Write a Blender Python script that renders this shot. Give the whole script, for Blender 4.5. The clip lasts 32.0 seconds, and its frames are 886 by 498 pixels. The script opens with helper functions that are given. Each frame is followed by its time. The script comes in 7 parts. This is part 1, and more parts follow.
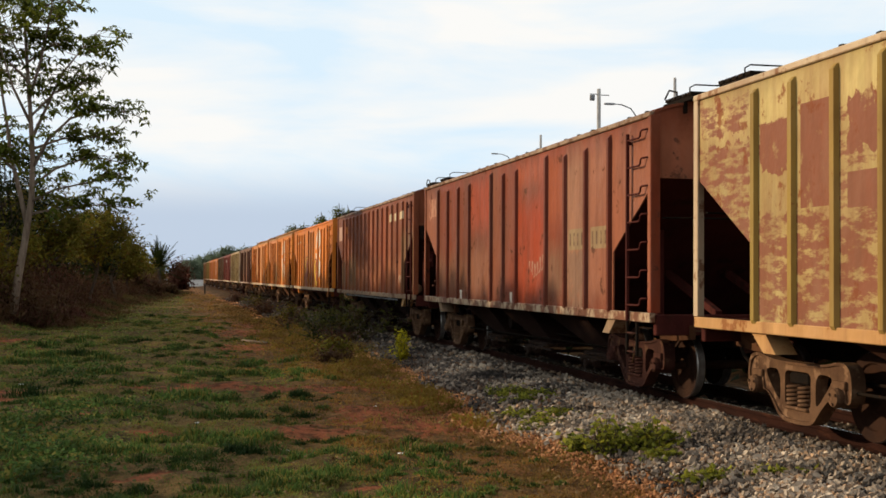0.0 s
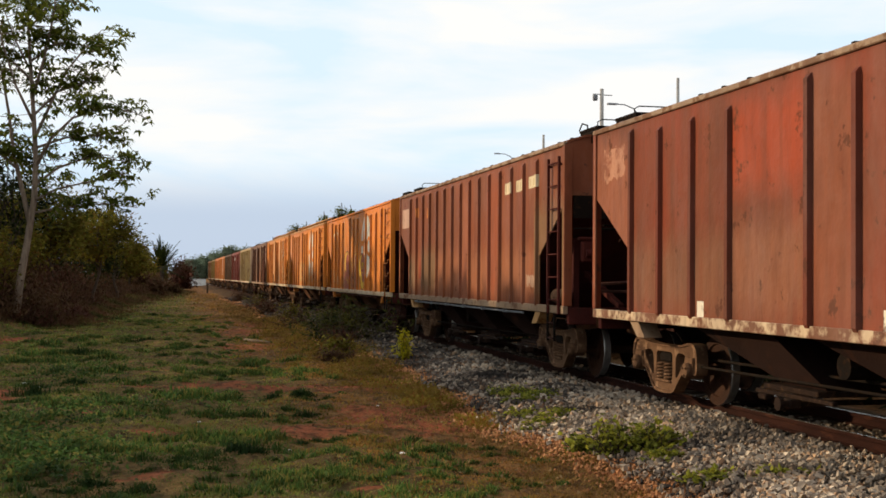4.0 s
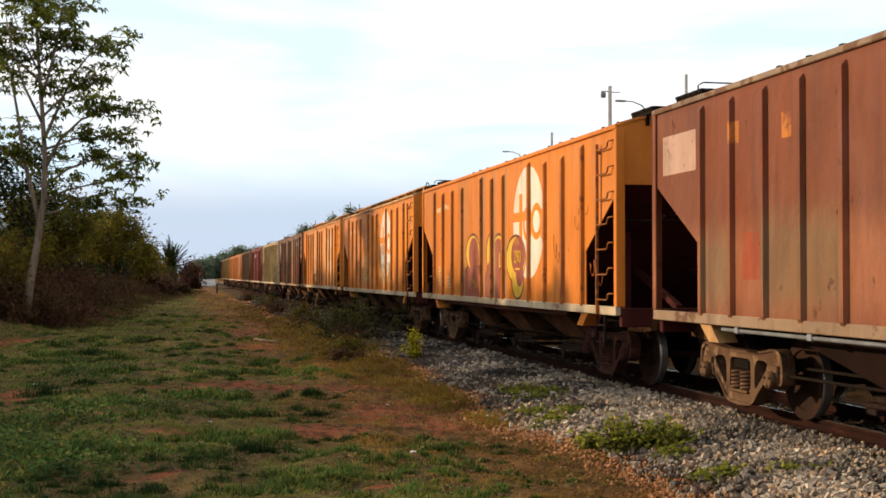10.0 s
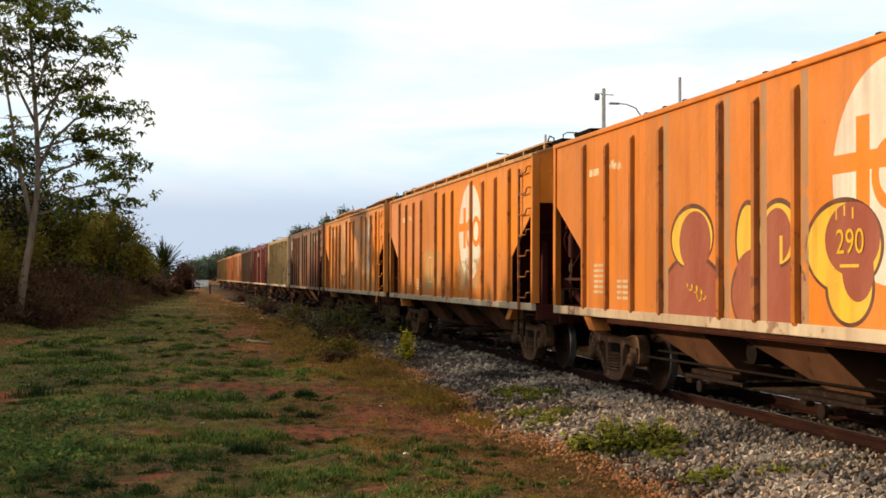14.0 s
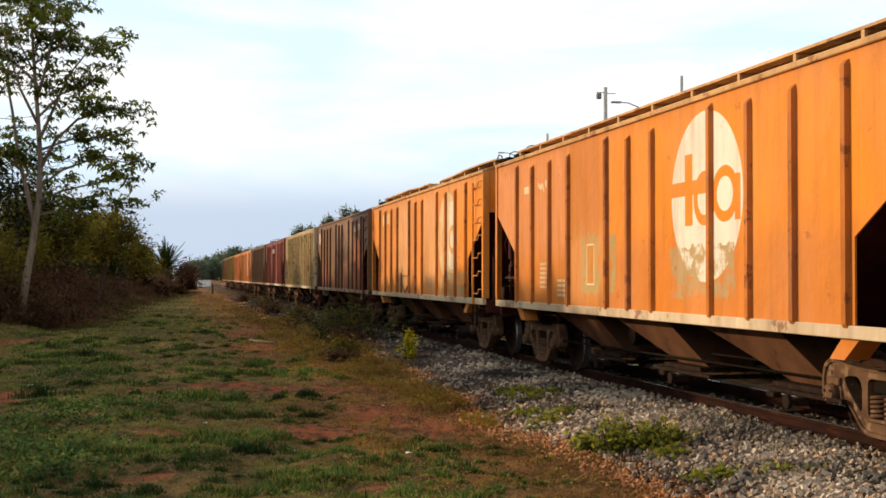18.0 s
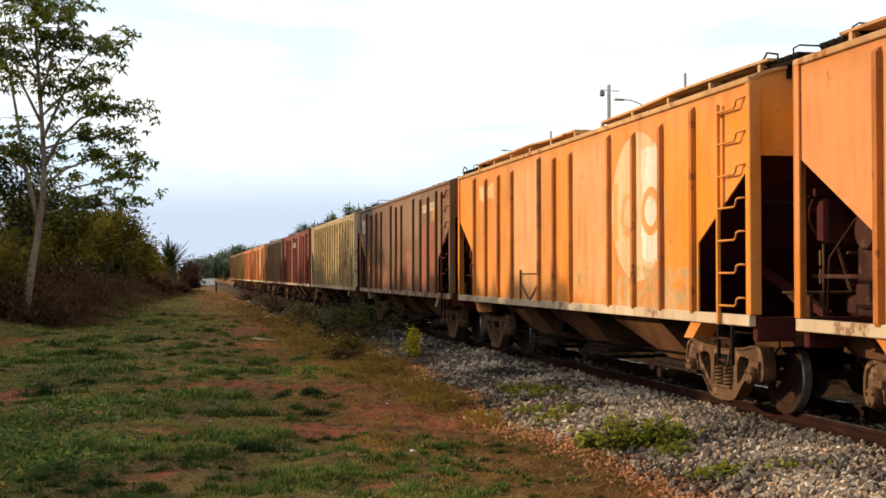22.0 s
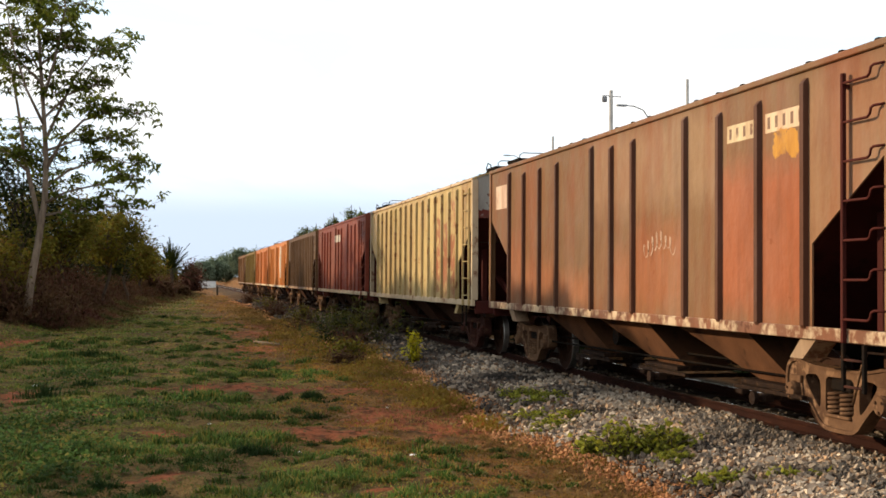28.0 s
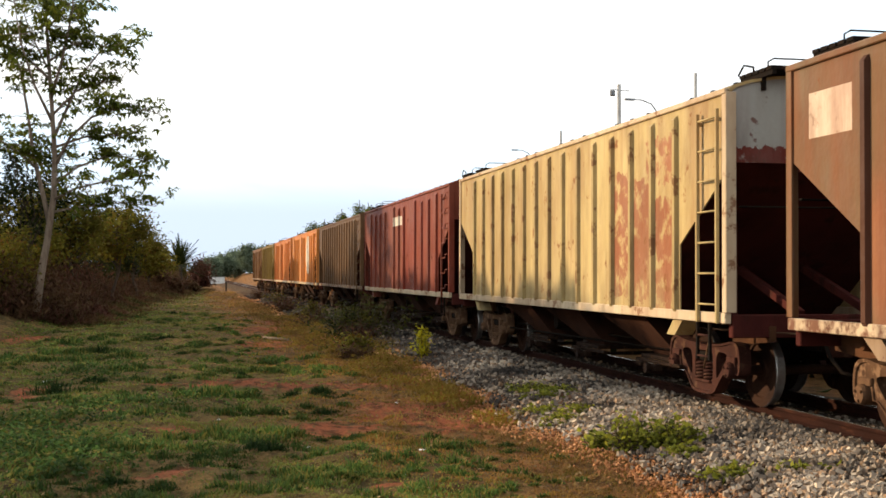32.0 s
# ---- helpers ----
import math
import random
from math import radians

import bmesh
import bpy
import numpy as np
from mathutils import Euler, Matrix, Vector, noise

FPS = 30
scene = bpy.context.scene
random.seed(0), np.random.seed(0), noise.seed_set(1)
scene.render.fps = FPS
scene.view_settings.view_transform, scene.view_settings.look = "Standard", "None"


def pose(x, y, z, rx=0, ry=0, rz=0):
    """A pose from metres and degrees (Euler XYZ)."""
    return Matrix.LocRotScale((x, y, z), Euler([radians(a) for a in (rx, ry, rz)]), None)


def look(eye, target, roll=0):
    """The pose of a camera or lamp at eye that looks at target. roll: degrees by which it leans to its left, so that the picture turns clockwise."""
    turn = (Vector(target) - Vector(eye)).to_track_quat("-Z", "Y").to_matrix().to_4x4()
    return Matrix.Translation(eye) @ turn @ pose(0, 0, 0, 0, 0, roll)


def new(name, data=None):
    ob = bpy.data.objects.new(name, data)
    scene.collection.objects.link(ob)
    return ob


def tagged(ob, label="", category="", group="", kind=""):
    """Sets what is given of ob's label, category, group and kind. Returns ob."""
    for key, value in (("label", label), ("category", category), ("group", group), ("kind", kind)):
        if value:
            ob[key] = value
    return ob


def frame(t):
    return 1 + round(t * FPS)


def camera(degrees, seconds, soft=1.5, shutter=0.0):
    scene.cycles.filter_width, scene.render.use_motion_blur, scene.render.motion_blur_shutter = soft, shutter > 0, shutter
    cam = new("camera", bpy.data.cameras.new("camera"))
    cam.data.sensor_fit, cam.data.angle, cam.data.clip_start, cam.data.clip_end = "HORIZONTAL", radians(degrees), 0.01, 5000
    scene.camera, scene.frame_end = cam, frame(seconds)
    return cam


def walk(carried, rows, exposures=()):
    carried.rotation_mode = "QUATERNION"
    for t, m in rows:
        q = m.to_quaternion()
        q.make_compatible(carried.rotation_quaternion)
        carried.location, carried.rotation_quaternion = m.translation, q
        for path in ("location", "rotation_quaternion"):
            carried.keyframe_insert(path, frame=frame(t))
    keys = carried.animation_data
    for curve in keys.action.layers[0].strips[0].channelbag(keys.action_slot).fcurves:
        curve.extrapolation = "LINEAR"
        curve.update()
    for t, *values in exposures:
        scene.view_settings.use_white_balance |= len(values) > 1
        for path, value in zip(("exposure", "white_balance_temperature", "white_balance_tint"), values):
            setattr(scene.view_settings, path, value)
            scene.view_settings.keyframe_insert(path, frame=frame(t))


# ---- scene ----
# Camera: hand-held beside the line, standing still and swaying. Rail tops are z = 0, the line runs along +y.
EYE_Z = 1.544
SWAY = [
    (0, 91.302, -0.307, -12.516), (0.5, 91.336, -0.300, -12.401), (1, 91.320, -0.224, -12.407),
    (1.5, 91.340, -0.169, -12.344), (2, 91.374, -0.336, -12.336), (2.5, 91.376, -0.352, -12.346),
    (3, 91.312, -0.274, -12.206), (3.5, 91.288, -0.334, -12.330), (5.5, 91.281, -0.567, -12.391),
    (6, 91.254, -0.541, -12.382), (6.5, 91.273, -0.512, -12.357), (7, 91.243, -0.477, -12.323),
    (7.5, 91.200, -0.322, -12.223), (8, 91.247, -0.298, -12.067), (8.5, 91.260, -0.183, -12.077),
    (9, 91.289, -0.316, -12.216), (9.5, 91.280, -0.358, -12.135), (10, 91.214, -0.033, -11.978),
    (10.5, 91.186, 0.106, -12.055), (11, 91.221, -0.051, -12.169), (11.5, 91.277, -0.168, -12.258),
    (12, 91.341, -0.222, -12.284), (12.5, 91.376, -0.470, -12.309), (13, 91.328, -0.310, -12.178),
    (13.5, 91.323, -0.289, -12.331), (14, 91.298, -0.233, -12.288), (14.5, 91.296, -0.161, -12.192),
    (16.5, 91.177, -0.192, -12.112), (17, 91.225, -0.084, -12.163), (17.5, 91.274, -0.003, -12.249),
    (18, 91.263, -0.068, -12.182), (18.5, 91.235, 0.094, -12.125), (19, 91.188, 0.173, -12.048),
    (19.5, 91.176, 0.210, -12.027), (20, 91.087, 0.518, -11.788), (20.5, 91.123, 0.259, -11.890),
    (21, 91.135, 0.072, -11.950), (21.5, 91.146, 0.091, -11.993), (22, 91.168, 0.058, -12.013),
    (22.5, 91.215, -0.069, -11.994), (23, 91.190, -0.079, -11.861), (23.5, 91.195, -0.138, -11.849),
    (24, 91.223, -0.149, -11.949), (24.5, 91.220, -0.251, -11.722), (25, 91.248, -0.301, -11.706),
    (25.5, 91.253, -0.068, -11.784), (27.5, 91.380, -0.238, -12.030), (28, 91.373, -0.347, -11.963),
    (28.5, 91.362, -0.353, -11.898), (29, 91.283, -0.155, -11.883), (29.5, 91.267, -0.143, -11.896),
    (30, 91.302, -0.210, -11.641), (30.5, 91.301, -0.233, -11.722), (31, 91.206, -0.143, -11.726),
    (31.5, 91.145, 0.067, -11.641), (32, 91.140, -0.120, -11.572),
]
cam = camera(39.23, 32.0, soft=1.6)
walk(cam, [(t, pose(0, 0, EYE_Z, a, b, c)) for t, a, b, c in SWAY],
     exposures=[(0, -0.1), (6, 0.02), (10, 0.12), (13, 0.04), (17, 0.06), (20, 0.14), (24, 0.28), (28, 0.36), (32, 0.45)])

# ---- sky and sun ----
SUN_ELEV, SUN_AZ = radians(15), radians(-58)      # azimuth from +y towards +x
world = bpy.data.worlds.new("sky")
scene.world = world
world.use_nodes = True
wn, wl = world.node_tree.nodes, world.node_tree.links
wn.clear()
w_out, w_bg = wn.new("ShaderNodeOutputWorld"), wn.new("ShaderNodeBackground")
w_sky = wn.new("ShaderNodeTexSky")
w_sky.sky_type, w_sky.sun_disc = "NISHITA", False
w_sky.sun_elevation, w_sky.sun_rotation = SUN_ELEV, SUN_AZ
w_sky.air_density, w_sky.dust_density = 1.2, 1.0
w_co = wn.new("ShaderNodeTexCoord")
w_map = wn.new("ShaderNodeMapping")
w_map.inputs["Scale"].default_value = (1.0, 1.0, 4.4)
w_map.inputs["Rotation"].default_value = (0.0, radians(-6), radians(20))
wl.new(w_co.outputs["Generated"], w_map.inputs["Vector"])
w_noise = wn.new("ShaderNodeTexNoise")
w_noise.inputs["Scale"].default_value = 4.2
w_noise.inputs["Detail"].default_value = 6.0
w_noise.inputs["Roughness"].default_value = 0.52
w_noise.inputs["Distortion"].default_value = 0.35
wl.new(w_map.outputs["Vector"], w_noise.inputs["Vector"])
w_ramp = wn.new("ShaderNodeValToRGB")
w_ramp.color_ramp.elements[0].position, w_ramp.color_ramp.elements[1].position = 0.36, 0.58
w_ramp.color_ramp.elements[0].color = (0.0, 0.0, 0.0, 1)
wl.new(w_noise.outputs["Fac"], w_ramp.inputs["Fac"])
# clouds thin out into a blue-grey haze bank close to the horizon
w_sep = wn.new("ShaderNodeSeparateXYZ")
wl.new(w_co.outputs["Generated"], w_sep.inputs["Vector"])
w_low = wn.new("ShaderNodeMapRange")
w_low.interpolation_type = "SMOOTHSTEP"
w_low.inputs["From Min"].default_value, w_low.inputs["From Max"].default_value = 0.045, 0.095
wl.new(w_sep.outputs["Z"], w_low.inputs["Value"])
w_gain = wn.new("ShaderNodeMix")
w_gain.data_type, w_gain.blend_type = "RGBA", "MIX"
w_gain.inputs["Factor"].default_value = 0.94
wl.new(w_sky.outputs["Color"], w_gain.inputs["A"])
w_gain.inputs["B"].default_value = (6.3, 7.5, 9.3, 1)
w_high = wn.new("ShaderNodeMix")
w_high.data_type = "RGBA"
w_high.inputs["A"].default_value = (8.3, 10.1, 11.5, 1)
w_high.inputs["B"].default_value = (11.2, 11.1, 10.8, 1)
wl.new(w_ramp.outputs["Color"], w_high.inputs["Factor"])
w_mix = wn.new("ShaderNodeMix")
w_mix.data_type = "RGBA"
wl.new(w_low.outputs["Result"], w_mix.inputs["Factor"])
wl.new(w_gain.outputs["Result"], w_mix.inputs["A"])
wl.new(w_high.outputs["Result"], w_mix.inputs["B"])
wl.new(w_mix.outputs["Result"], w_bg.inputs["Color"])
w_bg.inputs["Strength"].default_value = 0.093
wl.new(w_bg.outputs["Background"], w_out.inputs["Surface"])

sun_data = bpy.data.lights.new("sun", "SUN")
sun_data.energy, sun_data.angle, sun_data.color = 4.6, radians(0.8), (1.0, 0.77, 0.50)
sun = new("sun", sun_data)
SUN_DIR = Vector((math.sin(SUN_AZ) * math.cos(SUN_ELEV), math.cos(SUN_AZ) * math.cos(SUN_ELEV), math.sin(SUN_ELEV)))
sun.matrix_world = look(SUN_DIR * 60, (0, 0, 0))

# ---- materials ----
def mat_base(name, rough=0.8, metal=0.0, gloss=0.06):
    m = bpy.data.materials.new(name)
    m.use_nodes = True
    bsdf = m.node_tree.nodes["Principled BSDF"]
    bsdf.inputs["Roughness"].default_value, bsdf.inputs["Metallic"].default_value = rough, metal
    bsdf.inputs["Specular IOR Level"].default_value = gloss
    return m, m.node_tree.nodes, m.node_tree.links, bsdf


def n_coord(nd, lk, scale, kind="Object"):
    co, mp = nd.new("ShaderNodeTexCoord"), nd.new("ShaderNodeMapping")
    mp.inputs["Scale"].default_value = scale
    lk.new(co.outputs[kind], mp.inputs["Vector"])
    return mp.outputs["Vector"]


def n_noise(nd, lk, vec, scale, detail=5, rough=0.6, lo=0.35, hi=0.65):
    tx, mr = nd.new("ShaderNodeTexNoise"), nd.new("ShaderNodeMapRange")
    tx.inputs["Scale"].default_value, tx.inputs["Detail"].default_value = scale, detail
    tx.inputs["Roughness"].default_value = rough
    lk.new(vec, tx.inputs["Vector"])
    mr.inputs["From Min"].default_value, mr.inputs["From Max"].default_value = lo, hi
    lk.new(tx.outputs["Fac"], mr.inputs["Value"])
    return mr.outputs["Result"]


def n_mix(nd, lk, fac, a, b, blend="MIX"):
    mx = nd.new("ShaderNodeMix")
    mx.data_type, mx.blend_type = "RGBA", blend
    for sock, v in ((mx.inputs["Factor"], fac), (mx.inputs["A"], a), (mx.inputs["B"], b)):
        if isinstance(v, tuple):
            sock.default_value = (*v, 1)
        elif isinstance(v, (int, float)):
            sock.default_value = v
        else:
            lk.new(v, sock)
    return mx.outputs["Result"]


def n_math(nd, lk, op, a, b=0.0, clamp=False):
    mt = nd.new("ShaderNodeMath")
    mt.operation, mt.use_clamp = op, clamp
    for sock, v in ((mt.inputs[0], a), (mt.inputs[1], b)):
        if isinstance(v, (int, float)):
            sock.default_value = v
        else:
            lk.new(v, sock)
    return mt.outputs["Value"]


def n_bump(nd, lk, bsdf, height, strength=0.3, dist=0.02):
    bp = nd.new("ShaderNodeBump")
    bp.inputs["Strength"].default_value, bp.inputs["Distance"].default_value = strength, dist
    lk.new(height, bp.inputs["Height"])
    lk.new(bp.outputs["Normal"], bsdf.inputs["Normal"])


def n_island_random(nd):
    return nd.new("ShaderNodeNewGeometry").outputs["Random Per Island"]


def rough_material(name, a, b, scale=3.0, rough=0.85, metal=0.0, bump=0.3, dist=0.02, c=None, stretch=(1, 1, 1), fine=40.0):
    """Two colours blended by a coarse noise, a third in sparse patches, fine grain and relief."""
    m, nd, lk, bsdf = mat_base(name, rough, metal)
    v = n_coord(nd, lk, stretch)
    col = n_mix(nd, lk, n_noise(nd, lk, v, scale), a, b)
    if c:
        col = n_mix(nd, lk, n_noise(nd, lk, v, scale * 2.7, lo=0.56, hi=0.66), col, c)
    grain = n_noise(nd, lk, v, fine, 4, 0.7, 0.3, 0.7)
    col = n_mix(nd, lk, n_math(nd, lk, "MULTIPLY", grain, 0.35), col, tuple(k * 0.45 for k in a))
    lk.new(col, bsdf.inputs["Base Color"])
    n_bump(nd, lk, bsdf, grain, bump, dist)
    return m


def island_material(name, a, b, rough=0.8, translucent=0.0, c=None, drift=None):
    """Leaves, blades and stones: each piece takes its own shade between a and b (and now and then c)."""
    m, nd, lk, bsdf = mat_base(name, rough)
    r = n_island_random(nd)
    col = n_mix(nd, lk, r, a, b)
    if c:
        pick = n_math(nd, lk, "FRACT", n_math(nd, lk, "MULTIPLY", r, 17.3))
        col = n_mix(nd, lk, n_math(nd, lk, "GREATER_THAN", pick, 0.8), col, c)
    v = n_coord(nd, lk, (1, 1, 1))
    col = n_mix(nd, lk, n_noise(nd, lk, v, 0.6, 3), col, tuple(0.5 * k for k in a))
    if drift:
        col = n_mix(nd, lk, n_noise(nd, lk, v, 0.45, 4, 0.6, 0.42, 0.6), col, drift)
    lk.new(col, bsdf.inputs["Base Color"])
    if translucent:
        out = next(n for n in nd if n.type == "OUTPUT_MATERIAL")
        tr, ms = nd.new("ShaderNodeBsdfTranslucent"), nd.new("ShaderNodeMixShader")
        lk.new(col, tr.inputs["Color"])
        ms.inputs["Fac"].default_value = translucent
        lk.new(bsdf.outputs["BSDF"], ms.inputs[1])
        lk.new(tr.outputs["BSDF"], ms.inputs[2])
        lk.new(ms.outputs["Shader"], out.inputs["Surface"])
    return m


# near black: on underframe parts the shade below the wagon is in the colour
M_STEEL_DARK = rough_material("grimy_near_black_steel", (0.014, 0.009, 0.006), (0.008, 0.006, 0.005), 4, 0.9, 0.0, c=(0.03, 0.014, 0.007))
M_CAST = rough_material("dusty_cast_steel", (0.16, 0.088, 0.048), (0.07, 0.036, 0.021), 2.5, 0.85, 0.0, c=(0.24, 0.14, 0.08))
# darker copy of the cast steel, with shade put into its colour
M_CAST_DARK = rough_material("shaded_maroon_cast_steel", (0.07, 0.027, 0.019), (0.034, 0.014, 0.011), 2.5, 0.85, 0.0, c=(0.1, 0.05, 0.03))
M_MAROON_DARK = rough_material("dark_maroon_paint", (0.085, 0.02, 0.015), (0.05, 0.013, 0.011), 1.4, 0.85, 0.0, c=(0.04, 0.014, 0.01), stretch=(1, 1, 0.4))
M_RIM = rough_material("dusty_wheel_rim", (0.15, 0.08, 0.045), (0.055, 0.027, 0.016), 3, 0.7, 0.0)
M_WHEEL = rough_material("rusty_wheel_steel", (0.045, 0.02, 0.011), (0.022, 0.011, 0.008), 2.5, 0.75, 0.0)
M_TREAD = rough_material("polished_tread_steel", (0.42, 0.4, 0.37), (0.28, 0.26, 0.24), 8, 0.4, 0.8, bump=0.1)
M_RUST = rough_material("rusty_rail_steel", (0.032, 0.011, 0.007), (0.018, 0.007, 0.005), 4, 0.9, 0.0, c=(0.05, 0.018, 0.01), stretch=(1, 0.3, 1))
M_RAILTOP = rough_material("worn_rail_head", (0.6, 0.57, 0.54), (0.42, 0.38, 0.35), 5, 0.25, 0.9, bump=0.1, stretch=(6, 0.3, 1))
M_TIMBER = rough_material("old_sleeper_timber", (0.035, 0.025, 0.018), (0.06, 0.045, 0.033), 3, 0.9, bump=0.6, stretch=(0.6, 6, 6))
M_GALV = rough_material("weathered_galvanised_steel", (0.25, 0.26, 0.27), (0.16, 0.16, 0.17), 6, 0.6, 0.5)
M_CONCRETE = rough_material("weathered_concrete", (0.42, 0.4, 0.37), (0.3, 0.28, 0.26), 3, 0.9)
M_WHITEWALL = rough_material("whitewashed_wall", (0.7, 0.69, 0.66), (0.55, 0.53, 0.5), 1, 0.9)
M_ROOFTILE = rough_material("clay_roof", (0.3, 0.12, 0.07), (0.2, 0.08, 0.05), 2, 0.9)
M_BARK = rough_material("pale_bark", (0.29, 0.22, 0.16), (0.16, 0.115, 0.085), 4, 0.9, bump=0.6, stretch=(3, 3, 0.6))
M_BARK_DARK = rough_material("dark_bark", (0.1, 0.075, 0.055), (0.06, 0.045, 0.035), 4, 0.95, bump=0.6, stretch=(3, 3, 0.6))
M_LEAF = island_material("tree_leaf", (0.12, 0.15, 0.02), (0.22, 0.225, 0.032), 0.55, 0.42, c=(0.045, 0.065, 0.012))
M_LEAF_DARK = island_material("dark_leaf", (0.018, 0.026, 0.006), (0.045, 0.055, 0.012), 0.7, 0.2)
M_LEAF_OLIVE = island_material("olive_leaf", (0.13, 0.12, 0.018), (0.26, 0.215, 0.028), 0.7, 0.42, c=(0.2, 0.1, 0.02))
M_SCRUB = island_material("dry_scrub", (0.055, 0.024, 0.016), (0.15, 0.06, 0.038), 0.9, 0.2, c=(0.07, 0.058, 0.02), drift=(0.085, 0.048, 0.022))
# distance haze is mixed into this pale leaf green
M_FAR_LEAF = island_material("haze_paled_leaf", (0.18, 0.23, 0.15), (0.26, 0.31, 0.2), 0.8, 0.3)
M_RED_LEAF = island_material("reddish_leaf", (0.085, 0.034, 0.022), (0.15, 0.06, 0.038), 0.8, 0.2)
M_YELLOW_LEAF = island_material("yellow_flower", (0.62, 0.5, 0.02), (0.46, 0.46, 0.03), 0.7, 0.35)
M_WEED = island_material("weed_leaf", (0.17, 0.19, 0.025), (0.44, 0.42, 0.055), 0.65, 0.42, c=(0.07, 0.08, 0.015))
M_BUSH = island_material("bush_leaf", (0.04, 0.048, 0.01), (0.115, 0.105, 0.02), 0.7, 0.3, c=(0.17, 0.13, 0.02), drift=(0.06, 0.06, 0.012))
M_BANK_GRASS = island_material("tall_bank_grass", (0.04, 0.05, 0.014), (0.14, 0.13, 0.03), 0.8, 0.3, c=(0.2, 0.1, 0.045), drift=(0.12, 0.055, 0.028))
M_GRASS = island_material("grass_blade", (0.11, 0.085, 0.02), (0.34, 0.24, 0.045), 0.75, 0.38, c=(0.42, 0.19, 0.055), drift=(0.34, 0.17, 0.045))
M_TUFT_DARK = island_material("dark_tuft_blade", (0.032, 0.062, 0.017), (0.15, 0.235, 0.047), 0.7, 0.36, c=(0.28, 0.23, 0.05))
M_TUFT = island_material("lush_grass_blade", (0.06, 0.1, 0.023), (0.25, 0.35, 0.065), 0.7, 0.4, c=(0.38, 0.28, 0.065), drift=(0.2, 0.185, 0.045))
M_STRAW = island_material("dry_grass", (0.22, 0.122, 0.038), (0.34, 0.205, 0.07), 0.85, 0.25, c=(0.1, 0.09, 0.022))
M_STONE = island_material("ballast_stone", (0.19, 0.15, 0.118), (0.63, 0.51, 0.375), 0.9, c=(0.48, 0.31, 0.185))
M_STONE_DARK = island_material("dark_ballast_stone", (0.035, 0.027, 0.021), (0.2, 0.155, 0.11), 0.9, c=(0.09, 0.05, 0.03))
M_STONE_DULL = island_material("weathered_shaded_ballast_stone", (0.05, 0.044, 0.04), (0.24, 0.195, 0.155), 0.95, c=(0.16, 0.09, 0.052))
M_STONE_RED = island_material("earth_stained_stone", (0.46, 0.2, 0.085), (0.68, 0.36, 0.17), 0.95, c=(0.2, 0.085, 0.042))
# hopper and gate browns, darkened to carry the shade under the wagons
M_CHUTE = rough_material("shaded_dusty_brown_steel", (0.05, 0.02, 0.011), (0.018, 0.008, 0.006), 0.9, 0.9, c=(0.011, 0.006, 0.004))
M_CHUTE_DARK = rough_material("deep_shade_brown_steel", (0.024, 0.011, 0.008), (0.011, 0.006, 0.005), 0.9, 0.9, c=(0.035, 0.014, 0.008))
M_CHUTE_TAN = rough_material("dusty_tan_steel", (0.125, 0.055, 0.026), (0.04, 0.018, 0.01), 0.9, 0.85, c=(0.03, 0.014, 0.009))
M_UNDER = rough_material("shaded_gate_steel", (0.026, 0.014, 0.009), (0.014, 0.008, 0.006), 5, 0.85, c=(0.06, 0.032, 0.017))
M_FLANGE = rough_material("rusty_red_flange", (0.07, 0.018, 0.008), (0.035, 0.012, 0.007), 3, 0.85, c=(0.11, 0.035, 0.014), stretch=(1, 0.4, 1))
M_DRY_WEED = island_material("dry_weed_leaf", (0.21, 0.145, 0.027), (0.38, 0.27, 0.04), 0.8, 0.35, c=(0.34, 0.1, 0.036), drift=(0.2, 0.13, 0.026))
M_LITTER = island_material("fallen_leaf", (0.16, 0.095, 0.04), (0.34, 0.24, 0.12), 0.85, c=(0.06, 0.035, 0.018))
M_PAPER = rough_material("white_litter", (0.75, 0.74, 0.72), (0.6, 0.58, 0.55), 8, 0.7)


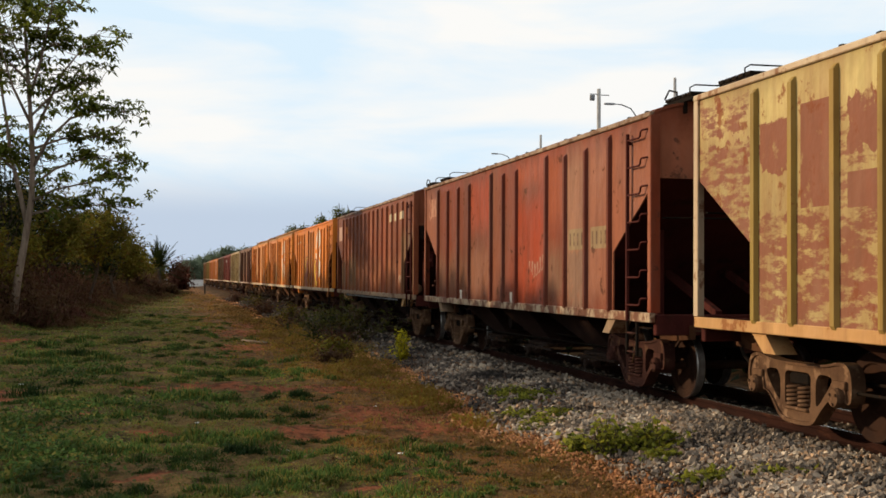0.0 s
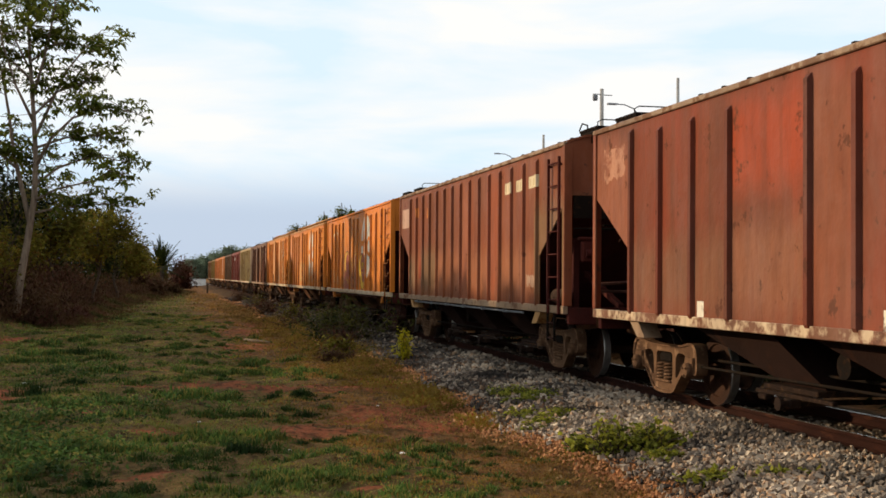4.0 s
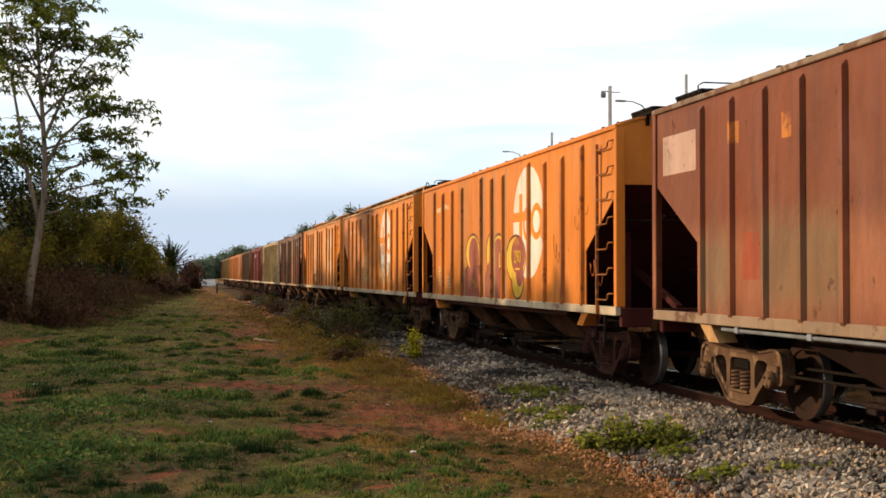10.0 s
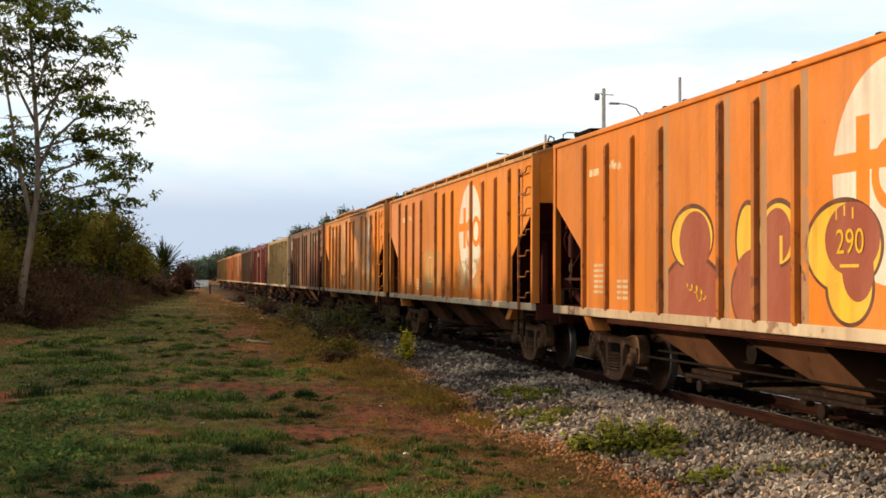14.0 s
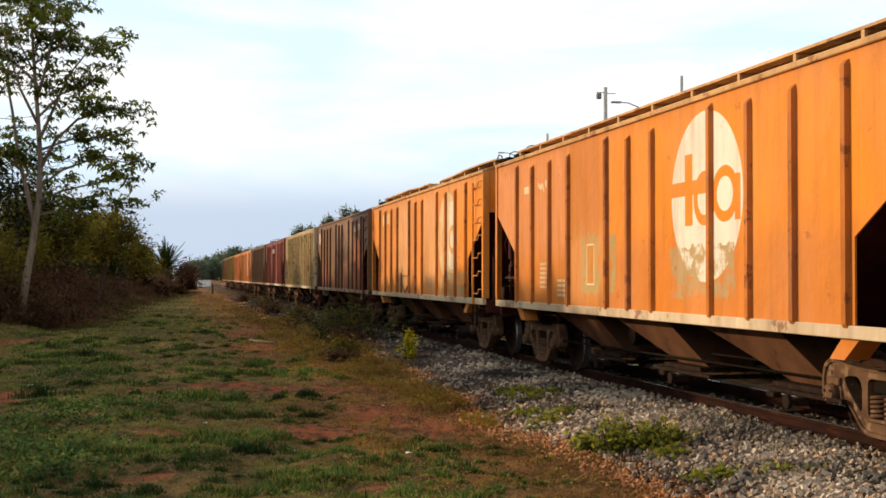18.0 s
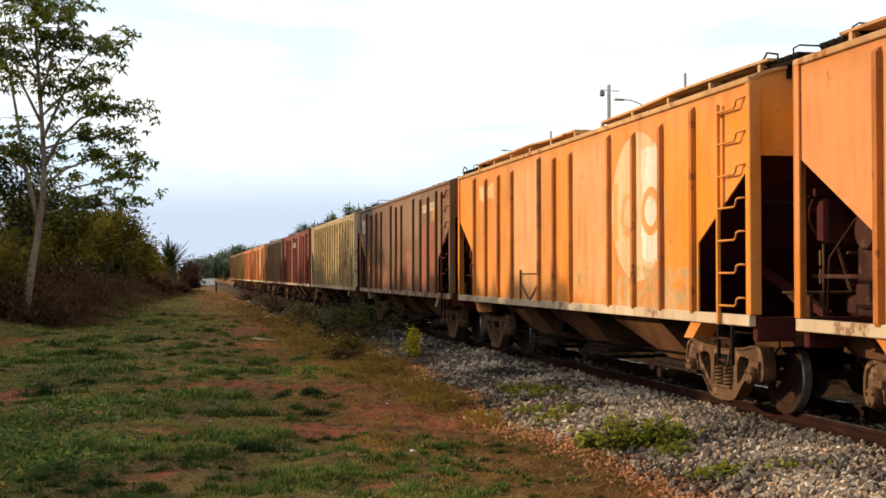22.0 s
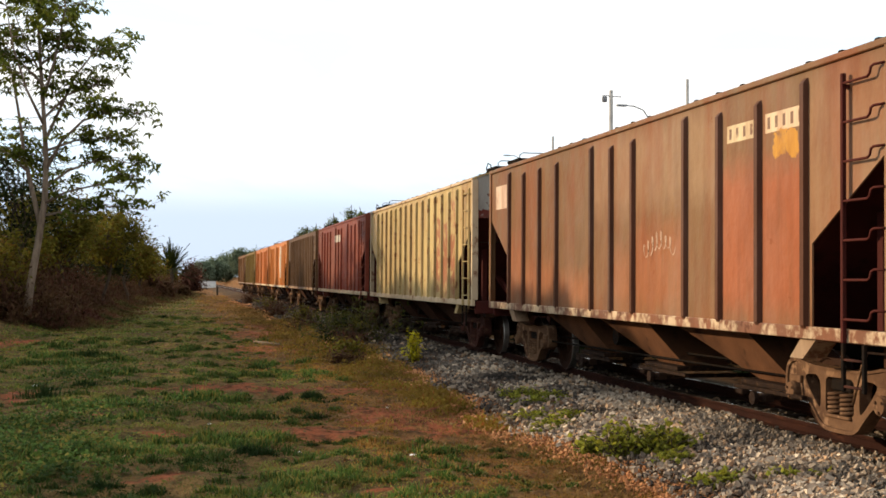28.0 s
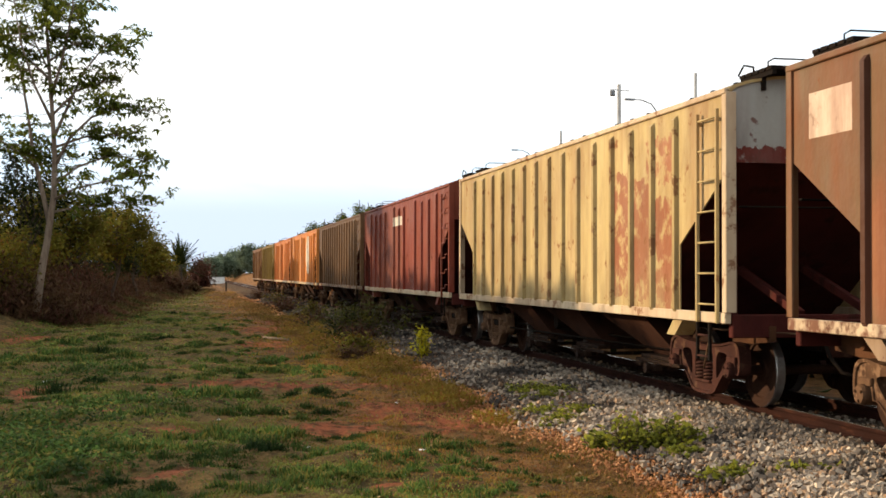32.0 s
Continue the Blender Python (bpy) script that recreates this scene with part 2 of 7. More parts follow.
def ground_material():
    m, nd, lk, bsdf = mat_base("grass_and_red_earth", 0.95)
    v = n_coord(nd, lk, (1, 0.75, 1))

    def field(name):
        at_node = nd.new("ShaderNodeAttribute")
        at_node.attribute_name = name
        return at_node.outputs["Fac"]

    green = n_mix(nd, lk, n_noise(nd, lk, v, 0.8, 6), (0.1, 0.082, 0.03), (0.26, 0.16, 0.06))
    dry = n_mix(nd, lk, n_noise(nd, lk, v, 2.3, 5), (0.36, 0.16, 0.06), (0.18, 0.085, 0.034))
    earth = n_mix(nd, lk, n_noise(nd, lk, v, 1.7, 6), (0.46, 0.14, 0.062), (0.27, 0.085, 0.04))
    col = n_mix(nd, lk, n_math(nd, lk, "MULTIPLY", field("dry"), n_noise(nd, lk, v, 1.9, 6, lo=0.22, hi=0.55), True), green, dry)
    broken = n_math(nd, lk, "ADD", field("bare"), n_math(nd, lk, "SUBTRACT", n_noise(nd, lk, v, 3.1, 7, 0.66, 0.3, 0.7), 0.5))
    mask = nd.new("ShaderNodeMapRange")
    mask.inputs["From Min"].default_value, mask.inputs["From Max"].default_value = 0.42, 0.66
    lk.new(broken, mask.inputs["Value"])
    col = n_mix(nd, lk, mask.outputs["Result"], col, earth)
    col = n_mix(nd, lk, field("bed"), col, n_mix(nd, lk, n_noise(nd, lk, v, 9.0, 4), (0.075, 0.06, 0.046), (0.03, 0.024, 0.018)))
    clod = n_noise(nd, lk, n_coord(nd, lk, (1, 0.6, 1)), 5.5, 4, 0.6, 0.47, 0.62)
    col = n_mix(nd, lk, n_math(nd, lk, "MULTIPLY", clod, 0.68), col, (0.03, 0.022, 0.01))
    fine = n_noise(nd, lk, v, 26, 5, 0.7, 0.3, 0.7)
    col = n_mix(nd, lk, n_math(nd, lk, "MULTIPLY", fine, 0.5), col, (0.012, 0.01, 0.004))
    lk.new(col, bsdf.inputs["Base Color"])
    n_bump(nd, lk, bsdf, fine, 0.9, 0.05)
    return m


M_GROUND = ground_material()


def wagon_paint(name, base, worn, rust, patch=0.58, shapes=(), streak=0.5, low=None, dust=0.35, run=0.2, chips=0.85, fade_amount=0.16):
    """Weathered wagon paint in the wagon's own space. shapes: painted areas (kind, y, z, half_y, half_z, colour, wear)."""
    m, nd, lk, bsdf = mat_base(name, 0.6, 0.0, 0.07)
    co = nd.new("ShaderNodeTexCoord")
    sep = nd.new("ShaderNodeSeparateXYZ")
    lk.new(co.outputs["Object"], sep.inputs["Vector"])
    vx = n_coord(nd, lk, (1, 1, 1))
    vs = n_coord(nd, lk, (1, 1.6, 0.16))
    worn_f = n_noise(nd, lk, n_coord(nd, lk, (1, 1.1, 0.3)), 1.5, 6, 0.6, 0.4, 0.7)
    col = n_mix(nd, lk, n_math(nd, lk, "MULTIPLY", worn_f, streak), base, worn)
    panel = n_math(nd, lk, "MULTIPLY", n_noise(nd, lk, n_coord(nd, lk, (1, 0.9, 0.12)), 1.1, 2, 0.5, 0.4, 0.62), 0.45)
    col = n_mix(nd, lk, panel, col, tuple(k * 0.72 for k in worn))
    # sheets between the ribs have aged differently
    sheet = nd.new("ShaderNodeTexWhiteNoise")
    sheet.noise_dimensions = "1D"
    lk.new(n_math(nd, lk, "FLOOR", n_math(nd, lk, "MULTIPLY", n_math(nd, lk, "ADD", sep.outputs["Y"], 0.72), 1.04)), sheet.inputs["W"])
    col = n_mix(nd, lk, n_math(nd, lk, "MULTIPLY", sheet.outputs["Value"], 0.46), col, tuple(k * 0.62 for k in worn))
    # worn paint has ragged edges
    jag = nd.new("ShaderNodeTexNoise")
    jag.inputs["Scale"].default_value, jag.inputs["Detail"].default_value, jag.inputs["Roughness"].default_value = 5.5, 5, 0.65
    lk.new(vx, jag.inputs["Vector"])
    jag_sep = nd.new("ShaderNodeSeparateXYZ")
    lk.new(jag.outputs["Color"], jag_sep.inputs["Vector"])
    rag_y = n_math(nd, lk, "ADD", sep.outputs["Y"], n_math(nd, lk, "MULTIPLY", n_math(nd, lk, "SUBTRACT", jag_sep.outputs["X"], 0.5), 0.32))
    rag_z = n_math(nd, lk, "ADD", sep.outputs["Z"], n_math(nd, lk, "MULTIPLY", n_math(nd, lk, "SUBTRACT", jag_sep.outputs["Y"], 0.5), 0.36))
    v_smear = n_coord(nd, lk, (1, 0.8, 2.6))
    for kind, cy, cz, hy, hz, colour, wear in shapes:
        ragged = (wear >= 0.38 and hy > 0.2) or kind == "panel"
        dy = n_math(nd, lk, "DIVIDE", n_math(nd, lk, "SUBTRACT", rag_y if ragged and kind != "panel" else sep.outputs["Y"], cy), hy)
        dz = n_math(nd, lk, "DIVIDE", n_math(nd, lk, "SUBTRACT", rag_z if ragged else sep.outputs["Z"], cz), hz)
        if kind == "oval":
            d = n_math(nd, lk, "ADD", n_math(nd, lk, "MULTIPLY", dy, dy), n_math(nd, lk, "MULTIPLY", dz, dz))
        elif kind == "ring":
            d = n_math(nd, lk, "ADD", n_math(nd, lk, "MULTIPLY", dy, dy), n_math(nd, lk, "MULTIPLY", dz, dz))
            d = n_math(nd, lk, "ADD", 0.4, n_math(nd, lk, "MULTIPLY", 1.9, n_math(nd, lk, "ABSOLUTE", n_math(nd, lk, "SUBTRACT", d, 0.7))))
        else:
            d = n_math(nd, lk, "MAXIMUM", n_math(nd, lk, "ABSOLUTE", dy), n_math(nd, lk, "ABSOLUTE", dz))
        if kind == "panel":
            soft_z = nd.new("ShaderNodeMapRange")
            soft_z.inputs["From Min"].default_value, soft_z.inputs["From Max"].default_value = 1.0, 1.0 - min(0.8, 0.4 / hz)
            lk.new(n_math(nd, lk, "ABSOLUTE", dz), soft_z.inputs["Value"])
            inside = n_math(nd, lk, "MULTIPLY", n_math(nd, lk, "LESS_THAN", n_math(nd, lk, "ABSOLUTE", dy), 1.0), soft_z.outputs["Result"])
        else:
            inside = n_math(nd, lk, "LESS_THAN", d, 1.0)
        if wear:
            keep = n_noise(nd, lk, v_smear if kind == "smear" else vs if kind == "panel" else vx, 4.5, 6, 0.65, wear - (0.3 if kind == "panel" else 0.08), wear + (0.1 if kind == "panel" else 0.04))
            inside = n_math(nd, lk, "MULTIPLY", inside, keep)
        col = n_mix(nd, lk, inside, col, colour)
    chip = n_noise(nd, lk, vx, 3.1, 8, 0.68, patch, patch + 0.05)
    col = n_mix(nd, lk, n_math(nd, lk, "MULTIPLY", chip, chips), col, rust)
    runs = n_noise(nd, lk, n_coord(nd, lk, (1, 1.1, 0.3)), 1.25, 7, 0.64, 0.46, 0.68)
    col = n_mix(nd, lk, n_math(nd, lk, "MULTIPLY", runs, run), col, rust)
    if low:
        band = nd.new("ShaderNodeMapRange")
        band.inputs["From Min"].default_value, band.inputs["From Max"].default_value = 1.7, 1.2
        lk.new(sep.outputs["Z"], band.inputs["Value"])
        lowf = n_math(nd, lk, "MULTIPLY", band.outputs["Result"], n_noise(nd, lk, vs, 3.0, 5, 0.6, 0.35, 0.6), True)
        col = n_mix(nd, lk, n_math(nd, lk, "MULTIPLY", lowf, 0.6), col, low)
    fade = n_math(nd, lk, "MULTIPLY", n_noise(nd, lk, n_coord(nd, lk, (1, 0.8, 0.28)), 1.7, 6, 0.62, 0.44, 0.7), fade_amount)
    col = n_mix(nd, lk, fade, col, tuple(min(0.8, k * 0.75 + 0.16) for k in worn))
    weep = n_noise(nd, lk, n_coord(nd, lk, (1, 2.6, 0.14)), 2.0, 3, 0.5, 0.52, 0.72)
    col = n_mix(nd, lk, n_math(nd, lk, "MULTIPLY", weep, 0.36), col, rust)
    grime = n_noise(nd, lk, n_coord(nd, lk, (1, 1.6, 0.45)), 2.4, 6, 0.66, 0.45, 0.75)
    col = n_mix(nd, lk, n_math(nd, lk, "MULTIPLY", grime, dust), col, tuple(k * 0.4 for k in rust))
    lk.new(col, bsdf.inputs["Base Color"])
    rg = nd.new("ShaderNodeMapRange")
    rg.inputs["To Min"].default_value, rg.inputs["To Max"].default_value = 0.5, 0.85
    lk.new(chip, rg.inputs["Value"])
    lk.new(rg.outputs["Result"], bsdf.inputs["Roughness"])
    n_bump(nd, lk, bsdf, n_noise(nd, lk, vx, 1.3, 4, 0.6, 0.3, 0.7), 0.25, 0.06)
    return m


# ---- mesh helpers ----
def link_mesh(name, mesh, material, parent=None, label=""):
    ob = new(name, mesh)
    if material and not mesh.materials:
        mesh.materials.append(material)
    if parent is not None:
        ob.parent = parent
    if label:
        ob["label"] = label
    return ob


def part(name, bm, material, parent, label=""):
    mesh = bpy.data.meshes.new(name)
    bm.to_mesh(mesh)
    bm.free()
    return link_mesh(name, mesh, material, parent, label)


def box(bm, lo, hi, bevel=0.0):
    vs = [bm.verts.new((x, y, z)) for x in (lo[0], hi[0]) for y in (lo[1], hi[1]) for z in (lo[2], hi[2])]
    fs = [bm.faces.new([vs[i] for i in q]) for q in ((0, 1, 3, 2), (4, 6, 7, 5), (0, 4, 5, 1), (2, 3, 7, 6), (0, 2, 6, 4), (1, 5, 7, 3))]
    if bevel:
        bmesh.ops.bevel(bm, geom=list({e for f in fs for e in f.edges}), offset=bevel, segments=1, affect="EDGES")


def boxed(lo, hi, bevel=0.0):
    bm = bmesh.new()
    box(bm, lo, hi, bevel)
    return bm


def prism(bm, outline, x0, x1):
    """A plate whose outline lies in the y-z plane, from x0 to x1."""
    a = [bm.verts.new((x0, y, z)) for y, z in outline]
    b = [bm.verts.new((x1, y, z)) for y, z in outline]
    n = len(outline)
    bm.faces.new(a[::-1])
    bm.faces.new(b)
    for i in range(n):
        bm.faces.new((a[i], a[(i + 1) % n], b[(i + 1) % n], b[i]))
    bmesh.ops.recalc_face_normals(bm, faces=bm.faces[:])


def beam(bm, p, q, w0, w1, x0, x1):
    """A bar in the y-z plane from p to q, w0 wide at p and w1 at q."""
    d = Vector((q[0] - p[0], q[1] - p[1])).normalized()
    n = Vector((-d.y, d.x))
    prism(bm, [(p[0] + n.x * w0 / 2, p[1] + n.y * w0 / 2), (p[0] - n.x * w0 / 2, p[1] - n.y * w0 / 2),
               (q[0] - n.x * w1 / 2, q[1] - n.y * w1 / 2), (q[0] + n.x * w1 / 2, q[1] + n.y * w1 / 2)], x0, x1)


def tube(bm, pts, r, sides=6, r_end=None):
    """A round bar along pts."""
    pts = [Vector(p) for p in pts]
    rings = []
    for i, p in enumerate(pts):
        d = (pts[min(i + 1, len(pts) - 1)] - pts[max(i - 1, 0)]).normalized()
        s = d.orthogonal().normalized() if i == 0 else (rings_s - d * rings_s.dot(d)).normalized()
        rings_s = s
        u = d.cross(s)
        rad = r if r_end is None else r + (r_end - r) * i / (len(pts) - 1)
        rings.append([bm.verts.new(p + (s * math.cos(2 * math.pi * k / sides) + u * math.sin(2 * math.pi * k / sides)) * rad) for k in range(sides)])
    for a, b in zip(rings, rings[1:]):
        for k in range(sides):
            f = bm.faces.new((a[k], a[(k + 1) % sides], b[(k + 1) % sides], b[k]))
            f.smooth = True
    bm.faces.new(rings[0][::-1])
    bm.faces.new(rings[-1])


def lathe(bm, profile, sides=24, cx=0.0, cy=0.0, cz=0.0):
    """Turns (x, radius) pairs about the x axis through (cy, cz)."""
    rings = [[bm.verts.new((cx + x, cy + r * math.cos(2 * math.pi * k / sides), cz + r * math.sin(2 * math.pi * k / sides))) for k in range(sides)]
             for x, r in profile]
    for a, b in zip(rings, rings[1:]):
        for k in range(sides):
            bm.faces.new((a[k], b[k], b[(k + 1) % sides], a[(k + 1) % sides]))
    bm.faces.new(rings[0])
    bm.faces.new(rings[-1][::-1])
    bmesh.ops.recalc_face_normals(bm, faces=bm.faces[:])


def array_mesh(name, verts, loops, sizes):
    """A mesh from arrays: verts (n, 3), loop vertex indices, polygon sizes."""
    me = bpy.data.meshes.new(name)
    verts, loops, sizes = np.asarray(verts, np.float32), np.asarray(loops, np.int32), np.asarray(sizes, np.int32)
    me.vertices.add(len(verts))
    me.vertices.foreach_set("co", verts.ravel())
    me.loops.add(len(loops))
    me.loops.foreach_set("vertex_index", loops.ravel())
    me.polygons.add(len(sizes))
    me.polygons.foreach_set("loop_start", np.concatenate([[0], np.cumsum(sizes)[:-1]]).astype(np.int32))
    me.polygons.foreach_set("loop_total", sizes)
    me.update(calc_edges=True)
    me.validate()
    me.shade_flat()
    return me


def leaf_mesh(name, centres, length, width, rng, droop=0.25, up=0.35):
    """One diamond-shaped, slightly folded leaf at each centre, turned at random."""
    n = len(centres)
    az, tilt = rng.uniform(0, 2 * np.pi, n), rng.normal(-droop, 0.5, n)
    d = np.stack([np.cos(az) * np.cos(tilt), np.sin(az) * np.cos(tilt), np.sin(tilt)], 1)
    side = np.cross(d, np.array([0, 0, 1.0]) + rng.normal(0, up, (n, 3)))
    side /= np.linalg.norm(side, axis=1, keepdims=True) + 1e-9
    nrm = np.cross(side, d)
    ln, wd = length * rng.uniform(0.6, 1.3, (n, 1)), width * rng.uniform(0.6, 1.3, (n, 1))
    v = np.stack([centres, centres + d * ln * 0.45 + side * wd * 0.5 - nrm * wd * 0.15, centres + d * ln, centres + d * ln * 0.45 - side * wd * 0.5 - nrm * wd * 0.15], 1)
    return array_mesh(name, v.reshape(-1, 3), np.arange(4 * n), np.full(n, 4))


def rosette_mesh(name, tips, per, length, width, rng):
    """Leaves that spring from each tip all round and bend down at half their length."""
    n = len(tips) * per
    root = np.repeat(tips, per, 0)
    az = np.tile(np.arange(per) * 2 * np.pi / per, len(tips)) + np.repeat(rng.uniform(0, 6.28, len(tips)), per) + rng.normal(0, 0.3, n)
    out = np.stack([np.cos(az), np.sin(az), np.zeros(n)], 1)
    side = np.stack([-np.sin(az), np.cos(az), rng.normal(0, 0.35, n)], 1)
    ln, wd = length * rng.uniform(0.55, 1.2, (n, 1)), width * rng.uniform(0.7, 1.2, (n, 1))
    up = np.array([0, 0, 1.0])
    mid = root + out * ln * 0.45 + up * ln * rng.normal(0.12, 0.16, (n, 1))
    tip = mid + out * ln * 0.36 - up * ln * rng.uniform(0.15, 0.6, (n, 1))
    v = np.stack([root, mid - side * wd * 0.5, mid + side * wd * 0.5, tip], 1)
    base = np.arange(n)[:, None] * 4
    loops = np.concatenate([base + np.array([[0, 2, 1]]), base + np.array([[1, 2, 3]])], 1)
    return array_mesh(name, v.reshape(-1, 3), loops.ravel(), np.full(2 * n, 3))


def blade_mesh(name, roots, height, width, rng, lean=0.5):
    """Grass blades: a bent two-piece strip at each root."""
    n = len(roots)
    az = rng.uniform(0, 2 * np.pi, n)
    side = np.stack([np.cos(az), np.sin(az), np.zeros(n)], 1)
    fwd = np.stack([-np.sin(az), np.cos(az), np.zeros(n)], 1) * np.abs(rng.normal(0, lean, (n, 1)))
    h = np.asarray(height).reshape(-1, 1) * rng.uniform(0.5, 1.3, (n, 1))
    w = width * rng.uniform(0.6, 1.4, (n, 1))
    up = np.array([0, 0, 1.0])
    mid, tip = roots + up * h * 0.55 + fwd * h * 0.35, roots + up * h * 0.9 + fwd * h
    v = np.stack([roots - side * w, roots + side * w, mid + side * w * 0.7, mid - side * w * 0.7, tip], 1)
    base = np.arange(n)[:, None] * 5
    loops = np.concatenate([base + np.array([[0, 1, 2, 3]]), base + np.array([[3, 2, 4]])], 1)
    return array_mesh(name, v.reshape(-1, 3), loops.ravel(), np.tile([4, 3], n))


# ---- ground, line and ballast ----
TRACK_X, RAIL_NEAR, RAIL_FAR = 7.30, 6.768, 7.832


def smooth(a, b, v):
    k = np.clip((v - a) / (b - a), 0, 1)
    return k * k * (3 - 2 * k)


def ground_z(x, y):
    """Height of the ground: a field, a low bank beside it, the raised formation of the line."""
    x, y = np.asarray(x, float), np.asarray(y, float)
    z = -0.34 + 0.035 * np.sin(x * 1.3 + y * 0.21) * np.cos(y * 0.37 - x * 0.4) + 0.02 * np.sin(x * 3.1 + 1.7 * np.sin(y * 1.1))
    edge = 4.35 + 0.25 * np.sin(y * 0.31) + 0.12 * np.sin(y * 1.13)
    lump = np.sin(x * 4.1 + 2.2 * np.sin(y * 1.3)) * np.sin(y * 3.3 + 2.0 * np.sin(x * 1.7)) + 0.6 * np.sin(x * 8.7 + 2.5 * np.sin(y * 3.1)) * np.sin(y * 7.3 + 2.1 * np.sin(x * 3.9))
    z = z + 0.03 * lump * (1 - smooth(edge - 0.6, edge + 0.2, x))
    z = z + 0.13 * smooth(edge - 0.9, 6.2, x) * (x < 8.4) + 0.13 * (1 - smooth(8.4, 10.5, x)) * (x >= 8.4)
    foot = -4.0 - 3.0 * (1 - smooth(25, 45, y)) + 0.075 * np.clip(y - 75, 0, 60)
    z = z + 1.1 * smooth(0, 4.5, foot - x) * smooth(10, 30, y)
    return z + 2.0 * smooth(10.0, 13.5, x)


BARE_SPOTS = ((0.7, 21.6, 1.0, 0.7), (1.95, 20.9, 1.0, 0.75), (-0.6, 21.6, 0.5, 0.5), (-2.5, 20.7, 0.45, 1.6), (-4.6, 36.5, 0.9, 2.6), (3.4, 48.0, 1.2, 3.5), (2.4, 42.0, 1.3, 3.0),
              (-0.25, 15.5, 0.55, 0.28), (0.3, 15.2, 0.5, 0.22), (3.0, 17.2, 0.9, 1.3), (3.5, 15.6, 0.6, 1.2), (2.9, 20.3, 0.9, 0.9), (1.7, 15.3, 0.6, 0.7), (1.7, 10.9, 0.45, 0.2),
              (-1.1, 17.6, 0.5, 0.35), (2.0, 33.5, 1.2, 2.0), (-0.2, 12.0, 0.5, 0.3))


def bareness(x, y):
    """0 where grass stands, 1 on bare red earth."""
    x, y = np.asarray(x, float), np.asarray(y, float)
    b = np.zeros_like(x)
    for cx, cy, rx, ry in BARE_SPOTS:
        b = np.maximum(b, np.exp(-((x - cx) / rx) ** 2 - ((y - cy) / ry) ** 2))
    wob = 0.5 + 0.25 * np.sin(x * 1.1 + 2.0 * np.sin(y * 0.33)) + 0.25 * np.sin(y * 0.83 + 1.7 * np.sin(x * 0.9))
    return np.clip(0.75 * b + 0.35 * wob ** 3, 0, 1)


def dryness(x, y):
    """The grass dries out towards the ballast and further up the line."""
    x, y = np.asarray(x, float), np.asarray(y, float)
    return np.clip(0.15 + smooth(0.6, 4.0, x + 0.5 * np.sin(y * 0.5)) * 0.85 + 0.3 * smooth(30, 70, y) * smooth(-1.0, 3.0, x), 0, 1)


def bed(x, y):
    """1 under the ballast."""
    edge = 4.35 + 0.25 * np.sin(y * 0.31) + 0.12 * np.sin(y * 1.13)
    return smooth(edge - 0.1, edge + 0.6, x) * (1 - smooth(9.0, 9.8, x)) * (1 - 0.4 * smooth(45, 75, y))


def ground_sheet():
    xs = np.unique(np.concatenate([np.linspace(-2000, -60, 12), np.linspace(-60, -12, 20), np.linspace(-12, -6, 20), np.linspace(-6, 5, 140), np.linspace(5, 12, 30), np.linspace(12, 60, 16), np.linspace(60, 2000, 12)]))
    ys = np.unique(np.concatenate([np.linspace(-1500, -30, 10), np.linspace(-30, 5, 20), np.linspace(5, 9, 12), np.linspace(9, 30, 230), np.linspace(30, 45, 60), np.linspace(45, 160, 90), np.linspace(160, 600, 24), np.linspace(600, 4000, 14)]))
    gx, gy = np.meshgrid(xs, ys)
    v = np.stack([gx.ravel(), gy.ravel(), ground_z(gx, gy).ravel()], 1)
    i = (np.arange(len(ys) - 1)[:, None] * len(xs) + np.arange(len(xs) - 1)[None, :]).ravel()
    quads = np.stack([i, i + 1, i + 1 + len(xs), i + len(xs)], 1)
    me = array_mesh("ground", v, quads.ravel(), np.full(len(quads), 4))
    me.shade_smooth()
    for key, fn in (("bare", bareness), ("dry", dryness), ("bed", bed)):
        me.attributes.new(key, "FLOAT", "POINT").data.foreach_set("value", fn(v[:, 0], v[:, 1]).astype(np.float32))
    ob = link_mesh("ground", me, M_GROUND)
    tagged(ob, "patchy green and dry grass over red earth beside the line", "ground", kind="structure")


ground_sheet()


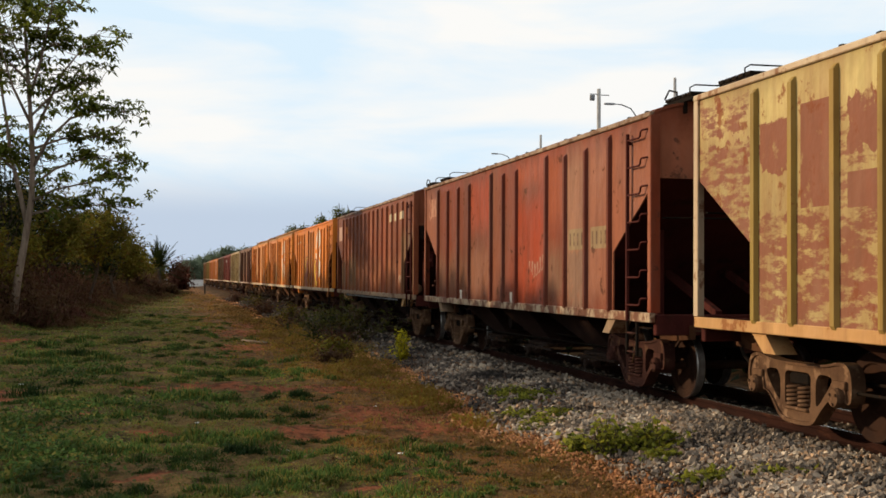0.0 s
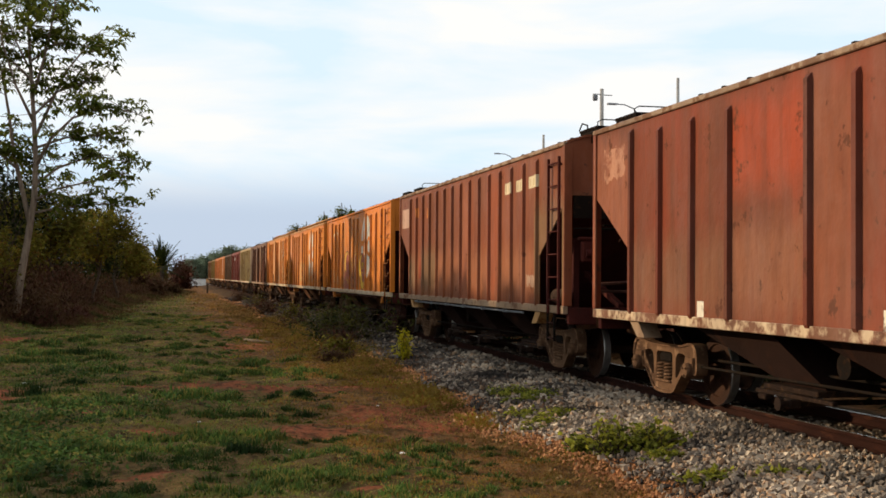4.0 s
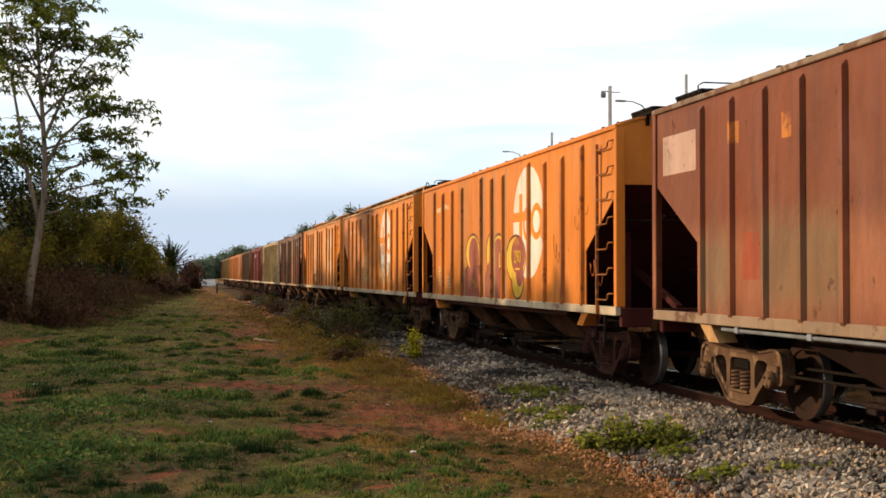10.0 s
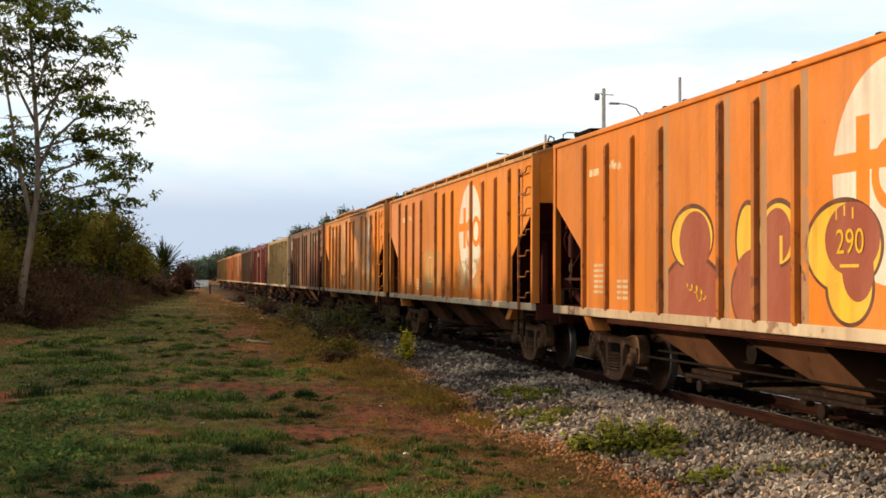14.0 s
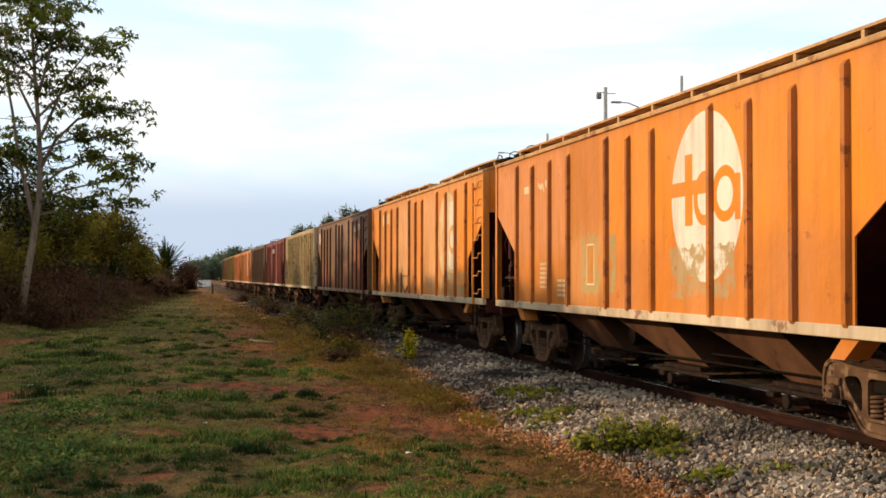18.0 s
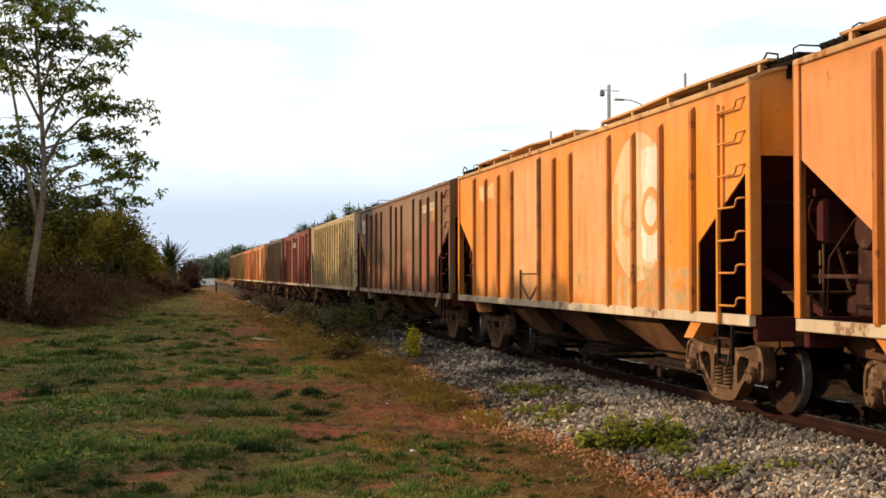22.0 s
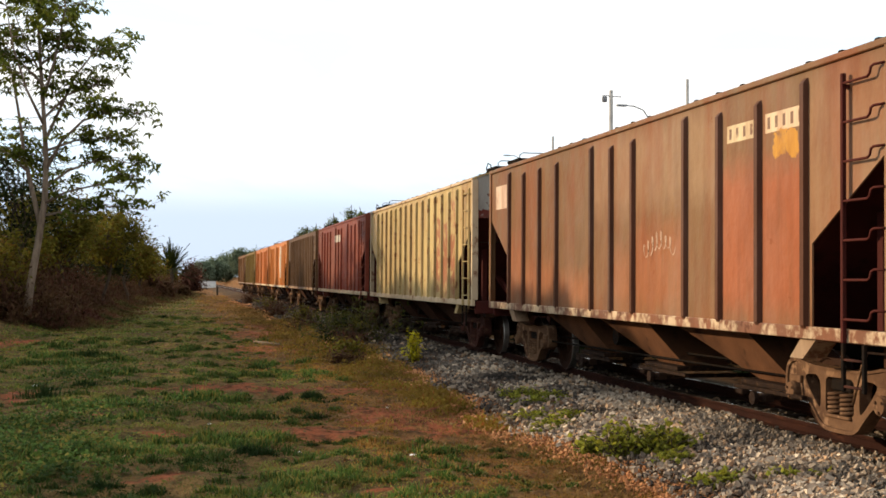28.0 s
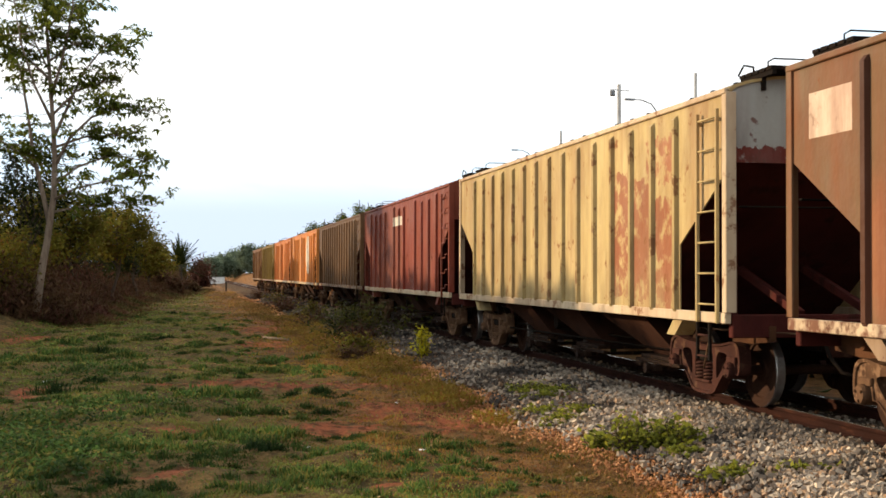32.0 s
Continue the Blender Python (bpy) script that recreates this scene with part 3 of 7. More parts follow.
def stones(name, spots, sizes, lift, material, label, seed):
    """Angular broken stones: a jittered block for each spot."""
    rng = np.random.default_rng(seed)
    n = len(spots)
    corner = np.array([(x, y, z) for x in (-1, 1) for y in (-1, 1) for z in (-1, 1)], float)
    faces = np.array([(0, 1, 3, 2), (4, 6, 7, 5), (0, 4, 5, 1), (2, 3, 7, 6), (0, 2, 6, 4), (1, 5, 7, 3)])
    r = sizes * np.exp(np.clip(rng.normal(-0.05, 0.28, n), -1, 0.42))
    p = corner[None] * (1 + rng.uniform(-0.55, 0.25, (n, 8, 3))) * rng.uniform(0.4, 1.25, (n, 1, 3)) * r[:, None, None]
    for axis in (2, 0, 1):
        a = rng.uniform(0, 6.28, n) if axis == 2 else rng.normal(0, 0.5, n)
        i, j = [(1, 2), (2, 0), (0, 1)][axis]
        c, sn = np.cos(a)[:, None], np.sin(a)[:, None]
        u, v = p[..., i] * c - p[..., j] * sn, p[..., i] * sn + p[..., j] * c
        p[..., i], p[..., j] = u, v
    z = ground_z(spots[:, 0], spots[:, 1]) + r * 0.3 + rng.uniform(0, 1, n) * lift
    p += np.stack([spots[:, 0], spots[:, 1], z], 1)[:, None, :]
    loops = (faces[None] + (np.arange(n) * 8)[:, None, None]).ravel()
    me = array_mesh(name, p.reshape(-1, 3), loops, np.full(n * 6, 4))
    tagged(link_mesh(name, me, material), label, name.split("_")[-1], kind="stuff")


def ballast():
    rng = np.random.default_rng(5)
    spots, sizes, red, red_sizes = [], [], [], []
    for y0, y1, per_m2, size in ((-5, 8.5, 190, 0.042), (8.5, 16, 1150, 0.0205), (16, 26, 560, 0.027), (26, 45, 180, 0.042), (45, 100, 55, 0.07)):
        n = int((y1 - y0) * 4.6 * per_m2)
        x, y = rng.uniform(3.6, 8.5, n), rng.uniform(y0, y1, n)
        edge = 4.35 + 0.25 * np.sin(y * 0.31) + 0.12 * np.sin(y * 1.13)
        clear = (np.abs(x - RAIL_NEAR) > 0.085) & (np.abs(x - RAIL_FAR) > 0.085)
        keep = (rng.uniform(0, 1, n) < smooth(edge - 0.2, edge + 0.7, x)) & clear
        spots.append(np.stack([x[keep], y[keep]], 1)), sizes.append(np.full(keep.sum(), size))
        keep = rng.uniform(0, 1, n) < 0.75 * np.exp(-((x - edge + 0.02) / 0.26) ** 2)
        red.append(np.stack([x[keep], y[keep]], 1)), red_sizes.append(np.full(keep.sum(), size * 0.6))
    spots, sizes = np.concatenate(spots), np.concatenate(sizes)
    # duller stones put the tree shade into the colour of this stretch
    tree_shade = 0.7 * smooth(13.6, 16.5, spots[:, 1] + 0.5 * np.sin(spots[:, 0] * 3.1)) * (1 - smooth(5.35, 6.3, spots[:, 0] + 0.3 * np.sin(spots[:, 1] * 1.7)))
    old = (rng.uniform(0, 1, len(spots)) < tree_shade) | (spots[:, 1] > 27 + 3 * np.sin(spots[:, 0] * 2)) & (rng.uniform(0, 1, len(spots)) < 0.85) | (rng.uniform(0, 1, len(spots)) < 0.1 + 0.55 * smooth(0.35, 0.8, 0.5 + 0.5 * np.sin(spots[:, 0] * 2.7 + 1.6 * np.sin(spots[:, 1] * 0.8)) * np.sin(spots[:, 1] * 1.3 + 1.1 * np.sin(spots[:, 0] * 1.9))) + 0.3 * smooth(14, 24, spots[:, 1]))
    stones("old_ballast", spots[old], sizes[old] * 0.85, 0.05, M_STONE_DULL, "dull brown ballast, weathered up the line and darker for tree shade nearer", 7)
    spots, sizes = spots[~old], sizes[~old]
    # most stones from the near rail inwards are of the darker kind
    track_dark = (spots[:, 0] > 6.55 + rng.normal(0, 0.12, len(spots))) & (rng.uniform(0, 1, len(spots)) < 0.8)
    stones("track_ballast", spots[track_dark], sizes[track_dark], 0.05, M_STONE_DARK, "darker ballast between the rails", 9)
    spots, sizes = spots[~track_dark], sizes[~track_dark]
    stones("ballast", spots, sizes, 0.07, M_STONE, "loose angular grey and buff stone ballast along the rails", 5)
    stones("edge_gravel", np.concatenate(red), np.concatenate(red_sizes), 0.03, M_STONE_RED, "earth-stained orange gravel at the foot of the ballast", 6)


ballast()


def railway_track():
    track = tagged(new("railway_track"), "rusty steel rails on timber sleepers in stone ballast", "railway track", kind="structure")
    for x in (RAIL_NEAR, RAIL_FAR):
        bm = bmesh.new()
        half = [(0.033, 0.0), (0.036, -0.012), (0.034, -0.038), (0.009, -0.048), (0.009, -0.115), (0.06, -0.13), (0.06, -0.142)]
        outline = [(x + a, z) for a, z in half] + [(x - a, z) for a, z in half[::-1]]
        ys = (-30.0, 420.0)
        rings = [[bm.verts.new((u, y, z)) for u, z in outline] for y in ys]
        k = len(outline)
        for i in range(k):
            bm.faces.new((rings[0][i], rings[0][(i + 1) % k], rings[1][(i + 1) % k], rings[1][i]))
        bm.faces.new(rings[0]), bm.faces.new(rings[1][::-1])
        bmesh.ops.recalc_face_normals(bm, faces=bm.faces[:])
        rail = part("rail", bm, M_RUST, track, "rusty brown steel rail with a worn bright head")
        part("rail_head", boxed((x - 0.024, -30, 0.0005), (x + 0.024, 420, 0.003)), M_RAILTOP, rail, "wheel-polished running surface")
    bm = boxed((TRACK_X - 1.0, -0.11, -0.30), (TRACK_X + 1.0, 0.11, -0.145), 0.012)
    mesh = bpy.data.meshes.new("sleeper")
    bm.to_mesh(mesh), bm.free()
    rng = random.Random(8)
    for i in range(162):
        ob = link_mesh("sleeper", mesh, M_TIMBER, track)
        ob.matrix_basis = pose(rng.uniform(-0.05, 0.05), -5.44 + i * 0.62, rng.uniform(-0.008, 0.0), 0, 0, rng.uniform(-1.2, 1.2))


railway_track()

# ---- hopper wagons ----
HALF, WIDE, SILL, EAVE, RAKE = 6.95, 1.40, 0.99, 3.60, 2.70
RIBS_UNEVEN = (1.46, 2.42, 3.39, 4.36, 6.08, 6.93, 7.78, 9.52, 10.48, 11.44, 12.42)
RIBS_EVEN = tuple(1.48 + 0.783 * i for i in range(15))
MESHES = {}
HALF_TURN = pose(0, 0, 0, 0, 0, 180)


def shared(key, build, material, parent, name, m=None, label=""):
    """A part whose mesh is built once and shared; the material belongs to the object."""
    if key not in MESHES:
        bm = build()
        MESHES[key] = bpy.data.meshes.new(name)
        bm.to_mesh(MESHES[key])
        bm.free()
        MESHES[key].materials.append(None)
    ob = new(name, MESHES[key])
    ob.parent = parent
    ob.material_slots[0].link = "OBJECT"
    ob.material_slots[0].material = material
    if m is not None:
        ob.matrix_basis = m
    if label:
        ob["label"] = label
    return ob


def b_side():
    bm = bmesh.new()
    prism(bm, [(-HALF, EAVE), (-HALF, RAKE), (-5.58, 1.90), (-5.58, 1.10), (5.58, 1.10), (5.58, 1.90), (HALF, RAKE), (HALF, EAVE)], -WIDE, -WIDE + 0.02)
    return bm


def b_rib(top, yc):
    """Pressed hat-section stiffener with sloping ends."""
    bm = bmesh.new()
    w, d = 0.052, 0.052
    prof = [(-w, 0), (-w * 0.72, d), (w * 0.72, d), (w, 0)]
    rings = []
    for z, k in ((1.06, 0.25), (1.12, 1), (top - 0.05, 1), (top, 0.15)):
        rings.append([bm.verts.new((-WIDE - 0.001 - dd * k, yc + y, z)) for y, dd in prof])
    for a, b in zip(rings, rings[1:]):
        for i in range(3):
            bm.faces.new((a[i], a[i + 1], b[i + 1], b[i]))
    bm.faces.new(rings[0]), bm.faces.new(rings[-1][::-1])
    bmesh.ops.recalc_face_normals(bm, faces=bm.faces[:])
    return bm


def b_post():
    bm = bmesh.new()
    box(bm, (-WIDE - 0.025, -HALF - 0.01, SILL + 0.125), (-WIDE - 0.002, -HALF + 0.085, EAVE - 0.01), 0.004)
    box(bm, (-WIDE - 0.025, -HALF - 0.03, SILL + 0.125), (-WIDE + 0.10, -HALF - 0.0105, EAVE - 0.01), 0.004)
    return bm


def b_sill():
    bm = bmesh.new()
    box(bm, (-WIDE - 0.03, -HALF, SILL), (-WIDE + 0.05, HALF, SILL + 0.12), 0.008)
    return bm


def b_lower_flange():
    bm = bmesh.new()
    box(bm, (-WIDE + 0.02, -4.6, SILL - 0.06), (-WIDE + 0.05, 4.6, SILL - 0.002), 0.004)
    box(bm, (-WIDE - 0.01, -4.6, SILL - 0.072), (-WIDE + 0.08, 4.6, SILL - 0.062), 0.003)
    return bm


def b_end():
    bm = bmesh.new()
    box(bm, (-WIDE + 0.02, -HALF + 0.004, RAKE + 0.10), (WIDE - 0.02, -HALF + 0.03, EAVE), 0.0)
    crown = [(WIDE * math.cos(a) * 0.985, EAVE + 0.20 * math.sin(a)) for a in [math.pi * i / 10 for i in range(11)]]
    a = [bm.verts.new((x, -HALF + 0.004, z)) for x, z in crown]
    b = [bm.verts.new((x, -HALF + 0.03, z)) for x, z in crown]
    bm.faces.new(a), bm.faces.new(b[::-1])
    for x in (-0.55, 0.55):
        box(bm, (x - 0.05, -HALF - 0.03, RAKE), (x + 0.05, -HALF + 0.003, EAVE - 0.05), 0.004)
    return bm


def b_slope():
    bm = bmesh.new()
    prism(bm, [(-HALF + 0.034, RAKE + 0.16), (-HALF + 0.034, RAKE + 0.11), (-4.25, SILL), (-4.20, SILL + 0.03)], -WIDE + 0.021, WIDE - 0.021)
    return bm


def b_end_frame():
    """End sill, diagonal struts and the upright behind the open end bay."""
    bm = bmesh.new()
    box(bm, (-WIDE + 0.06, -HALF - 0.005, SILL - 0.16), (WIDE - 0.06, -HALF + 0.10, SILL + 0.10), 0.01)
    box(bm, (-WIDE + 0.1, -HALF + 0.11, SILL - 0.02), (WIDE - 0.1, -5.0, SILL + 0.02))
    for s in (-1, 1):
        box(bm, (s * 0.95 - 0.05, -6.15, SILL + 0.02), (s * 0.95 + 0.05, -6.05, 2.18), 0.006)
        beam(bm, (-6.85, SILL + 0.1), (-5.2, 1.62), 0.09, 0.09, s * 0.45 - 0.04, s * 0.45 + 0.04)
    return bm


def b_roof():
    bm = bmesh.new()
    seg = 10
    outer = [(WIDE * math.cos(math.pi * i / seg), EAVE + 0.002 + 0.22 * math.sin(math.pi * i / seg)) for i in range(seg + 1)]
    rows = [[bm.verts.new((x, y, z)) for x, z in outer] for y in (-HALF - 0.02, HALF + 0.02)]
    low = [[bm.verts.new((x * 0.98, y, z - 0.03)) for x, z in outer] for y in (-HALF - 0.02, HALF + 0.02)]
    for i in range(seg):
        bm.faces.new((rows[0][i], rows[1][i], rows[1][i + 1], rows[0][i + 1])).smooth = True
        bm.faces.new((low[0][i], low[0][i + 1], low[1][i + 1], low[1][i]))
    for a, b in ((0, 0), (0, 1)):
        bm.faces.new(rows[b] + low[b][::-1])
    bm.faces.new((rows[0][0], low[0][0], low[1][0], rows[1][0]))
    bm.faces.new((rows[0][seg], rows[1][seg], low[1][seg], low[0][seg]))
    bmesh.ops.recalc_face_normals(bm, faces=bm.faces[:])
    return bm


def b_chord():
    bm = bmesh.new()
    box(bm, (-WIDE - 0.035, -HALF - 0.02, EAVE - 0.03), (-WIDE + 0.03, HALF + 0.02, EAVE + 0.035), 0.01)
    return bm


def b_hatch():
    bm = bmesh.new()
    box(bm, (-0.48, -1.05, EAVE + 0.20), (0.48, 1.05, EAVE + 0.33), 0.03)
    for y in (-0.7, 0, 0.7):
        box(bm, (-0.55, y - 0.04, EAVE + 0.3305), (0.55, y + 0.04, EAVE + 0.37), 0.008)
    return bm


def b_plank(k, buckled):
    """One plank of the roof walk; a buckled one rises and dips from bracket to bracket."""
    bm = bmesh.new()
    rng = random.Random(12)
    cuts = [-6.7 + 13.4 * i / 10 for i in range(11)]
    lift = [rng.uniform(-0.025, 0.05) if buckled else 0.0 for _ in cuts]
    low = [(y, EAVE + 0.24 + u) for y, u in zip(cuts, lift)]
    x0 = -1.08 + k * 0.14
    pieces = [low[:5], low[5:]] if buckled else [low]
    for run in pieces:
        prism(bm, run + [(y, z + 0.03) for y, z in run[::-1]], x0, x0 + 0.12)
    return bm


def b_board_bracket():
    bm = bmesh.new()
    box(bm, (-1.08, -0.03, EAVE + 0.08), (-1.04, 0.03, EAVE + 0.205))
    box(bm, (-0.72, -0.03, EAVE + 0.12), (-0.68, 0.03, EAVE + 0.205))
    box(bm, (-1.08, -0.03, EAVE + 0.2055), (-0.68, 0.03, EAVE + 0.236))
    return bm


def b_platform():
    """Slatted roof platform at the wagon's end, on short legs."""
    bm = bmesh.new()
    for k in range(5):
        box(bm, (-1.0, -HALF - 0.28 + k * 0.17, EAVE + 0.22), (1.0, -HALF - 0.15 + k * 0.17, EAVE + 0.26))
    for x in (-0.96, 0.96):
        box(bm, (x - 0.025, -HALF - 0.28, EAVE + 0.165), (x + 0.025, -HALF + 0.53, EAVE + 0.219))
        box(bm, (x - 0.025, -HALF - 0.03, EAVE + 0.02), (x + 0.025, -HALF + 0.02, EAVE + 0.164))
        box(bm, (x - 0.025, -HALF + 0.45, EAVE + 0.10), (x + 0.025, -HALF + 0.50, EAVE + 0.164))
    return bm


def b_hoop():
    bm = bmesh.new()
    y, z = -HALF + 0.1, EAVE + 0.255
    tube(bm, [(-0.85, y, z), (-0.85, y, z + 0.11), (-0.78, y, z + 0.15), (0.78, y, z + 0.15), (0.85, y, z + 0.11), (0.85, y, z)], 0.010, 5)
    tube(bm, [(-0.98, y + 0.1, z), (-0.98, y + 0.1, z + 0.06), (-0.98, y + 0.35, z + 0.12), (-0.98, y + 0.5, z + 0.02)], 0.012, 5)
    return bm


def b_end_grab():
    bm = bmesh.new()
    tube(bm, [(-1.25, -HALF + 0.0, 2.30), (-1.25, -HALF - 0.07, 2.30), (1.25, -HALF - 0.07, 2.30), (1.25, -HALF + 0.0, 2.30)], 0.013, 5)
    return bm


def b_bay_cylinder():
    """Brake cylinder on its bracket in the open end bay."""
    bm = bmesh.new()
    lathe(bm, [(-0.30, 0.04), (-0.30, 0.17), (-0.27, 0.19), (0.18, 0.19), (0.22, 0.10), (0.34, 0.07), (0.34, 0.02)], 14, -0.8, 6.25, 1.95)
    box(bm, (-1.05, 6.05, 1.15), (-0.98, 6.45, 1.80), 0.01)
    return bm


def b_bay_valve():
    bm = bmesh.new()
    box(bm, (-1.12, 6.10, 1.22), (-0.75, 6.40, 1.48), 0.04)
    box(bm, (-1.05, 6.45, 1.14), (-0.85, 6.70, 1.34), 0.04)
    return bm


def b_bay_shelf():
    bm = bmesh.new()
    box(bm, (-1.28, 5.62, 1.50), (-1.22, 6.90, 1.54), 0.006)
    tube(bm, [(-1.2, 6.75, 1.14), (-1.2, 6.7, 1.7), (-1.05, 6.5, 2.05), (-0.9, 6.3, 2.2)], 0.014, 5)
    return bm


def b_stile(y):
    bm = bmesh.new()
    box(bm, (-WIDE - 0.075, y - 0.022, SILL - 0.0), (-WIDE - 0.035, y + 0.022, 3.42), 0.004)
    for z in (1.05, 2.2, 3.3):
        if z != 2.2:
            box(bm, (-WIDE - 0.0352, y - 0.02, z - 0.02), (-WIDE - 0.0005, y + 0.02, z + 0.02))
    return bm


def b_low_stile(y):
    bm = bmesh.new()
    box(bm, (-WIDE - 0.072, y - 0.02, 0.56), (-WIDE - 0.038, y + 0.02, SILL - 0.004), 0.004)
    return bm


def b_rung():
    bm = bmesh.new()
    x = -WIDE - 0.06
    tube(bm, [(x, -6.24, 0), (x, -6.66, 0), (x, -6.70, 0.02), (x, -6.72, 0.075), (x + 0.005, -6.76, 0.09), (x + 0.03, -6.88, 0.09)], 0.013, 5)
    return bm


def b_straight_rung():
    bm = bmesh.new()
    tube(bm, [(-WIDE - 0.055, -6.26, 0), (-WIDE - 0.055, -6.80, 0)], 0.013, 5)
    return bm


def b_low_rung():
    bm = bmesh.new()
    tube(bm, [(-WIDE - 0.055, -6.26, 0), (-WIDE - 0.055, -6.60, 0)], 0.014, 5)
    return bm


def b_chute():
    """One pair of discharge hoppers under the sill, sloping down to the gate."""
    bm = bmesh.new()
    z0, z1 = SILL - 0.01, 0.44
    for s in (-1, 1):
        top = [(s * (WIDE - 0.24), 2.05, z0), (s * (WIDE - 0.24), 0.08, z0), (s * 0.22, 0.08, z0), (s * 0.22, 2.05, z0)]
        bot = [(s * 0.90, 0.26, z1), (s * 0.90, -0.62, z1), (s * 0.3, -0.62, z1), (s * 0.3, 0.26, z1)]
        a, b = [bm.verts.new(p) for p in top], [bm.verts.new(p) for p in bot]
        bm.faces.new(a), bm.faces.new(b)
        for i in range(4):
            bm.faces.new((a[i], a[(i + 1) % 4], b[(i + 1) % 4], b[i]))
    bmesh.ops.recalc_face_normals(bm, faces=bm.faces[:])
    return bm


def b_gate():
    """Sliding gate: frame, rails and the pinion shaft."""
    bm = bmesh.new()
    for s in (-1, 1):
        box(bm, (s * 0.64 - 0.40, -0.68, 0.375), (s * 0.64 + 0.40, 0.46, 0.435), 0.01)
        box(bm, (s * 1.06 - 0.03, -1.05, 0.33), (s * 1.06 + 0.03, 0.55, 0.372), 0.006)
        box(bm, (s * 1.10 - 0.06, -0.36, 0.24), (s * 1.10 + 0.06, -0.22, 0.328), 0.012)
        box(bm, (s * 1.08 - 0.05, 0.25, 0.27), (s * 1.08 + 0.05, 0.42, 0.328), 0.012)
    tube(bm, [(-1.22, -0.29, 0.285), (1.22, -0.29, 0.285)], 0.03, 6)
    lathe(bm, [(-1.27, 0.02), (-1.27, 0.075), (-1.225, 0.075), (-1.225, 0.02)], 8, 0, -0.29, 0.285)
    return bm


def b_under():
    bm = bmesh.new()
    box(bm, (-0.20, -HALF + 0.1, 0.66), (0.20, HALF - 0.1, SILL - 0.02))
    return bm


def b_bracket():
    """Gusset that hangs under the side sill beside the bogie."""
    bm = bmesh.new()
    prism(bm, [(-5.62, SILL - 0.002), (-5.32, SILL - 0.002), (-5.10, SILL - 0.20), (-5.36, SILL - 0.20)], -WIDE + 0.02, -WIDE + 0.26)
    return bm


def b_tank():
    """Air tank with domed ends, lying along the wagon in the end bay."""
    bm = bmesh.new()
    lathe(bm, [(-0.24, 0.02), (-0.23, 0.08), (-0.19, 0.12), (0.19, 0.12), (0.23, 0.08), (0.24, 0.02)], 16)
    bmesh.ops.rotate(bm, verts=bm.verts[:], cent=(0, 0, 0), matrix=Matrix.Rotation(math.pi / 2, 3, "Z"))
    bmesh.ops.translate(bm, verts=bm.verts[:], vec=(TANK_X, -6.02, 1.25))
    return bm


def b_rod():
    bm = bmesh.new()
    tube(bm, [(0, -4.6, 0.03), (0, 4.6, -0.03)], 0.018, 5)
    return bm


def b_pipe():
    """Air pipe clipped along the foot of the side sill."""
    bm = bmesh.new()
    tube(bm, [(-WIDE + 0.02, 5.0, SILL - 0.045), (-WIDE + 0.02, -4.6, SILL - 0.045)], 0.022, 6)
    for y in (4.6, 3.0, 1.4, -0.2, -1.8, -3.4):
        box(bm, (-WIDE - 0.012, y - 0.05, SILL - 0.075), (-WIDE + 0.05, y + 0.05, SILL - 0.004), 0.008)
    return bm


def b_cylinder():
    bm = bmesh.new()
    lathe(bm, [(-0.28, 0.03), (-0.28, 0.13), (0.22, 0.13), (0.22, 0.05), (0.45, 0.04), (0.45, 0.01)], 12, -0.75, 0.9, 0.72)
    box(bm, (-1.0, 0.86, 0.85), (-0.5, 0.94, SILL - 0.02))
    return bm


def b_coupler():
    bm = bmesh.new()
    box(bm, (-0.08, -HALF - 0.42, 0.68), (0.08, -HALF + 0.12, 0.84), 0.02)
    box(bm, (-0.15, -HALF - 0.62, 0.64), (0.10, -HALF - 0.40, 0.90), 0.03)
    box(bm, (0.02, -HALF - 0.665, 0.66), (0.17, -HALF - 0.52, 0.88), 0.03)
    box(bm, (-0.2, -HALF - 0.04, 0.60), (0.2, -HALF - 0.006, 0.92), 0.01)
    return bm


def b_hose():
    bm = bmesh.new()
    pts = [(-0.32, -HALF - 0.02, 0.86), (-0.34, -HALF - 0.18, 0.84), (-0.33, -HALF - 0.34, 0.62), (-0.28, -HALF - 0.5, 0.47), (-0.2, -HALF - 0.655, 0.44)]
    tube(bm, pts, 0.022, 6)
    return bm


def b_lever():
    bm = bmesh.new()
    x = -WIDE - 0.02
    tube(bm, [(x, -6.35, 0.45), (x, -6.5, 0.80), (x, -6.6, 0.92), (x + 0.25, -6.75, 0.9), (-0.2, -HALF - 0.35, 0.86)], 0.012, 5)
    return bm


def b_gear_recess():
    bm = bmesh.new()
    # thin near-black plate stands for the shade of a recess; a bar below it
    box(bm, (-1.27, -HALF - 0.012, 2.46), (-0.72, -HALF + 0.003, 2.81))
    box(bm, (-1.02, -HALF - 0.06, 2.28), (0.9, -HALF - 0.013, 2.32), 0.006)
    return bm


def b_gear_valve():
    """Small upright brake valve with a flanged cap."""
    bm = bmesh.new()
    box(bm, (-1.16, -HALF - 0.09, 1.78), (-0.94, -HALF + 0.02, 2.12), 0.03)
    box(bm, (-1.20, -HALF - 0.10, 2.125), (-0.90, -HALF + 0.02, 2.17), 0.01)
    lathe(bm, [(-0.05, 0.02), (-0.05, 0.06), (0.05, 0.06), (0.05, 0.02)], 10, -1.05, -HALF - 0.11, 1.92)
    return bm


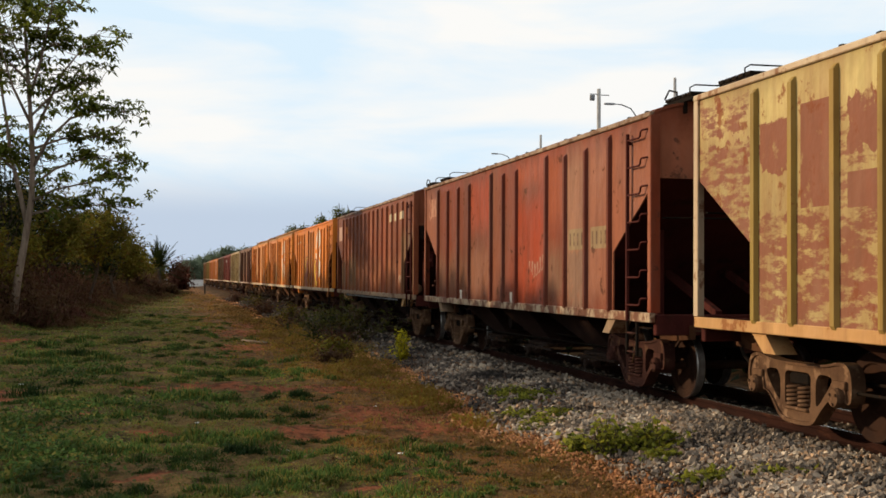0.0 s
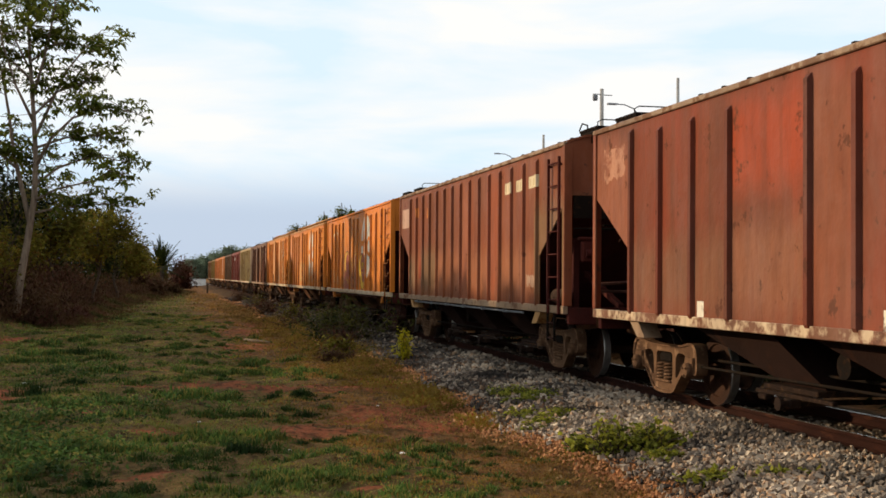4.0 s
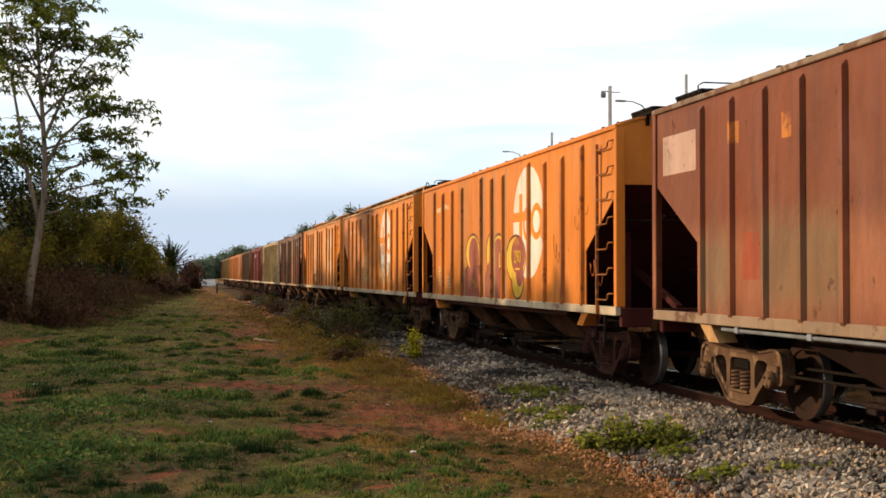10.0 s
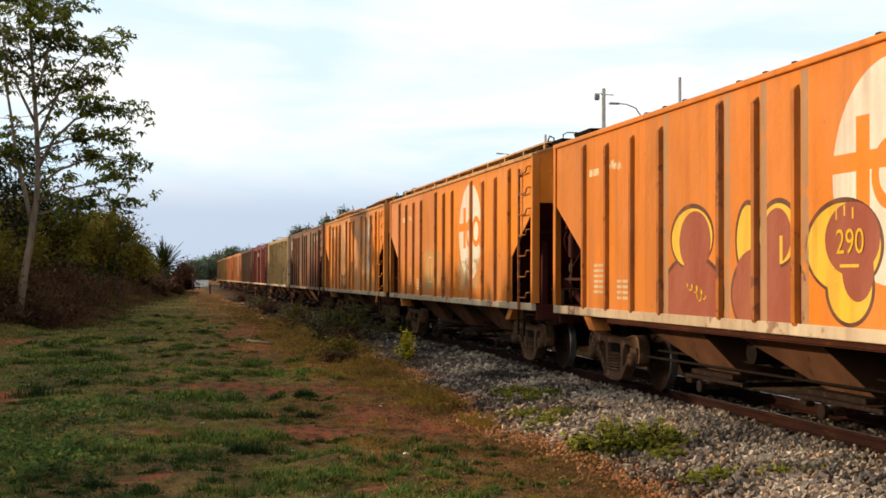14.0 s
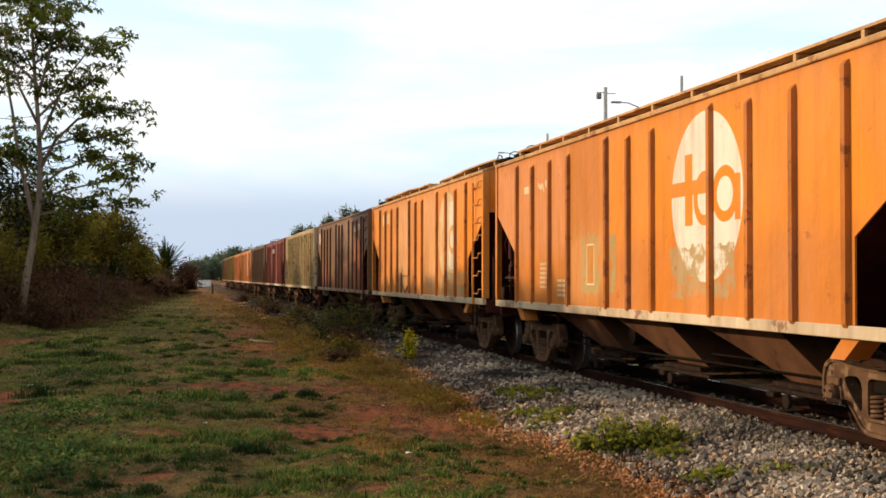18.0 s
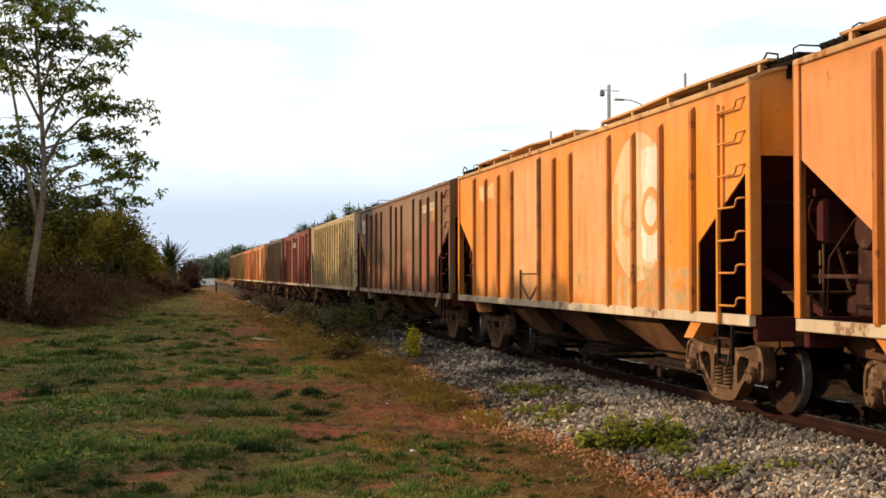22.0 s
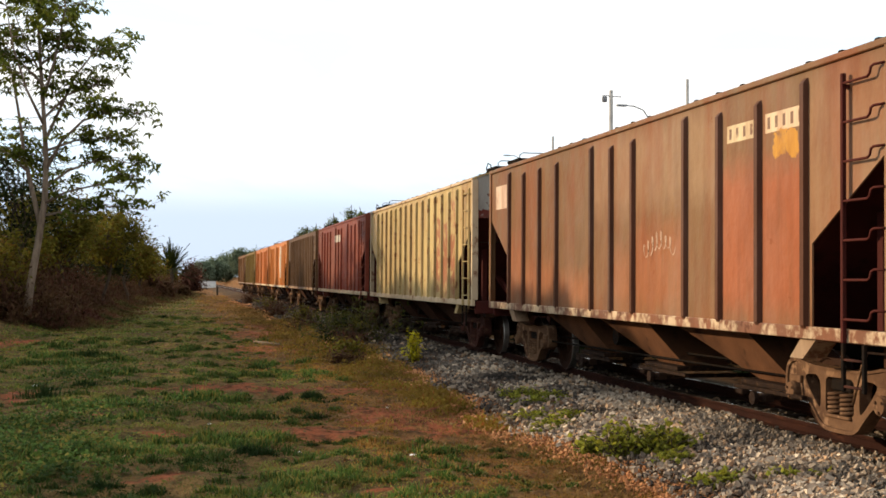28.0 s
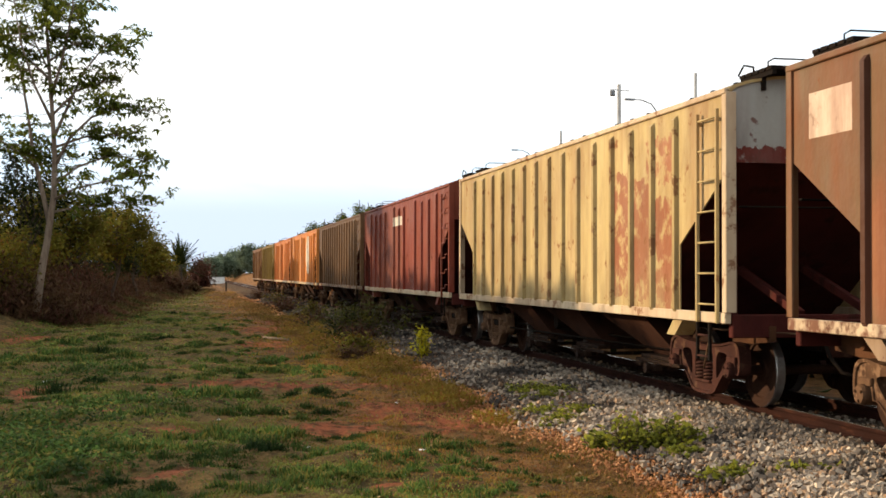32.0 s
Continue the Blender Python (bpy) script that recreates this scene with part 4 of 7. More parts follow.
def b_gear_pipe():
    bm = bmesh.new()
    y = -HALF - 0.06
    tube(bm, [(-0.55, y, 2.1), (-0.42, y, 2.28), (-0.1, y, 2.34), (0.1, y, 2.22), (0.05, y, 1.9), (-0.1, y + 0.05, 1.4), (-0.05, y + 0.08, 1.1)], 0.016, 5)
    return bm


def b_gear_chain():
    bm = bmesh.new()
    for k in range(18):
        z = 1.68 - k * 0.06
        lathe(bm, [(-0.012, 0.03), (0.012, 0.03), (0.012, 0.014), (-0.012, 0.014)], 8, -0.2 + 0.006 * (k % 2), -HALF - 0.05, z)
    return bm


def b_gear_grab():
    bm = bmesh.new()
    tube(bm, [(0.25, -HALF - 0.01, 3.25), (0.28, -HALF - 0.09, 3.27), (0.55, -HALF - 0.09, 3.27), (0.6, -HALF - 0.09, 3.2), (0.6, -HALF - 0.09, 2.2), (0.6, -HALF - 0.01, 2.15)], 0.016, 5)
    return bm


def b_gear_step():
    bm = bmesh.new()
    box(bm, (-0.95, -HALF - 0.16, 1.32), (0.1, -HALF + 0.02, 1.36), 0.006)
    tube(bm, [(-0.9, -HALF - 0.02, 1.45), (0.05, -HALF - 0.02, 1.5)], 0.03, 6)
    return bm


def b_draft_pocket():
    """Cheek plate with its cast lug, under the end sill."""
    bm = bmesh.new()
    prism(bm, [(-HALF - 0.02, SILL - 0.03), (-HALF - 0.02, SILL - 0.21), (-HALF + 0.45, SILL - 0.25), (-HALF + 0.95, SILL - 0.25), (-HALF + 0.95, SILL - 0.03)], -0.90, -0.82)
    lathe(bm, [(-0.05, 0.01), (-0.05, 0.045), (0.03, 0.055), (0.03, 0.01)], 8, -0.92, -HALF + 0.62, SILL - 0.13)
    return bm


def b_hand_wheel():
    """Spoked hand wheel on the wagon's far end, turned about the line of the track."""
    bm = bmesh.new()
    cx, cy, cz, r = -0.94, HALF + 0.13, 2.13, 0.265
    tube(bm, [(cx + r * math.cos(k * math.pi / 12), cy, cz + r * math.sin(k * math.pi / 12)) for k in range(25)], 0.013, 6)
    for k in range(5):
        a = 0.4 + k * 2 * math.pi / 5
        tube(bm, [(cx, cy - 0.02, cz), (cx + r * math.cos(a), cy, cz + r * math.sin(a))], 0.012, 5)
    tube(bm, [(cx, cy + 0.02, cz), (cx, HALF - 0.16, cz)], 0.03, 8)
    return bm


def b_brake_housing():
    bm = bmesh.new()
    prism(bm, [(HALF - 0.16, 1.84), (HALF + 0.06, 1.88), (HALF + 0.06, 2.2), (HALF - 0.02, 2.28), (HALF - 0.16, 2.28)], -1.16, -0.84)
    box(bm, (-1.22, HALF - 0.02, 2.30), (-0.4, HALF + 0.03, 2.38), 0.008)
    return bm


def b_brake_drop():
    bm = bmesh.new()
    for z in (1.30, 1.52, 1.70):
        box(bm, (-1.16, HALF + 0.0, z - 0.075), (-1.11, HALF + 0.03, z + 0.075), 0.006)
    tube(bm, [(-1.13, HALF - 0.01, 1.14), (-1.13, HALF - 0.01, 1.84)], 0.014, 5)
    tube(bm, [(-0.6, HALF - 0.05, 1.1), (-0.62, HALF - 0.05, 1.6), (-0.75, HALF - 0.05, 1.75), (-0.9, HALF - 0.05, 1.75)], 0.016, 5)
    return bm


def b_brake_links():
    bm = bmesh.new()
    for k in range(13):
        u = k / 12
        lathe(bm, [(-0.012, 0.03), (0.012, 0.03), (0.012, 0.014), (-0.012, 0.014)], 8, -0.95 + 0.13 * u, HALF + 0.02, 1.82 - 0.43 * u)
    return bm


def b_brake_step():
    bm = bmesh.new()
    box(bm, (-1.30, HALF + 0.02, 1.345), (-0.45, HALF + 0.52, 1.37), 0.004)
    for x in (-1.26, -0.5):
        prism(bm, [(HALF - 0.02, 1.12), (HALF + 0.06, 1.10), (HALF + 0.46, 1.32), (HALF + 0.46, 1.344), (HALF - 0.02, 1.344)], x - 0.012, x + 0.012)
    return bm


TANK_X = -1.16
WHEEL_R, BASE = 0.41, 0.84


def rounded(points, cut=0.3):
    """Cuts the corners of a closed outline twice, so that it reads as a casting."""
    for _ in range(2):
        out = []
        for p, q in zip(points, points[1:] + points[:1]):
            out += [(p[0] + (q[0] - p[0]) * cut * 0.8, p[1] + (q[1] - p[1]) * cut * 0.8), (q[0] + (p[0] - q[0]) * cut * 0.8, q[1] + (p[1] - q[1]) * cut * 0.8)]
        points = out
    return points


def b_sideframe():
    """Cast bogie side: arched top, two slanting windows, spring opening, pedestal jaws, rounded edges."""
    bm = bmesh.new()
    half = [(y * 0.965, z) for y, z in ((0.35, 0.69), (0.62, 0.71), (0.86, 0.755), (1.02, 0.73), (1.10, 0.62), (1.10, 0.37), (0.99, 0.35), (0.98, 0.53), (0.76, 0.53), (0.75, 0.35), (0.67, 0.37), (0.50, 0.24), (0.36, 0.10), (0.20, 0.065))]
    outer = rounded(half + [(-y, z) for y, z in half[::-1]])
    window = [(0.37, 0.605), (0.64, 0.60), (0.69, 0.55), (0.40, 0.27), (0.355, 0.30)]
    loops = [outer, rounded(window), rounded([(-y, z) for y, z in window]), rounded([(-0.265, 0.60), (0.265, 0.60), (0.265, 0.235), (-0.265, 0.235)], 0.12)]
    edges = []
    for line in loops:
        vs = [bm.verts.new((-0.065, y, z)) for y, z in line]
        edges += [bm.edges.new((a, b)) for a, b in zip(vs, vs[1:] + vs[:1])]
    bmesh.ops.triangle_fill(bm, use_beauty=True, edges=edges)
    ext = bmesh.ops.extrude_face_region(bm, geom=bm.faces[:])
    bmesh.ops.translate(bm, verts=[g for g in ext["geom"] if isinstance(g, bmesh.types.BMVert)], vec=(0.13, 0, 0))
    bmesh.ops.recalc_face_normals(bm, faces=bm.faces[:])
    # outer flange that gives the casting its raised rim
    n = len(outer)
    a = [bm.verts.new((-0.085, y, z)) for y, z in outer]
    b = [bm.verts.new((-0.085, y * 0.965, 0.42 + (z - 0.42) * 0.90)) for y, z in outer]
    c = [bm.verts.new((-0.06, y, z)) for y, z in outer]
    d = [bm.verts.new((-0.06, y * 0.955, 0.42 + (z - 0.42) * 0.88)) for y, z in outer]
    for k in range(n):
        m = (k + 1) % n
        bm.faces.new((a[k], a[m], b[m], b[k])), bm.faces.new((c[k], c[m], a[m], a[k])), bm.faces.new((b[k], b[m], d[m], d[k]))
    box(bm, (-0.10, -0.23, 0.205), (0.10, 0.23, 0.24), 0.01)
    return bm


def b_bearing():
    bm = bmesh.new()
    lathe(bm, [(-0.155, 0.04), (-0.155, 0.085), (-0.125, 0.10), (0.08, 0.105), (0.08, 0.03)], 14)
    for k in range(3):
        a = k * 2.094 + 0.5
        lathe(bm, [(-0.172, 0.006), (-0.172, 0.016), (-0.15, 0.016)], 6, 0, 0.06 * math.cos(a), 0.06 * math.sin(a))
    box(bm, (-0.10, -0.12, 0.08), (0.06, 0.12, 0.16), 0.01)
    return bm


def b_spring():
    bm = bmesh.new()
    turns, n = 5, 50
    tube(bm, [(0.085 * math.cos(2 * math.pi * turns * i / n), 0.085 * math.sin(2 * math.pi * turns * i / n), 0.245 + 0.215 * i / n) for i in range(n + 1)], 0.019, 5)
    return bm


def b_wheel_set():
    bm = bmesh.new()
    for s in (-1, 1):
        prof = [(-0.065, 0.365), (-0.065, 0.405), (-0.055, WHEEL_R), (0.03, WHEEL_R + 0.004), (0.05, WHEEL_R + 0.03), (0.068, WHEEL_R + 0.022), (0.068, 0.33),
                (0.045, 0.315), (0.02, 0.16), (0.055, 0.13), (0.055, 0.075)]
        back = [(-0.075, 0.075), (-0.075, 0.125), (-0.03, 0.16), (-0.02, 0.34), (-0.065, 0.365)]
        ring = back + prof[1:]
        lathe(bm, [(-s * -x, r) for x, r in ring], 36, s * 0.585)
    lathe(bm, [(-0.86, 0.02), (-0.86, 0.06), (0.86, 0.06), (0.86, 0.02)], 12)
    for f in bm.faces:
        if min(math.hypot(v.co.y, v.co.z) for v in f.verts) > WHEEL_R - 0.002:
            f.material_index = 1
        elif min(math.hypot(v.co.y, v.co.z) for v in f.verts) > 0.36 and min(abs(v.co.x) for v in f.verts) > 0.64:
            f.material_index = 2
    return bm


def b_bolster():
    bm = bmesh.new()
    box(bm, (-0.98, -0.20, 0.465), (0.98, 0.20, 0.585), 0.02)
    box(bm, (-0.75, -0.19, 0.5855), (0.75, 0.19, 0.66), 0.02)
    box(bm, (-0.28, -0.22, 0.6605), (0.28, 0.22, 0.72), 0.02)
    for s in (-1, 1):
        box(bm, (-0.6, s * 0.42 - 0.03, 0.33), (0.6, s * 0.42 + 0.03, 0.40))
    return bm


def b_brake_shoe():
    bm = bmesh.new()
    prism(bm, [(-0.03, -0.14), (0.04, -0.14), (0.03, 0.0), (0.05, 0.14), (-0.02, 0.14)], -0.04, 0.04)
    return bm


WHEELS = []


def bogie(wagon, y, cast):
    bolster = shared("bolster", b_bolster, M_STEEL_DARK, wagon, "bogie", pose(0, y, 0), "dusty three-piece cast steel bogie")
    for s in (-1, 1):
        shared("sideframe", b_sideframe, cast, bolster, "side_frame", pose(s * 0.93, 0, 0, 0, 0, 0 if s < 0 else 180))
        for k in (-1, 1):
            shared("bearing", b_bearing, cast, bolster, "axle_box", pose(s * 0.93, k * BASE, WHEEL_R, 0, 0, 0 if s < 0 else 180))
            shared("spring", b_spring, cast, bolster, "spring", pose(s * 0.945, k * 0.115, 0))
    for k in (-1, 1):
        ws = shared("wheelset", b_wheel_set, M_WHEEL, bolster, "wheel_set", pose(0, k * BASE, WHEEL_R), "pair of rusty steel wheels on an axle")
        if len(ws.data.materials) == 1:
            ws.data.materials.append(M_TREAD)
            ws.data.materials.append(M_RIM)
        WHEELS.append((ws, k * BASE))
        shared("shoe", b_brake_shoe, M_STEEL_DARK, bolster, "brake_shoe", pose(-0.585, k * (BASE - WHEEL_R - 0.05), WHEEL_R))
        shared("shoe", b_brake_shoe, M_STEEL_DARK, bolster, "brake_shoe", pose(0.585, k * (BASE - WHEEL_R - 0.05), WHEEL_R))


def hopper_wagon(label, paint, ribs, trim, roof=None, ends=None, ladder="bent", boards=False, hoop=True, gear=False, chord=None, post=None, flange=False, bay=False, rib=None, pipe=False, bracket=None, chute=None, ladder_paint=None, near_bogie=None, brake=False, buckled=False):
    w = tagged(new("hopper_wagon"), label, "hopper wagon", "wagons of the freight train")
    roof, ends = roof or paint, ends or paint
    rungs = ladder_paint or paint
    for turn in (None, HALF_TURN):
        side = shared("side", b_side, paint, w, "side_sheet", turn)
        for i, d in enumerate(ribs):
            top = 3.50 if len(ribs) > 11 or i in (0, 4, 7, 10) else 3.42
            y = HALF - d if turn is None else d - HALF
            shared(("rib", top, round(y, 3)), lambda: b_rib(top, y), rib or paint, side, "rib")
        shared("sill", b_sill, trim, w, "side_sill", turn, "pale dusty lower sill")
        if flange:
            shared("flange", b_lower_flange, M_FLANGE, w, "lower_flange", turn)
        if pipe:
            shared("pipe", b_pipe, M_GALV, w, "air_pipe", turn, "grey air pipe under the sill")
        # a paler chord paint draws the sunlit line along the eave
        shared("chord", b_chord, chord or paint, w, "top_chord", turn)
        shared("post", b_post, post or paint, w, "corner_post", turn)
        shared("post_far", lambda: mirrored(b_post), post or paint, w, "corner_post", turn)
        shared("end", b_end, ends, w, "end_wall", turn)
        # dark maroon instead of body paint: the end bay's shade is in the colour
        shared("slope", b_slope, M_MAROON_DARK, w, "slope_sheet", turn)
        shared("endframe", b_end_frame, M_MAROON_DARK, w, "end_frame", turn)
        shared("end_grab", b_end_grab, M_STEEL_DARK, w, "end_grab_rail", turn)
        shared("platform", b_platform, M_STEEL_DARK, w, "roof_platform", turn, "dark slatted steel roof platform")
        if hoop:
            shared("hoop", b_hoop, M_STEEL_DARK, w, "roof_handrail", turn)
        lad = shared("stile", lambda: b_stile(-6.25), rungs, w, "ladder", turn)
        if ladder == "straight":
            shared("stile2", lambda: b_stile(-6.80), rungs, lad, "stile")
        for i in range(7):
            z = 1.20 + i * 0.355
            if ladder == "bent":
                shared("rung", b_rung, rungs, lad, "rung", pose(0, 0, z))
            else:
                shared("rung_s", b_straight_rung, rungs, lad, "rung", pose(0, 0, z))
        shared("stile_low", lambda: b_low_stile(-6.25), M_STEEL_DARK, lad, "step_hanger")
        shared("stile_low2", lambda: b_low_stile(-6.60), M_STEEL_DARK, lad, "step_hanger")
        for z in (0.60, 0.84):
            shared("rung_low", b_low_rung, M_CAST_DARK, lad, "rung", pose(0, 0, z))
        shared("bracket", b_bracket, bracket or paint, w, "sill_bracket", turn)
        shared("bracket_far", lambda: mirrored(b_bracket), bracket or paint, w, "sill_bracket", turn)
        shared("cheek", b_draft_pocket, M_CHUTE_TAN, w, "cheek_plate", turn)
        shared("cheek_far", lambda: mirrored(b_draft_pocket), M_CHUTE_TAN, w, "cheek_plate", turn)
        shared("coupler", b_coupler, M_CAST_DARK, w, "coupler", turn)
        shared("hose", b_hose, M_STEEL_DARK, w, "brake_hose", turn)
        shared("lever", b_lever, M_CAST, w, "coupler_lever", turn)
        if boards:
            for k in range(3):
                walkway = shared(("plank", k, buckled), lambda: b_plank(k, buckled), roof, w, "roof_plank", turn)
            for k in range(11):
                shared("board_bracket", b_board_bracket, roof, walkway, "plank_bracket", pose(0, -6.5 + 1.3 * k, 0))
        # near bogies that passed in tree shade get the shade-darkened casting colour
        bogie(w, -5.37 if turn is None else 5.37, near_bogie if near_bogie and turn is None else M_CAST)
    shared("roof", b_roof, roof, w, "roof")
    for y in (-4.6, -1.55, 1.55, 4.6):
        shared("hatch", b_hatch, M_STEEL_DARK if not boards else roof, w, "roof_hatch", pose(0, y, 0))
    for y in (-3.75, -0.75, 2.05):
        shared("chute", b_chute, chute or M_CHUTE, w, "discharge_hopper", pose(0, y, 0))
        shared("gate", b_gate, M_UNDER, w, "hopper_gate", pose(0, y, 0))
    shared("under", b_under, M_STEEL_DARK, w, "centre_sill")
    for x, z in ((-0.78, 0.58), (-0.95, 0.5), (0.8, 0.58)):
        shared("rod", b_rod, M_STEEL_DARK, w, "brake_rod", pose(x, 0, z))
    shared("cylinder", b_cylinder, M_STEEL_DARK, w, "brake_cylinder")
    if bay:
        shared("bay_cylinder", b_bay_cylinder, M_CAST_DARK, w, "brake_cylinder")
        shared("bay_valve", b_bay_valve, M_CAST_DARK, w, "brake_valve")
        shared("bay_shelf", b_bay_shelf, M_CAST_DARK, w, "pipe_bracket")
    if brake:
        hand = shared("hand_wheel", b_hand_wheel, M_MAROON_DARK, w, "hand_brake", None, "maroon hand brake wheel at the wagon's end")
        shared("brake_housing", b_brake_housing, M_MAROON_DARK, hand, "brake_housing")
        shared("brake_rod_end", b_brake_drop, M_CAST, hand, "brake_pull_rod")
        shared("brake_links", b_brake_links, M_CAST_DARK, hand, "brake_chain")
        shared("brake_step", b_brake_step, M_CHUTE_TAN, w, "brake_platform", None, "dusty steel brake platform")
    if gear:
        shared("gear_recess", b_gear_recess, M_STEEL_DARK, w, "recess_dark_plate")
        shared("gear_valve", b_gear_valve, M_MAROON_DARK, w, "brake_valve", None, "red-brown brake valve housing")
        shared("gear_pipe", b_gear_pipe, M_CAST_DARK, w, "air_pipe")
        shared("gear_chain", b_gear_chain, M_STEEL_DARK, w, "brake_chain")
        shared("gear_grab", b_gear_grab, paint, w, "grab_rail")
        shared("gear_step", b_gear_step, M_CAST_DARK, w, "brake_step")
        shared("tank", b_tank, M_CAST, w, "air_tank", None, "dusty round air tank in the end bay")
    return w


def mirrored(build):
    bm = build()
    for v in bm.verts:
        v.co.y = -v.co.y
    bmesh.ops.reverse_faces(bm, faces=bm.faces[:])
    return bm


def panel(d0, d1, z0, z1, colour, wear=0.42):
    """A sheet, or part of one, whose paint has aged differently."""
    return ("panel", HALF - (d0 + d1) / 2, (z0 + z1) / 2, (d1 - d0) / 2, (z1 - z0) / 2, colour, wear)


CREAM, WHITE = (0.62, 0.52, 0.33), (0.66, 0.61, 0.5)
ORANGE = (0.72, 0.205, 0.016)
M_TRIM = wagon_paint("pale_sill_paint", (0.62, 0.5, 0.34), (0.46, 0.3, 0.17), (0.2, 0.09, 0.045), 0.57, dust=0.2)
M_TRIM_PATCHY = wagon_paint("patchy_brown_sill", (0.2, 0.08, 0.042), (0.16, 0.08, 0.05), (0.09, 0.035, 0.02), 0.6, shapes=[("box", 0, SILL + 0.06, 20, 0.3, (0.5, 0.38, 0.25), 0.55)])
M_LADDER = wagon_paint("rusty_orange_ladder_paint", (0.42, 0.13, 0.02), (0.25, 0.09, 0.03), (0.12, 0.045, 0.02), 0.52)
M_TRIM_DIRT = wagon_paint("dirt_caked_sill", (0.36, 0.25, 0.155), (0.25, 0.15, 0.09), (0.13, 0.06, 0.035), 0.55)
M_TRIM_TAN = wagon_paint("pale_tan_paint", (0.6, 0.34, 0.13), (0.45, 0.24, 0.1), (0.25, 0.09, 0.03), 0.56)
M_TRIM_BROWN = wagon_paint("dusty_brown_sill", (0.36, 0.26, 0.17), (0.2, 0.11, 0.07), (0.14, 0.07, 0.04), 0.5)


def badge(cy, cz=2.46, worn=0.0, ink=ORANGE):
    """A white disc with plain bars and blobs in the body colour."""
    return [("oval", cy, cz, 0.97, 0.98, WHITE, worn),
            ("box", cy + 0.46, cz + 0.10, 0.11, 0.42, ink, 0), ("box", cy + 0.40, cz + 0.12, 0.60, 0.085, ink, 0),
            ("ring", cy + 0.02, cz - 0.02, 0.30, 0.31, ink, 0), ("ring", cy - 0.52, cz + 0.0, 0.33, 0.31, ink, 0),
            ("box", cy - 0.84, cz - 0.05, 0.07, 0.25, ink, 0)]


def plate(d0, d1, z0, z1, colour, wear, ink=(0.16, 0.1, 0.07)):
    """A painted plate with its unreadable number as plain bars."""
    out = [("box", at((d0 + d1) / 2), (z0 + z1) / 2, (d1 - d0) / 2, (z1 - z0) / 2, colour, wear)]
    n = max(2, int((d1 - d0) / 0.16))
    for i in range(n):
        out.append(("box", at(d0 + (i + 0.5) * (d1 - d0) / n), (z0 + z1) / 2, 0.03, (z1 - z0) * 0.3, ink, 0.42))
    return out


def small_print(d, z, w, lines, colour, wear=0.42):
    """Rows of unreadable small characters as short dashes."""
    return [("box", at(d + (k - 0.5) * w * 0.52), z - 0.075 * i, w * 0.22, 0.02, tuple(0.8 * c for c in colour), 0.37) for i in range(lines) for k in (0, 1)]


def at(d):
    return HALF - d


M_PEELED = wagon_paint("peeled_end_paint", (0.42, 0.42, 0.38), (0.32, 0.3, 0.26), (0.1, 0.03, 0.02), 0.6, shapes=[("box", 0, 2.68, 20, 0.3, (0.13, 0.026, 0.018), 0.38)])
MAROON, GOLD, INK = (0.27, 0.07, 0.042), (0.72, 0.43, 0.04), (0.085, 0.035, 0.022)


def lobe(d, z, hd, hz, fill, shrink=0.045):
    """A sprayed blob with a dark outline."""
    return [("oval", at(d), z, hd, hz, INK, 0), ("oval", at(d), z - 0.01, hd - shrink, hz - shrink, fill, 0)]


tag_shapes = lobe(5.28, 1.33, 0.90, 0.50, MAROON) + lobe(5.27, 2.02, 0.62, 0.39, GOLD) + [("oval", at(5.36), 1.97, 0.44, 0.35, MAROON, 0), ("oval", at(5.36), 1.6, 0.36, 0.2, MAROON, 0)]
tag_shapes += lobe(7.15, 1.38, 0.84, 0.52, MAROON) + lobe(6.72, 1.95, 0.30, 0.42, GOLD) + lobe(7.38, 2.0, 0.44, 0.35, GOLD) + [("oval", at(7.36), 1.97, 0.30, 0.28, MAROON, 0), ("oval", at(6.95), 1.62, 0.5, 0.24, MAROON, 0), ("box", at(7.45), 1.83, 0.03, 0.14, GOLD, 0)]
tag_shapes += [("oval", at(8.60), 1.84, 0.68, 0.44, INK, 0), ("oval", at(8.72), 1.47, 0.42, 0.36, INK, 0), ("oval", at(8.60), 1.83, 0.63, 0.40, GOLD, 0), ("oval", at(8.72), 1.47, 0.37, 0.32, GOLD, 0),
               ("oval", at(8.76), 1.90, 0.46, 0.33, MAROON, 0), ("oval", at(8.86), 1.62, 0.26, 0.28, MAROON, 0)]
tag_shapes += [("box", at(8.5 + 0.14 * k), 2.13 + 0.03 * (1 - abs(k - 1)), 0.012, 0.05, GOLD, 0) for k in range(3)] + [("box", at(8.72), 1.66, 0.16, 0.014, GOLD, 0)]
tag_shapes += small_print(2.05, 1.72, 0.42, 6, CREAM, 0.45) + small_print(3.0, 1.5, 0.42, 4, CREAM, 0.45) + [("box", at(1.85), 3.05, 0.2, 0.05, CREAM, 0.5), ("box", at(2.75), 3.08, 0.3, 0.05, CREAM, 0.5)]
tag_shapes += [("box", at(d) - 0.15, 2.3, 0.07, 1.25, (0.36, 0.2, 0.1), 0.4) for d in (4.36, 6.08, 6.93, 7.78)]

